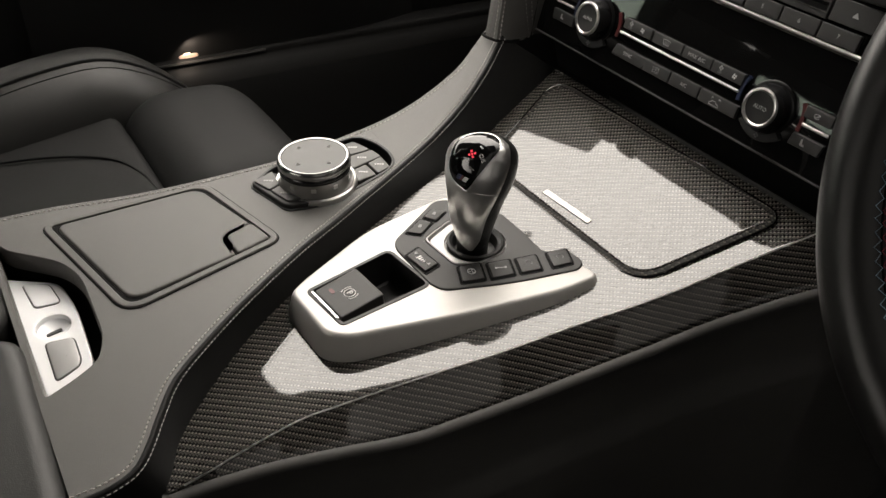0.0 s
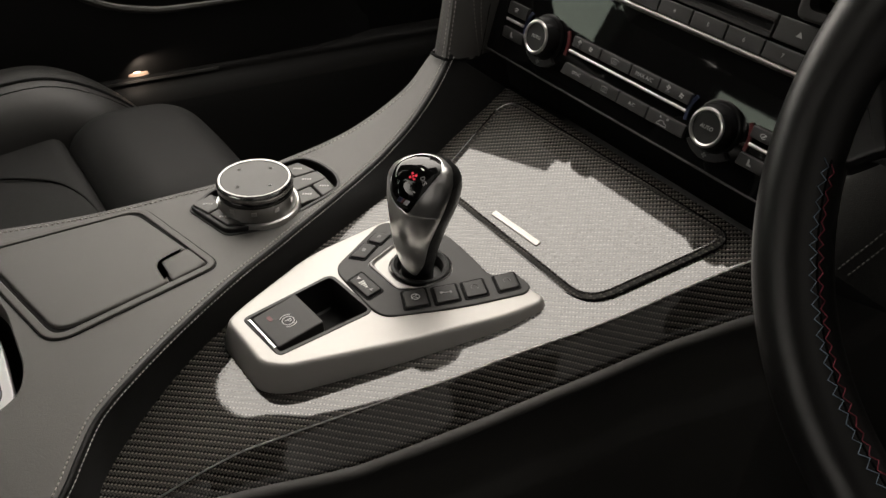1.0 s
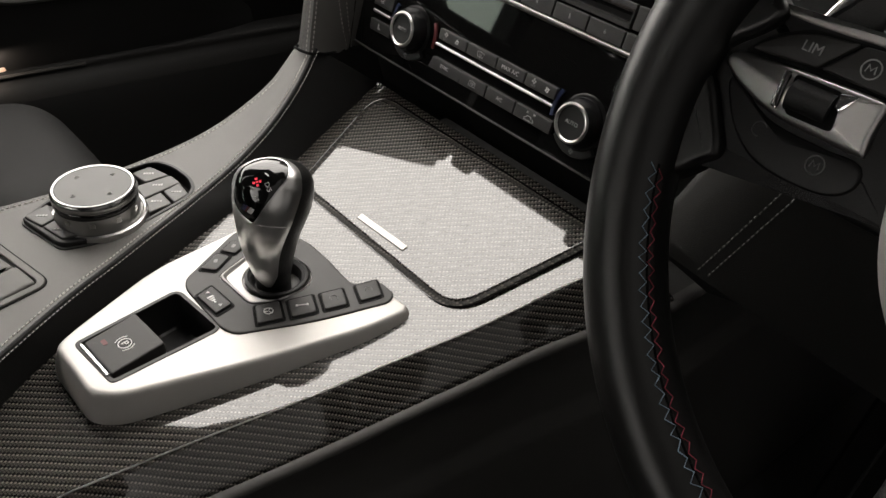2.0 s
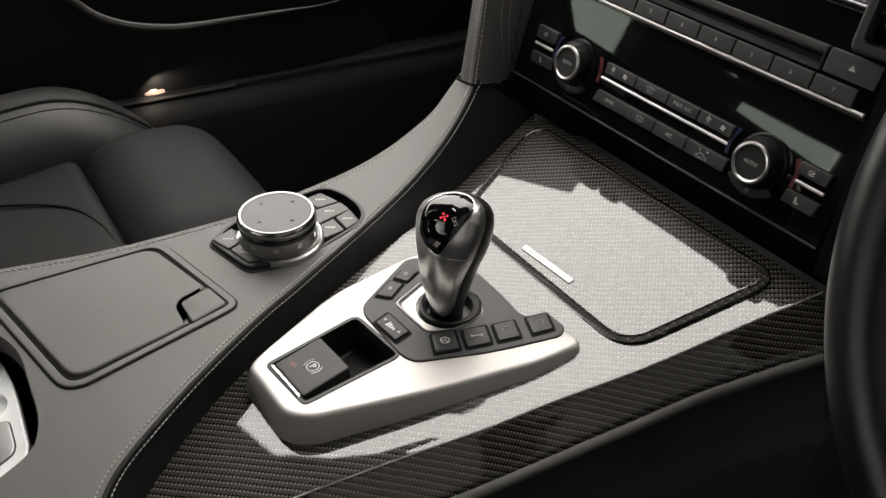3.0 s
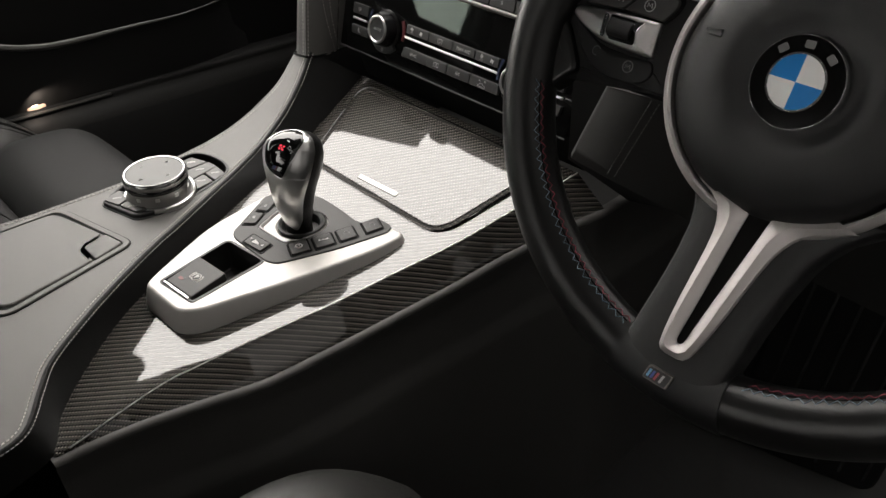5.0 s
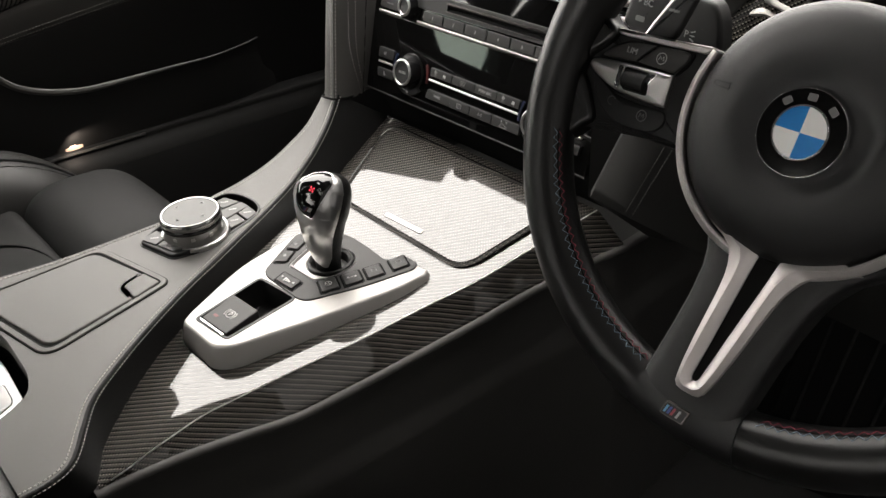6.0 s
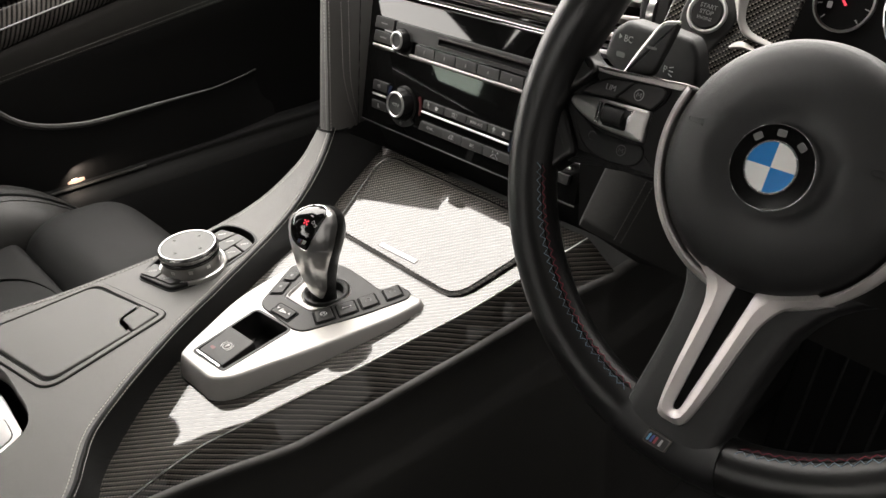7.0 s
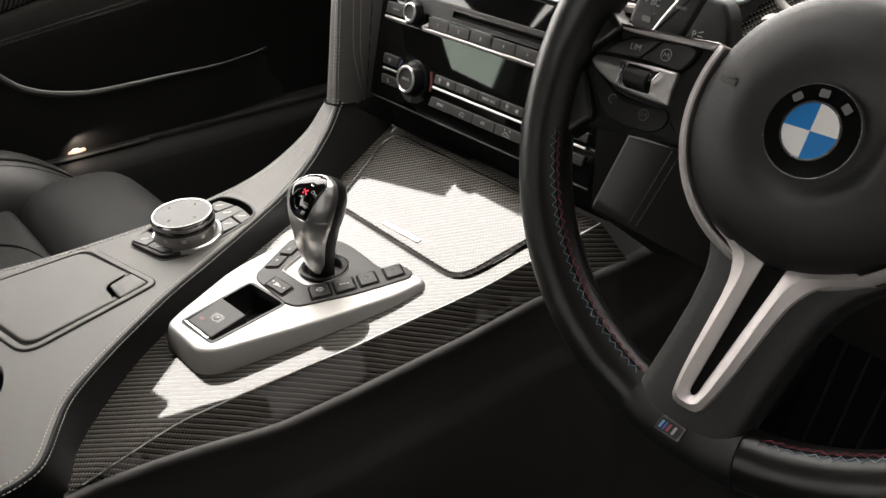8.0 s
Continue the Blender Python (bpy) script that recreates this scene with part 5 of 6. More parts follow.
part("panel_face", loft(rows), LEATHER_SEAT, knee, smooth=60)
part("panel_top", loft([[top_l, top_r], [top_l + Vector((0.0, 0.10, 0.01)), top_r + Vector((0, 0.10, 0.01))]]), LEATHER_DARK, knee)
for off in (0.040, 0.047):
    line = [top_l.lerp(low_l, s) + Vector((off, 0.0 - 0.0018, 0.002)) for s in [i / 8 for i in range(9)]]
    part("stitching", stitches(line, 0.0042, 0.0029, 0.00042, (0, -1, 0.1)), DARK_THREAD, knee)
bm = bmesh.new()
loft([[Vector((0.146, 0.318, 0.215)), Vector((0.146, 0.318, 0.055)), Vector((0.20, 0.345, 0.02))], [Vector((0.20, 0.350, 0.215)), Vector((0.20, 0.340, 0.060)), Vector((0.24, 0.360, 0.02))], [Vector((0.62, 0.40, 0.215)), Vector((0.62, 0.40, 0.02)), Vector((0.62, 0.42, -0.02))]], False, bm)
part("lower_dash", bm, SOFT, dash, "black lower dashboard behind the wheel")

# start button on its carbon fibre panel
ignition = thing("start_panel", (0.25, 0.35, 0.26), "carbon fibre dashboard trim with a round silver rimmed start button", "panel")
n = Vector((0.22, -0.86, 0.46)).normalized()
vv = (Vector((0.10, 0.25, 0.96)) - n * Vector((0.10, 0.25, 0.96)).dot(n)).normalized()
sf = frame_of(Vector((0.248, 0.340, 0.2760)), vv.cross(n), vv, n)
part("trim", prism(rounded([(-0.034, -0.050), (0.060, -0.060), (0.062, 0.05), (-0.028, 0.05)], 0.006, 4), -0.012, -0.0035, 0.002, sf), carbon("carbon_fibre_fine", 0.0013, 20.0, "across", 3.6), ignition, "glossy carbon fibre trim")
part("key_mount", prism(rounded([(-0.0210, -0.0050), (-0.0130, -0.0330), (0.0100, -0.0330), (0.0230, -0.0020), (0.0180, 0.0180), (-0.0180, 0.0180)], [0.008, 0.004, 0.006, 0.008, 0.01, 0.01], 5), -0.010, -0.0010, 0.002, sf), TOUCH, ignition, "grey mount below the start button")
part("mount_mark", prism(rect(-0.0010, -0.0205, 0.0100, 0.0008), -0.0012, -0.0006, 0, sf), DIM_PRINT, ignition)
# bright satin blade added for the pale reflection on glossy plastic
left = smooth_line([(0.257, 0, 0.297), (0.264, 0, 0.288), (0.269, 0, 0.279), (0.273, 0, 0.272), (0.281, 0, 0.264), (0.298, 0, 0.259)], 20)
right = smooth_line([(0.278, 0, 0.300), (0.276, 0, 0.292), (0.275, 0, 0.284), (0.278, 0, 0.274), (0.286, 0, 0.267), (0.301, 0, 0.262)], 20)
rows = []
for a, b in zip(left, right):
    row = []
    for k in range(9):
        p = a.lerp(b, k / 8)
        p.y = 0.3385 + (0.22 * (p.x - 0.248) + 0.46 * (p.z - 0.276)) / 0.86 - 0.0035 * math.sin(math.pi * k / 8)
        row.append(p)
    rows.append(row)
part("reflection_blade", loft(rows), SATIN, ignition, "bright blade standing for the reflection on glossy trim", smooth=60)
part("silver_tip", loft([[Vector((0.2725 + 0.020 * t, 0.338, 0.2535 + 0.0035 * t + k * 0.0060 * math.sin(math.pi * (0.25 + 0.75 * t)))) + Vector((0, -0.004 * math.sin(math.pi * k), 0)) for k in (0, 0.25, 0.5, 0.75, 1)] for t in [i / 10 for i in range(11)]]), SATIN, ignition)
START_RING = surface("ring_silver", (0.72, 0.72, 0.71), 0.42, metal=0.3, vary=0.04, scale=60, rough_vary=0.03)
part("silver_ring", lathe([(0.0153, -0.002), (0.0153, 0.0010), (0.0143, 0.0022), (0.0128, 0.0018), (0.0122, -0.001)], sf, 56), START_RING, ignition, "silver ring")
push = part("start_button", lathe([(0.0122, -0.002), (0.0120, 0.0012), (0.0108, 0.0022), (0.006, 0.0016), (0, 0.0014)], sf, 48), BUTTON, ignition, "round black start button")
for k, word in enumerate(("START", "STOP", "ENGINE")):
    letters("lettering", word, 0.0046 if k < 2 else 0.0034, sf @ Matrix.Translation((0, 0.0046 - 0.0045 * k, 0.0024)), PRINT, push)

# air vent between the stack and the start button
vent = thing("air_vent", (0.165, 0.36, 0.25), "black air vent with bright horizontal slats and a thumb wheel", "vent")
vf = frame_of(Vector((0.160, 0.352, 0.2520)), Vector((0.985, 0.17, 0)).normalized(), Vector((-0.04, 0.25, 0.96)).normalized(), Vector((0.165, -0.955, 0.25)).normalized())
part("duct", prism(rect(0, 0, 0.078, 0.090, 0.006), -0.05, -0.018, 0, vf), HOLLOW, vent)
for k in range(5):
    part("slat", prism(rect(-0.006, 0, 0.058, 0.0040, 0.001), -0.010, 0.004, 0.001, vf @ Matrix.Translation((0, -0.030 + 0.0155 * k, 0)) @ Matrix.Rotation(radians(-22), 4, "X"), steps=2), SILVER, vent)
part("thumb_wheel", lathe([(0.0, 0.004), (0.0150, 0.004), (0.017, 0.003), (0.017, -0.003), (0.0150, -0.004), (0.0, -0.004)], vf @ Matrix.Translation((0.0275, 0.008, -0.009)) @ Matrix.Rotation(radians(90), 4, "Y"), 28), STEEL, vent, "ribbed silver thumb wheel")
part("vent_cheek", prism(rounded([(0.020, -0.034), (0.030, -0.040), (0.043, -0.004), (0.044, 0.036), (0.024, 0.040), (0.016, 0.020)], [0.004, 0.004, 0.01, 0.008, 0.008, 0.008], 5), -0.012, 0.005, 0.003, vf, holes=[rounded([(0.0225, -0.010), (0.0320, -0.008), (0.0330, 0.022), (0.0235, 0.024)], 0.004, 4)]), BUTTON, vent, "grey cheek beside the slats")
part("vent_frame", prism(rect(0, 0, 0.100, 0.100, 0.007), -0.02, 0.003, 0.002, vf, holes=[rect(-0.004, 0, 0.080, 0.086, 0.006)]), BUTTON, vent)

# instrument cluster
DIAL_BLACK = surface("dial_black", (0.004, 0.004, 0.004), 0.4, vary=0.2, scale=60, rough_vary=0.02, spec=0.1)
cluster = thing("instrument_cluster", (0.40, 0.44, 0.27), "black instrument cluster with round dials and a red fuel needle", "instruments")
cf = frame_of(Vector((0.3155, 0.420, 0.277)), (1, 0, 0), Vector((0, 0.34, 0.94)).normalized(), Vector((0, -0.94, 0.34)).normalized())
part("face", prism(rounded([(-0.060, -0.052), (0.25, -0.052), (0.25, 0.08), (-0.050, 0.08)], 0.020, 6), -0.012, -0.004, 0, cf), DIAL_BLACK, cluster)
part("hood_edge", tube([cf @ Vector(p) for p in smooth_line([(-0.045, 0.07, 0.02), (-0.058, 0.02, 0.02), (-0.056, -0.02, 0.02), (-0.035, -0.046, 0.02), (0.05, -0.060, 0.02), (0.15, -0.064, 0.02)], 30)], 0.0030, 8), STEEL, cluster, "thin satin bezel")
for cx, r in ((0.0, 0.0235), (0.075, 0.045), (0.185, 0.045)):
    part("dial_ring", lathe([(r, -0.004), (r, 0.0), (r - 0.0014, 0.0006), (r - 0.0022, -0.003)], cf @ Matrix.Translation((cx, 0.006 if cx else 0, 0)), 56), STEEL, cluster)
    bm = bmesh.new()
    for k in range(9):
        a = radians(225 - 33.75 * k)
        prism(rect(r * 0.80, 0, r * 0.16, 0.0009), -0.003, -0.0028, 0, cf @ Matrix.Translation((cx, 0.006 if cx else 0, 0)) @ Matrix.Rotation(a, 4, "Z"), bm=bm)
    part("dial_marks", bm, PRINT, cluster)
needle = part("needle", prism([(-0.0007, -0.004), (0.0007, -0.004), (0.0003, 0.0180), (-0.0003, 0.0180)], -0.001, 0.0005, 0, cf @ Matrix.Rotation(radians(42), 4, "Z")), RED_LIT, cluster, "red needle")
letters("lettering", "1/2", 0.0070, cf @ Matrix.Translation((0.0130, 0.0110, -0.0026)), PRINT, cluster)
part("symbol", prism(rect(-0.0105, -0.0040, 0.0038, 0.0050, 0.0008), -0.003, -0.0027, 0, cf), PRINT, cluster)

# ---- steering wheel ----

NW = Vector((0, -math.cos(radians(27)), math.sin(radians(27))))
UW = Vector((0, math.sin(radians(27)), math.cos(radians(27))))
HUB = Vector((0.4094, 0.1567, 0.2687))
wf = frame_of(HUB, (1, 0, 0), UW, NW)
wheel = thing("steering_wheel", HUB, "black leather steering wheel with silver spokes and tricolour stitching", "steering wheel")
R, r = 0.1622, 0.0160


def rim_arc(a0, a1, rr, n, fat=1.0):
    rows = []
    for i in range(n + 1):
        a = radians(a0 + (a1 - a0) * i / n)
        c = Vector((math.cos(a), math.sin(a), 0))
        # thumb grips swell beside the side spokes
        d = math.degrees(a) % 360
        g = 0.0025 * math.exp(-((min(abs(d - 160), abs(d - 20)) / 12) ** 2))
        q = (rr + g)
        rows.append([wf @ (c * (R - g * 0.8 + q * math.cos(b)) + Vector((0, 0, 1.04 * q * math.sin(b) * fat))) for b in [2 * math.pi * j / 24 for j in range(24)]])
    return rows


part("rim", loft(rim_arc(281, 619, r, 150), True), RIM_LEATHER, wheel, "black leather rim", smooth=60)
part("rim_cover", loft(rim_arc(258.8, 281.2, r + 0.0012, 16), True, cap=True), PAD, wheel, "smooth black cover at the foot of the rim", smooth=60)


def rim_line(a0, a1, rad, h, n=40):
    return [wf @ Vector((rad * math.cos(radians(a0 + (a1 - a0) * i / n)), rad * math.sin(radians(a0 + (a1 - a0) * i / n)), h)) for i in range(n + 1)]


def zigzag(a0, a1, pitch, b0, b1, shift=0.0, lift=0.0003):
    """A thread laid in a zigzag on the rim, between two angles round its section."""
    k = int(radians(a1 - a0) * 0.148 / pitch)
    rng = random.Random(7)
    out = []
    for i in range(2 * k + 1):
        a = radians(a0 + (a1 - a0) * (i + shift + rng.uniform(-0.16, 0.16)) / (2 * k))
        b = radians((b1 if i % 2 else b0) + rng.uniform(-1.5, 1.5))
        q = R + (r + lift) * math.cos(b)
        out.append(wf @ Vector((q * math.cos(a), q * math.sin(a), 1.04 * (r + lift) * math.sin(b))))
    return out


for a0, a1 in ((196, 256.5), (284, 344)):
    part("stitching", tube(zigzag(a0, a1, 0.0056, 137, 147), 0.00026, 5), BLUE_THREAD, wheel, "pale blue zigzag stitches")
    part("stitching", tube(zigzag(a0, a1, 0.0056, 149, 158, 0.6), 0.00026, 5), RED_THREAD, wheel, "dull red zigzag stitches")
    seam_b = radians(148)
    part("rim_seam", tube(rim_line(a0, a1, R + r * math.cos(seam_b), 1.04 * r * math.sin(seam_b)), 0.0005, 5), HOLLOW, wheel)


SPOKE = surface("satin_spoke_silver", (0.54, 0.51, 0.50), 0.46, metal=0.6, vary=0.05, scale=60, grain=0.04, grain_scale=3500, rough_vary=0.04)
# airbag cover and its silver bezel
part("airbag_cover", lathe([(0.0682, -0.016), (0.0685, -0.0060), (0.0678, -0.0014), (0.0655, 0.0026), (0.0610, 0.0064), (0.0545, 0.0096), (0.0470, 0.0120), (0.0400, 0.0130), (0.0345, 0.0126), (0.0300, 0.0112), (0.0265, 0.0098), (0.0235, 0.0092), (0.0, 0.0092)], wf, 96), PAD, wheel, "round black airbag cover", smooth=60)
for a0, a1 in ((157, 258), (282, 383)):
    rows = []
    for i in range(41):
        t = i / 40
        a = radians(a0 + (a1 - a0) * t)
        wide = 0.0046
        c = Vector((math.cos(a), math.sin(a), 0))
        rows.append([wf @ (c * q + Vector((0, 0, h))) for q, h in ((0.0688, -0.008), (0.0690, 0.0015), (0.0702, 0.0024), (0.0690 + wide, 0.0004), (0.0698 + wide, -0.0030), (0.0690 + wide, -0.010))])
    part("bezel", loft(rows, False), SPOKE, wheel, "silver bezel", smooth=50)
for s in (-1, 1):
    bm = bmesh.new()
    m = wf @ Matrix.Translation((0.0500 * s, 0.0120, 0.0112)) @ Matrix.Rotation(radians(12 * s), 4, "Y")
    tube([m @ Vector(p) for p in ((-0.0050, 0.0010, 0), (-0.0020, 0.0018, 0), (0.0020, 0.0012, 0), (0.0050, 0.0022, 0), (0.0050, -0.0020, 0), (0.0020, -0.0012, 0), (-0.0020, -0.0016, 0), (-0.0050, -0.0008, 0))], 0.0003, 4, True, bm)
    part("horn_symbol", bm, SOFT, wheel)

EMBLEM_BLACK = surface("emblem_black", (0.004, 0.004, 0.004), 0.16, vary=0.2, scale=60, rough_vary=0.02, spec=0.12)
# round badge on the cover
badge = part("emblem", lathe([(0.0226, 0.0100), (0.0226, 0.0140), (0.0222, 0.0146), (0.0217, 0.0146)], wf, 72), CHROME, wheel, "round emblem with a chrome ring")
part("emblem_field", lathe([(0.0218, 0.0146), (0.0135, 0.0150), (0, 0.0150)], wf, 72), EMBLEM_BLACK, badge, "black field")
part("emblem_ring", lathe([(0.0142, 0.0149), (0.0140, 0.0156), (0.0130, 0.0156), (0.0128, 0.0149)], wf, 56), CHROME, badge)
BLUE = plain("emblem_blue", (0.0, 0.17, 0.47), 0.3)
WHITE = plain("emblem_white", (0.70, 0.70, 0.68), 0.4)
for k in range(4):
    pts = [(0, 0)] + [(0.0131 * math.cos(radians(90 * k + 6 * j)), 0.0131 * math.sin(radians(90 * k + 6 * j))) for j in range(16)]
    part("quadrant", prism(pts, 0.0148, 0.0154, 0, wf), BLUE if k % 2 else WHITE, badge)
for a in (132, 92, 50):
    m = wf @ Matrix.Rotation(radians(a - 90), 4, "Z") @ Matrix.Translation((0, 0.0178, 0.0148))
    part("bar", prism(rect(0, 0, 0.0046, 0.0036, 0.0008), 0, 0.0006, 0, m), DIM_PRINT, badge)

# lower spoke
tilt = frame_of(HUB - NW * 0.0110 + Vector((0.0100, 0, 0)), (1, 0, 0), UW - NW * 0.19 + Vector((0.095, 0, 0)), NW)


half_w = [(-0.050, 0.060), (-0.056, 0.050), (-0.064, 0.0415), (-0.074, 0.0360), (-0.083, 0.0330), (-0.100, 0.0308), (-0.120, 0.0300), (-0.150, 0.0300), (-0.160, 0.0306)]
rows = []
for y, w in half_w:
    rows.append([tilt @ Vector((0.002 + w * s, y, h)) for s, h in ((-1.0, -0.022), (-0.995, -0.010), (-0.97, -0.0062), (-0.90, -0.0036), (-0.7, -0.0022), (-0.3, -0.0020), (0.3, -0.0020), (0.7, -0.0022), (0.90, -0.0036), (0.97, -0.0062), (0.995, -0.010), (1.0, -0.022))])
part("spoke_cover", loft(rows), PAD, wheel, "black lower spoke cover", smooth=70)
# one silver V: down the left arm, round the foot and up the right
down = [(0.0440, -0.0560, 0.0390, -0.0548, 0.0330, -0.0536), (0.0370, -0.0598, 0.0300, -0.0590, 0.0220, -0.0584), (0.0290, -0.0632, 0.0210, -0.0628, 0.0120, -0.0626), (0.0236, -0.0670, 0.0160, -0.0650, 0.0060, -0.0640), (0.0205, -0.0712, 0.0126, -0.0700, 0.0056, -0.0690), (0.0182, -0.0760, 0.0113, -0.0756, 0.0054, -0.0750), (0.0166, -0.0810, 0.0107, -0.0810, 0.0051, -0.0810), (0.0152, -0.0900, 0.0102, -0.0900, 0.0046, -0.0900), (0.0142, -0.1015, 0.0097, -0.1015, 0.0040, -0.1015), (0.0128, -0.1190, 0.0089, -0.1190, 0.0031, -0.1190), (0.0112, -0.1320, 0.0080, -0.1310, 0.0026, -0.1300), (0.0100, -0.1390, 0.0072, -0.1370, 0.0024, -0.1360), (0.0088, -0.1440, 0.0060, -0.1412, 0.0020, -0.1384), (0.0068, -0.1464, 0.0040, -0.1430, 0.0012, -0.1394), (0.0034, -0.1472, 0.0018, -0.1436, 0.0006, -0.1398)]
whole = [(-a, b, -c, d, -e, g) for a, b, c, d, e, g in down] + list(reversed(down))
rows = []
for ox, oy, cx, cy, ix, iy in whole:
    o, c, q = Vector((ox, oy, 0)), Vector((cx, cy, 0)), Vector((ix, iy, 0))
    row = []
    for p, h in ((o, -0.010), (o, -0.0006), (o.lerp(c, 0.12), 0.0006), (o.lerp(c, 0.90), 0.0028), (c, 0.0031), (c.lerp(q, 0.10), 0.0029), (c.lerp(q, 0.88), 0.0006), (q, -0.0002), (q, -0.010)):
        row.append(tilt @ (Vector((0.0020, 0, h)) + p))
    rows.append(row)
part("spoke", loft(rows), SPOKE, wheel, "silver lower spoke", smooth=28)
part("spoke_gap", prism([(-0.0060, -0.062), (0.0100, -0.062), (0.0060, -0.1200), (0.0044, -0.1400), (-0.0004, -0.1400), (-0.0020, -0.1200)], -0.020, -0.0014, 0, tilt), HOLLOW, wheel)
mb = wf @ Matrix.Translation((-0.0030, -0.1600, 0.0182)) @ Matrix.Rotation(radians(-6), 4, "X")
plaque = part("plaque", prism(rounded([(-0.0078, -0.0042), (0.0066, -0.0042), (0.0082, 0.0042), (-0.0062, 0.0042)], 0.001, 3), -0.003, 0.0006, 0.0003, mb), STRIP, wheel, "small badge with three stripes")
part("plaque_field", prism(rounded([(-0.0070, -0.0035), (0.0060, -0.0035), (0.0074, 0.0035), (-0.0056, 0.0035)], 0.001, 3), 0, 0.0010, 0, mb), RING_BLACK, plaque)
for dx, ma in ((-0.0048, plain("stripe_light_blue", (0.10, 0.30, 0.50), 0.4)), (-0.0026, plain("stripe_blue", (0.02, 0.05, 0.25), 0.4)), (-0.0004, plain("stripe_red", (0.28, 0.02, 0.035), 0.4)), (0.0028, PRINT)):
    part("stripe", prism([(dx - 0.0011, -0.0022), (dx + 0.0002, -0.0022), (dx + 0.0012, 0.0022), (dx - 0.0001, 0.0022)], 0.0008, 0.0013, 0, mb), ma, plaque)

# side spokes with their switches
for s in (-1, 1):
    mm = wf @ Matrix.Translation((0, 0, -0.0030)) @ Matrix.Diagonal((-s, 1, 1, 1))
    body = [(-0.1600, 0.0420), (-0.1440, 0.0270), (-0.0660, 0.0290), (-0.0640, -0.0300), (-0.0860, -0.0300), (-0.1180, -0.0300), (-0.1440, -0.0300), (-0.1600, -0.0420)]
    part("side_spoke", prism(rounded(body, [0.004, 0.020, 0.003, 0.004, 0.008, 0.02, 0.020, 0.004], 6), -0.026, -0.0012, 0.003, mm), SPOKE_BLACK, wheel, "black side spoke")
    part("spoke_edge", prism(rounded([(-0.1440, 0.0250), (-0.1260, 0.0232), (-0.0720, 0.0250), (-0.0690, 0.0298), (-0.1256, 0.0262)], [0.002, 0.010, 0.002, 0.002, 0.012], 5), -0.022, 0.0004, 0.0010, mm), SPOKE, wheel, "silver upper edge of the spoke")
    part("switch_gap", prism(rounded([(-0.1408, 0.0070), (-0.1335, 0.0160), (-0.1215, 0.0220), (-0.0800, 0.0246), (-0.0785, 0.0226), (-0.0800, 0.0160), (-0.0860, 0.0085)], 0.003, 4), -0.006, -0.0004, 0, mm), HOLLOW, wheel)
    k1 = part("switch", pillow(rounded([(-0.1385, 0.0086), (-0.1320, 0.0150), (-0.1211, 0.0206), (-0.1038, 0.0224), (-0.1136, 0.0106)], [0.003, 0.006, 0.006, 0.0012, 0.0012], 5), -0.006, 0.0014, 0.0010, 0.0006, mm), BUTTON, wheel, "black wheel switch")
    k2 = part("switch", pillow(rounded([(-0.1122, 0.0108), (-0.1024, 0.0224), (-0.0855, 0.0236), (-0.0806, 0.0226), (-0.0812, 0.0179), (-0.0865, 0.0100)], [0.0012, 0.0012, 0.004, 0.003, 0.004, 0.002], 5), -0.006, 0.0014, 0.0010, 0.0006, mm), BUTTON, wheel, "black wheel switch")
    # lens-shaped housing, domed across
    lens = smooth_line([(-0.1440, 0.0034, 0), (-0.1412, 0.0062, 0), (-0.1320, 0.0074, 0), (-0.1218, 0.0082, 0), (-0.1040, 0.0088, 0), (-0.0880, 0.0090, 0), (-0.0864, 0.0084, 0), (-0.0862, -0.0010, 0), (-0.0852, -0.0088, 0), (-0.0864, -0.0098, 0), (-0.0976, -0.0100, 0), (-0.1195, -0.0086, 0), (-0.1347, -0.0040, 0), (-0.1430, 0.0006, 0)], 70, True)
    hous = part("roller_housing", pillow([(p.x, p.y) for p in lens], -0.006, 0.0026, 0.0022, 0.0014, mm), STEEL, wheel, "polished dark silver switch housing")
    part("roller_well", prism(rounded([(-0.1176, 0.0064), (-0.1000, 0.0064), (-0.0975, -0.0066), (-0.1145, -0.0070)], 0.002, 3), 0.0, 0.00420, 0, mm), HOLLOW, hous)
    rows = []
    for i in range(9):
        x = -0.1160 + 0.0150 * i / 8
        rows.append([mm @ Vector((x, -0.0001 + 0.0058 * math.cos(a), 0.0014 + 0.0058 * math.sin(a))) for a in [2 * math.pi * j / 20 for j in range(20)]])
    part("roller", loft(rows, True, cap=True), SOFT, hous, "dark roller")
    part("roller_edge", prism(rounded([(-0.1210, 0.0062), (-0.1184, 0.0064), (-0.1172, -0.0068), (-0.1200, -0.0064)], 0.0006, 3), 0, 0.0056, 0.0008, mm, steps=2), CHROME, hous)
    part("roller_edge", prism([(-0.1004, 0.0012), (-0.0980, -0.0002), (-0.0942, 0.0070), (-0.1008, 0.0056)], 0, 0.0056, 0.0006, mm, steps=2), CHROME, hous)
    k3 = part("switch", pillow([(p.x, p.y) for p in smooth_line([(-0.1400, -0.0020, 0), (-0.1200, -0.0106, 0), (-0.0990, -0.0120, 0), (-0.0852, -0.0120, 0), (-0.0830, -0.0200, 0), (-0.0920, -0.0262, 0), (-0.1150, -0.0262, 0), (-0.1310, -0.0170, 0)], 50, True)], -0.006, 0.0002, 0.0010, 0.0006, mm), SPOKE_BLACK, wheel, "black lower switch")
    if s < 0:
        letters("lettering", "LIM", 0.0050, wf @ Matrix.Translation((-0.1175, 0.0158, -0.0008)), PRINT, k1)
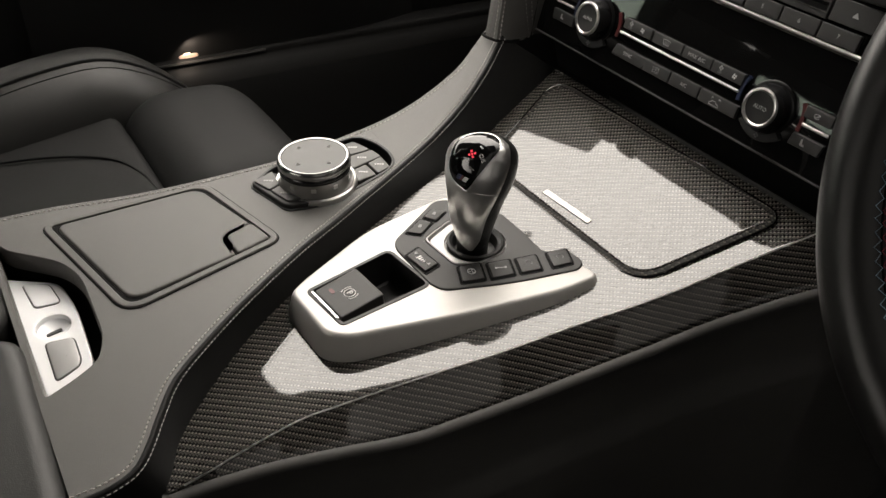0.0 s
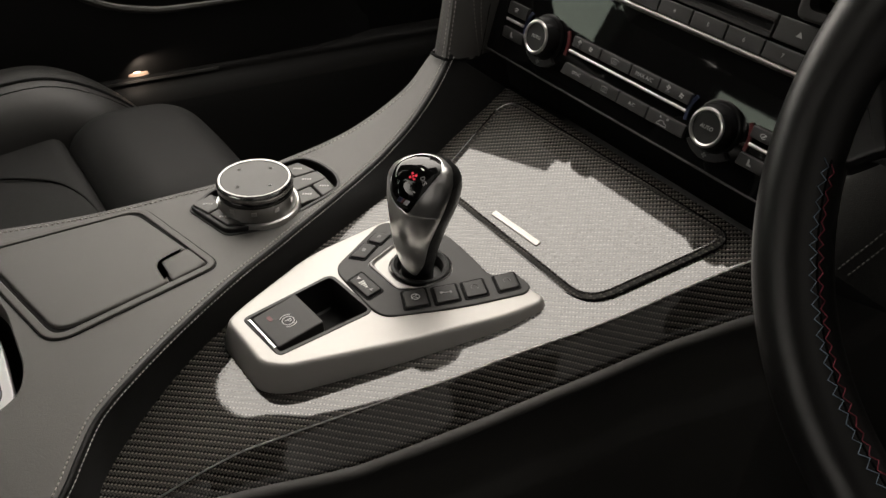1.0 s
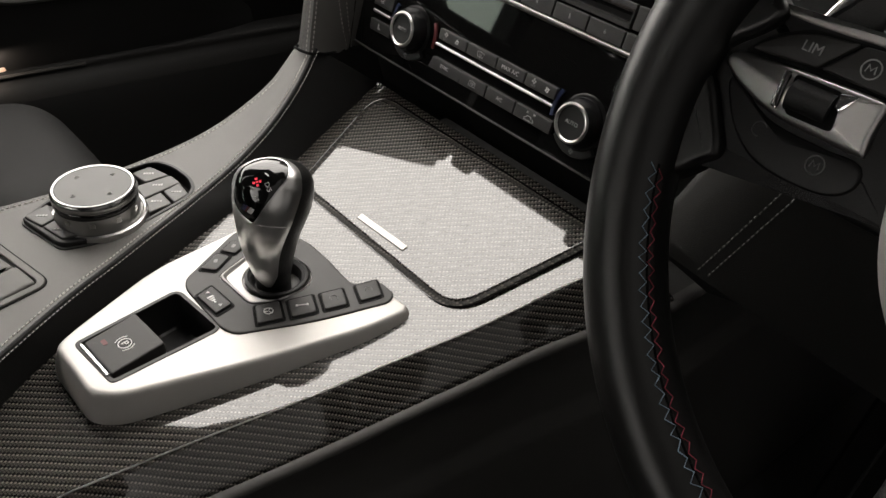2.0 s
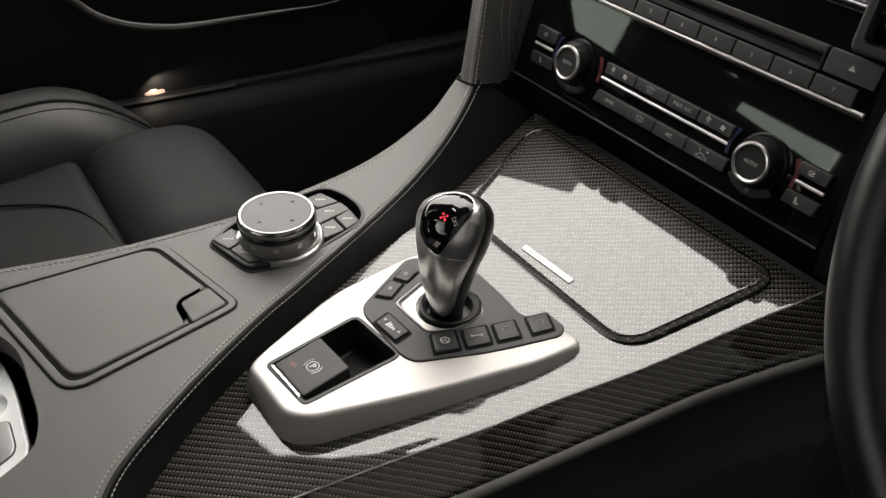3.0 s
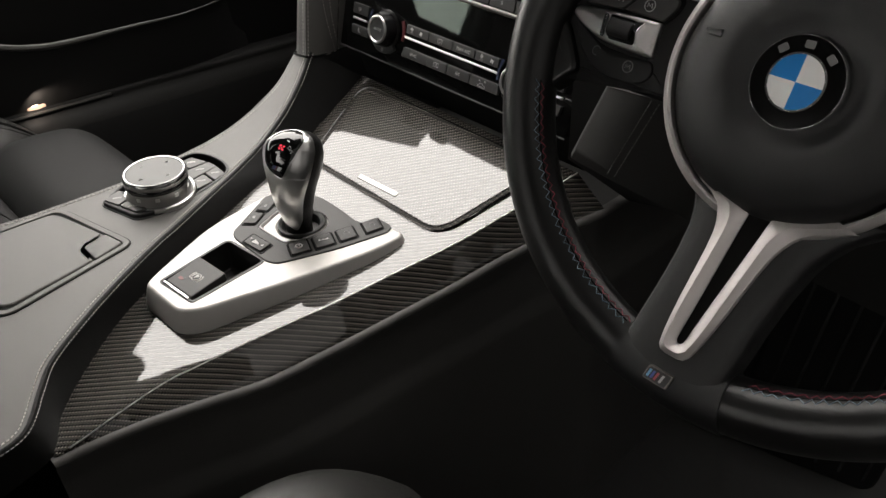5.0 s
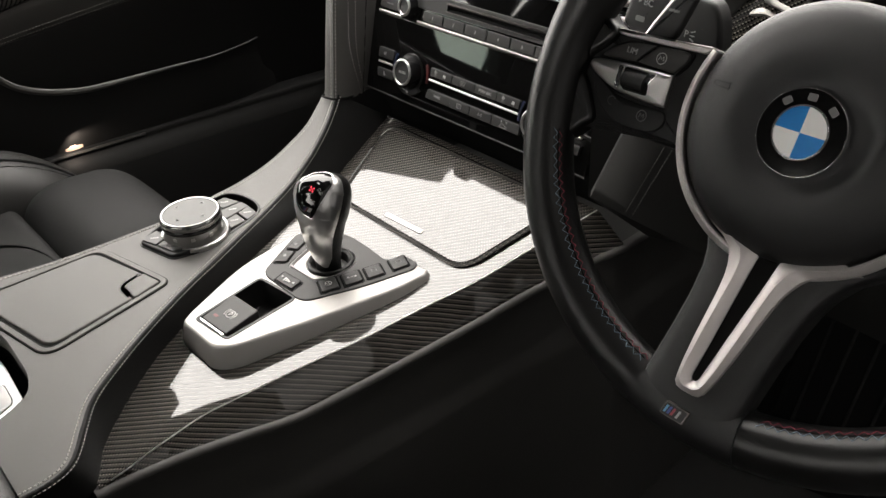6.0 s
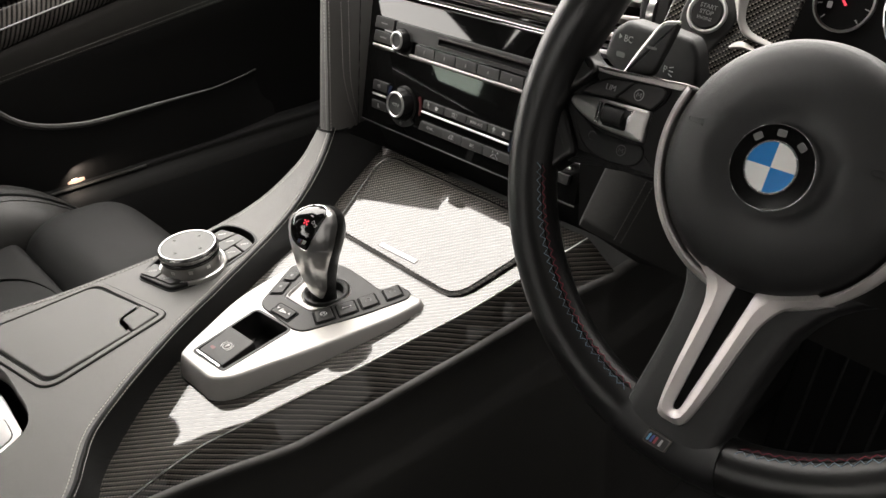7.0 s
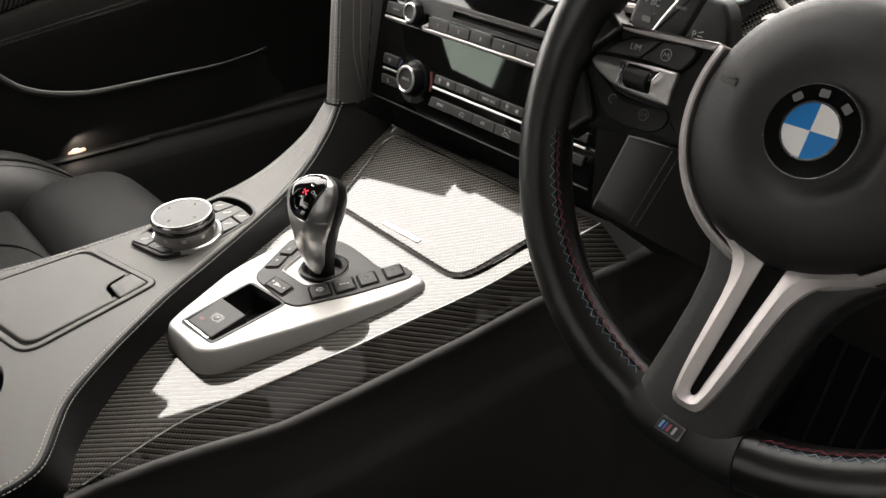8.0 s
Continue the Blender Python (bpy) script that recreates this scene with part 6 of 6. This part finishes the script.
        for (x, y, h), key, ma in (((-0.0970, 0.0162, -0.0008), k2, PRINT), ((-0.0974, -0.0180, -0.0020), k3, DIM_PRINT)):
            bm = bmesh.new()
            tube([wf @ Vector((x + 0.0032 * math.cos(a), y + 0.0032 * math.sin(a), h)) for a in [2 * math.pi * j / 20 for j in range(20)]], 0.0003, 4, True, bm)
            tube([wf @ Vector((x + dx, y + dy, h)) for dx, dy in ((-0.0016, -0.0012), (-0.0012, 0.0013), (0.0, -0.0004), (0.0012, 0.0013), (0.0016, -0.0012))], 0.0003, 4, False, bm)
            part("symbol", bm, ma, key)
        bm = bmesh.new()
        tube([wf @ Vector((-0.1205 + 0.0026 * math.cos(a), -0.0150 + 0.0026 * math.sin(a), -0.0020)) for a in [0.6 + 4.4 * j / 14 for j in range(15)]], 0.0003, 4, False, bm)
        part("symbol", bm, DIM_PRINT, k3)
    # leather thumb rests that carry the rim into the spoke
    upper_rest = [(-0.1600, 0.0160), (-0.1530, 0.0440), (-0.1485, 0.0395), (-0.1435, 0.0345), (-0.1385, 0.0296), (-0.1340, 0.0268), (-0.1315, 0.0230), (-0.1350, 0.0168), (-0.1428, 0.0095), (-0.1500, 0.0040)]
    lower_rest = [(-0.1590, -0.0040), (-0.1480, -0.0040), (-0.1425, -0.0080), (-0.1350, -0.0180), (-0.1300, -0.0250), (-0.1290, -0.0300), (-0.1335, -0.0345), (-0.1385, -0.0405), (-0.1450, -0.0450), (-0.1550, -0.0360)]
    for pts in (upper_rest, lower_rest):
        line = [(p.x, p.y) for p in smooth_line([(x, y, 0) for x, y in pts], 60, True)]
        part("thumb_rest", prism(line, -0.010, 0.0042, 0.0030, mm, steps=5), RIM_LEATHER, wheel, "leather thumb rest beside the spoke", smooth=70)
    # shift paddle
    pf = wf @ Matrix.Translation((0, 0, -0.036)) @ Matrix.Diagonal((-s, 1, 1, 1))
    pad = part("shift_paddle", prism(rounded([(-0.1343, 0.0270), (-0.1304, 0.0370), (-0.1245, 0.0494), (-0.1200, 0.0592), (-0.1159, 0.0630), (-0.1065, 0.0650), (-0.1076, 0.0575), (-0.1106, 0.0415), (-0.1131, 0.0300)], [0.002, 0.01, 0.01, 0.006, 0.006, 0.003, 0.01, 0.01, 0.004], 5), -0.0022, 0.0022, 0.0016, pf), SOFT, wheel, "dark shift paddle")
    part("paddle_edge", tube([pf @ Vector(p) for p in smooth_line([(-0.1343, 0.0270, 0.0005), (-0.1306, 0.0370, 0.0005), (-0.1248, 0.0494, 0.0005), (-0.1203, 0.0592, 0.0005), (-0.1161, 0.0632, 0.0005), (-0.1065, 0.0652, 0.0005)], 24)], 0.0011, 6), SILVER, pad, "silver edge")
    part("mark", prism(rect(-0.1195, 0.0464, 0.0075, 0.0016), 0.0020, 0.0025, 0, pf), DIM_PRINT, pad)
part("hub", lathe([(0.050, -0.012), (0.055, -0.020), (0.050, -0.09), (0.045, -0.16)], wf, 48), SOFT, wheel, "black steering column behind the wheel")

# stalk behind the wheel
stalk = thing("indicator_stalk", (0.27, 0.24, 0.275), "black indicator stalk with white symbols behind the wheel", "stalk")
kf = frame_of(Vector((0.262, 0.240, 0.278)), Vector((0.99, -0.14, 0)).normalized(), Vector((0.03, 0.20, 0.98)).normalized(), Vector((0.137, -0.97, 0.20)).normalized())
part("stalk_end", pillow(rounded([(-0.034, -0.012), (-0.014, -0.022), (0.010, -0.018), (0.010, 0.016), (-0.018, 0.017), (-0.030, 0.008)], [0.004, 0.004, 0.002, 0.002, 0.004, 0.006], 5), -0.016, 0.004, 0.004, 0.0004, kf), SOFT, stalk)
part("stalk_arm", pillow(rounded([(0.0105, -0.020), (0.052, -0.022), (0.051, -0.008), (0.045, 0.009), (0.038, 0.0165), (0.0105, 0.0185)], [0.001, 0.004, 0.01, 0.006, 0.004, 0.001], 5), -0.016, 0.002, 0.004, 0.0004, kf), SOFT, stalk)
letters("lettering", "BC", 0.0066, kf @ Matrix.Translation((-0.0130, 0.0050, 0.0047)), PRINT, stalk)
arrow(kf @ Matrix.Translation((-0.0205, 0.0055, 0.0046)) @ Matrix.Rotation(radians(-90), 4, "Z"), PRINT, stalk, 0.0018)
part("symbol", prism(rect(-0.0175, -0.0065, 0.0080, 0.0036, 0.0012), 0.0041, 0.0048, 0, kf), DIM_PRINT, stalk)
letters("lettering", "P", 0.0066, kf @ Matrix.Translation((0.0225, -0.0070, 0.0027)), PRINT, stalk)
bm = bmesh.new()
for dy in (-0.0026, 0, 0.0026):
    prism(rect(0.0275, -0.0070 + dy, 0.0036, 0.0007, 0, dy * 8000), 0.0020, 0.0029, 0, kf, bm=bm)
part("symbol", bm, PRINT, stalk)
column = thing("steering_column", (0.41, 0.30, 0.2), "black steering column shroud", "column")
part("shroud", loft([[Vector((0.41 + a, 0.235 + 0.0, 0.235 + b)) for a, b in ring(0, 0, 0.060, 24, 0.045)], [Vector((0.41 + a, 0.44, 0.16 + b)) for a, b in ring(0, 0, 0.070, 24, 0.055)]], True, cap=True), SOFT, column)

# ---- seats, door, footwells ----


def seat(x, y, label, top=0.36):
    s = thing("car_seat", (x, y - 0.2, -0.40), label, "seat", "front seats")
    m = Matrix.Translation((x, y, 0))
    # cushions take the darkened leather: their weaker light is put into the colour
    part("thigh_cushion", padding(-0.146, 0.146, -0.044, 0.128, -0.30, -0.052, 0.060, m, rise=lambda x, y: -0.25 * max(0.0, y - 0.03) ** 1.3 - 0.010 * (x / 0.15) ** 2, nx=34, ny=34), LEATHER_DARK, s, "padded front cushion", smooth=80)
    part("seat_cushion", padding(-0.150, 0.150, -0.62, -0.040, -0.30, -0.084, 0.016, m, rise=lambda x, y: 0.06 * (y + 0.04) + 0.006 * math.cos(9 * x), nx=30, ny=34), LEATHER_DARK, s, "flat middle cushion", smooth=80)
    for side in (-1, 1):
        rows = []
        for i in range(41):
            t = i / 40
            yy = -0.62 + 0.700 * t
            ridge = -0.024 - 0.95 * (yy + 0.062) ** 2 * (1 if yy < -0.062 else 5.2)
            ridge = max(ridge, -0.075) if yy < -0.062 else ridge
            base = -0.150
            h = max(ridge - base, 0.004)
            wide = 0.060 + 0.012 * min(1.0, max(0.0, -yy / 0.3))
            wide *= 1 - max(0.0, (t - 0.88) / 0.12) ** 2 * 0.6
            row = []
            for j in range(21):
                a = math.pi * j / 20
                # inner face leans outward, the crown is full and round
                u = -math.cos(a)
                row.append(m @ Vector((side * (0.196 - wide * u * (1.0 if u < 0 else 1.35)), yy, base + h * max(0.0, math.sin(a)) ** 0.62)))
            rows.append(row)
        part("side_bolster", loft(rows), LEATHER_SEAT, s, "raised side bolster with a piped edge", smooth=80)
        up = Vector((0, 0, 1))
        part("piping", tube([row[12] + up * 0.0006 for row in rows[1:-1]], 0.0022, 6), LEATHER_DARK, s)
        part("stitching", stitches([row[13] for row in rows[1:-1]], 0.0052, 0.0038, 0.0005, (-side * 0.4, 0, 0.9)), DARK_THREAD, s)
        part("seam_line", tube([row[13] - up * 0.0002 for row in rows[1:-1]], 0.0009, 6), HOLLOW, s)
    part("seat_base", prism(rounded([(-0.24, -0.62), (0.24, -0.62), (0.20, 0.02), (-0.20, 0.02)], 0.03, 4), -0.40, -0.148, 0.01, m), SOFT, s)
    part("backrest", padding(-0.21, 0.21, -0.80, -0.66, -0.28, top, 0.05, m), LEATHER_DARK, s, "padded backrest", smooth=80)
    line = [m @ Vector(p) for p in smooth_line([(-0.100, -0.22, -0.0880), (-0.062, -0.135, -0.0815), (-0.020, -0.078, -0.0790), (0.026, -0.056, -0.0795), (0.07, -0.050, -0.082)], 24)]
    part("seam_line", tube(line, 0.0014, 6), HOLLOW, s)
    return s


# unseen backrest kept low so that the rear opening reflects in the stack
seat(-0.420, 0.0, "black leather passenger seat with raised side bolsters", 0.10)
seat(0.415, -0.030, "black leather driver's seat with stitched side bolsters")



def carbon_lines(name, pitch):
    """Coarse twill seen flat along the door: fine bright slanting ribs under lacquer."""
    ma, t, p = shader(name)
    co = t.nodes.new("ShaderNodeTexCoord").outputs["Object"]
    xyz = t.nodes.new("ShaderNodeSeparateXYZ")
    t.links.new(co, xyz.inputs[0])
    across = math_node(t, "SUBTRACT", math_node(t, "MULTIPLY", xyz.outputs[1], 0.90 / pitch), math_node(t, "MULTIPLY", xyz.outputs[2], 0.44 / pitch))
    a = math_node(t, "SUBTRACT", math_node(t, "MULTIPLY", math_node(t, "FRACT", across), 2.0), 1.0)
    rib = math_node(t, "SUBTRACT", 1.0, math_node(t, "MULTIPLY", a, a))
    fibre = node(t, "ShaderNodeTexNoise", Scale=420.0, Detail=2.0)
    t.links.new(co, fibre.inputs["Vector"])
    shade = math_node(t, "MULTIPLY", math_node(t, "POWER", rib, 2.2), math_node(t, "ADD", fibre.outputs["Fac"], 0.45))
    col = t.nodes.new("ShaderNodeMix")
    col.data_type = "RGBA"
    col.inputs[6].default_value = (0.004, 0.0036, 0.0034, 1)
    col.inputs[7].default_value = (0.125, 0.112, 0.104, 1)
    t.links.new(shade, col.inputs[0])
    t.links.new(col.outputs[2], p.inputs["Base Color"])
    p.inputs["Roughness"].default_value = 0.45
    p.inputs["Specular IOR Level"].default_value = 0.06
    p.inputs["Coat Weight"].default_value = 1.0
    p.inputs["Coat Roughness"].default_value = 0.03
    return ma


CARBON_DOOR = carbon_lines("carbon_fibre_door", 0.0062)
door = thing("passenger_door", (-0.74, 0.1, -0.2), "closed passenger door with carbon trim, leather panel and dark pocket", "door")


def door_band(name, low, high, x0, x1, material, label="", bulge=0.0):
    """A lengthwise band of the door between two sloping edges, rounded outward by bulge."""
    rows = []
    for i in range(49):
        y = -0.55 + 1.50 * i / 48
        a, b = low(y), high(y)
        row = [Vector((x0 - 0.02, y, a - 0.002))]
        for j in range(11):
            t = j / 10
            row.append(Vector((x0 + (x1 - x0) * t + bulge * 4 * t * (1 - t) + 0.002 * min(1, 12 * t, 12 * (1 - t)), y, a + (b - a) * t)))
        rows.append(row + [Vector((x1 - 0.02, y, b + 0.002))])
    part(name, loft(rows), material, door, label, smooth=50)


# top edge drops out of view to open the patch reflected in the stack
door_band("upper_panel", lambda y: 0.172 + 0.13 * y, lambda y: 0.215 + 0.040 * y - 0.052 * min(1.0, max(0.0, (-0.275 - y) / 0.05)), -0.722, -0.728, LEATHER_DARK, "dark leather upper panel")
door_band("carbon_strip", lambda y: 0.111 + 0.156 * y, lambda y: 0.168 + 0.13 * y, -0.719, -0.728, CARBON_DOOR, "glossy carbon fibre strip", 0.009)
# grey metal bar added as the highlight that runs along the strip
part("strip_glint", tube([Vector((-0.7128, y, 0.1395 + 0.143 * y)) for y in [-0.2 + 0.1 * i for i in range(9)]], 0.0013, 8), BEZEL, door, "thin bright bar standing for the highlight on the carbon strip")
door_band("leather_band", lambda y: 0.066 + 0.081 * y, lambda y: 0.109 + 0.155 * y, -0.732, -0.720, LEATHER, "stitched leather band", 0.003)
door_band("lower_panel", lambda y: -0.425, lambda y: 0.063 + 0.080 * y, -0.765, -0.772, SOFT, "black recessed lower panel")
for dz in (0.004, 0.011):
    part("stitching", stitches([Vector((-0.7285 + dz * 0.4, y, 0.067 + 0.081 * y + dz)) for y in [-0.4 + 0.08 * i for i in range(15)]], 0.0048, 0.0034, 0.0005, (1, 0, 0)), THREAD, door)
pocket = smooth_line([(-0.735, -0.10, 0.13), (-0.728, -0.02, 0.085), (-0.722, 0.019, 0.046), (-0.720, 0.050, 0.012), (-0.720, 0.086, -0.008), (-0.720, 0.130, -0.021), (-0.720, 0.172, -0.027), (-0.722, 0.290, -0.033), (-0.728, 0.37, -0.039), (-0.748, 0.44, -0.044), (-0.775, 0.50, -0.048)], 60)
# thins towards the front: its fading into the dark is put into the shape
part("pocket_edge", tube(pocket, [0.0050 - 0.0034 * min(1.0, max(0.0, (p.y - 0.16) / 0.22)) for p in pocket], 8), LEATHER, door, "pale edge of the door pocket, thinned where it fades into the dark")
rows = [[p + Vector((-0.002, 0, -0.003)), p + Vector((-0.003, 0.01, -0.05)), Vector((-0.735, p.y, -0.19))] for p in pocket]
part("pocket_wall", loft(rows), SOFT, door, "black wall of the door pocket")

SILL = surface("dark_sill_plastic", (0.0070, 0.0068, 0.0066), 0.52, vary=0.2, scale=50, grain=0.2, grain_scale=2000, spec=0.12)
sill = thing("door_sill", (-0.72, 0.2, -0.40), "dark metal door sill with a small lit lamp", "sill")
rows = []
for i in range(25):
    y = -0.55 + 1.49 * i / 24
    z = -0.117 - 0.062 * (y - 0.06)
    rows.append([Vector((-0.760, y, z + 0.004)), Vector((-0.7260, y, z + 0.004)), Vector((-0.7215, y, z + 0.001)), Vector((-0.7195, y, z - 0.004)), Vector((-0.7185, y, z - 0.008)), Vector((-0.7080, y, z - 0.012)), Vector((-0.6960, y, z - 0.030)), Vector((-0.6900, y, z - 0.052)), Vector((-0.6900, y, -0.41))])
part("sill_cover", loft([row[:7] for row in rows]), SILL, sill, "dark sill cover", smooth=60)
part("sill_side", loft([row[6:] for row in rows]), SOFT, sill, "black side of the sill")
LAMP = plain("warm_lamp", (1.0, 0.80, 0.62), 0.4, emit=1.3)
# warm lens colour stands for the weaker glow at the lamp's ends
LENS = plain("lamp_lens", (0.55, 0.40, 0.32), 0.35)
lamp = part("sill_lamp", pillow(ring(-0.7290, 0.1050, 0.0036, 24, 0.0150), -0.120, -0.1105, 0.002, 0.001), LENS, sill, "small frosted sill lamp")
part("lamp_glow", pillow(ring(-0.7290, 0.1030, 0.0026, 24, 0.0062), -0.112, -0.1088, 0.0006, 0.0003), LAMP, lamp, "warm lit middle of the lamp")
bulb = bpy.data.lights.new("sill_light", "SPOT")
bulb.energy = 0.13
bulb.spot_size = radians(150)
bulb.spot_blend = 0.6
bulb.color = (1.0, 0.82, 0.68)
bulb.shadow_soft_size = 0.0
new("sill_light", bulb).matrix_world = Matrix.Translation((-0.7080, 0.1050, -0.0900)) @ Matrix.Rotation(radians(24), 4, "X") @ Matrix.Rotation(radians(22), 4, "Y")
part("sill_strip", tube([Vector((-0.7195, y, -0.117 - 0.062 * (y - 0.06) - 0.001)) for y in [-0.1 + 0.04 * i for i in range(9)]], 0.0026, 6), BUTTON, sill, "thin dark strip")

# ribbed foot rest and pedals before the driver
rest = thing("ribbed_mat", (0.34, 0.55, -0.2), "black ribbed rubber pad in the driver's footwell", "mat")
rf = frame_of(Vector((0.345, 0.55, -0.18)), Vector((0.97, 0.24, 0)).normalized(), Vector((0.02, 0.30, 0.95)).normalized(), Vector((0.23, -0.93, 0.29)).normalized())
part("pad", prism(rect(0.03, -0.03, 0.17, 0.30, 0.02), -0.02, 0.0, 0.004, rf), HOLLOW, rest)
for k in range(6):
    part("rib", prism(rect(-0.030 + 0.026 * k, -0.03, 0.0034, 0.27, 0.001), -0.001, 0.0045, 0.001, rf, steps=2), SOFT, rest)
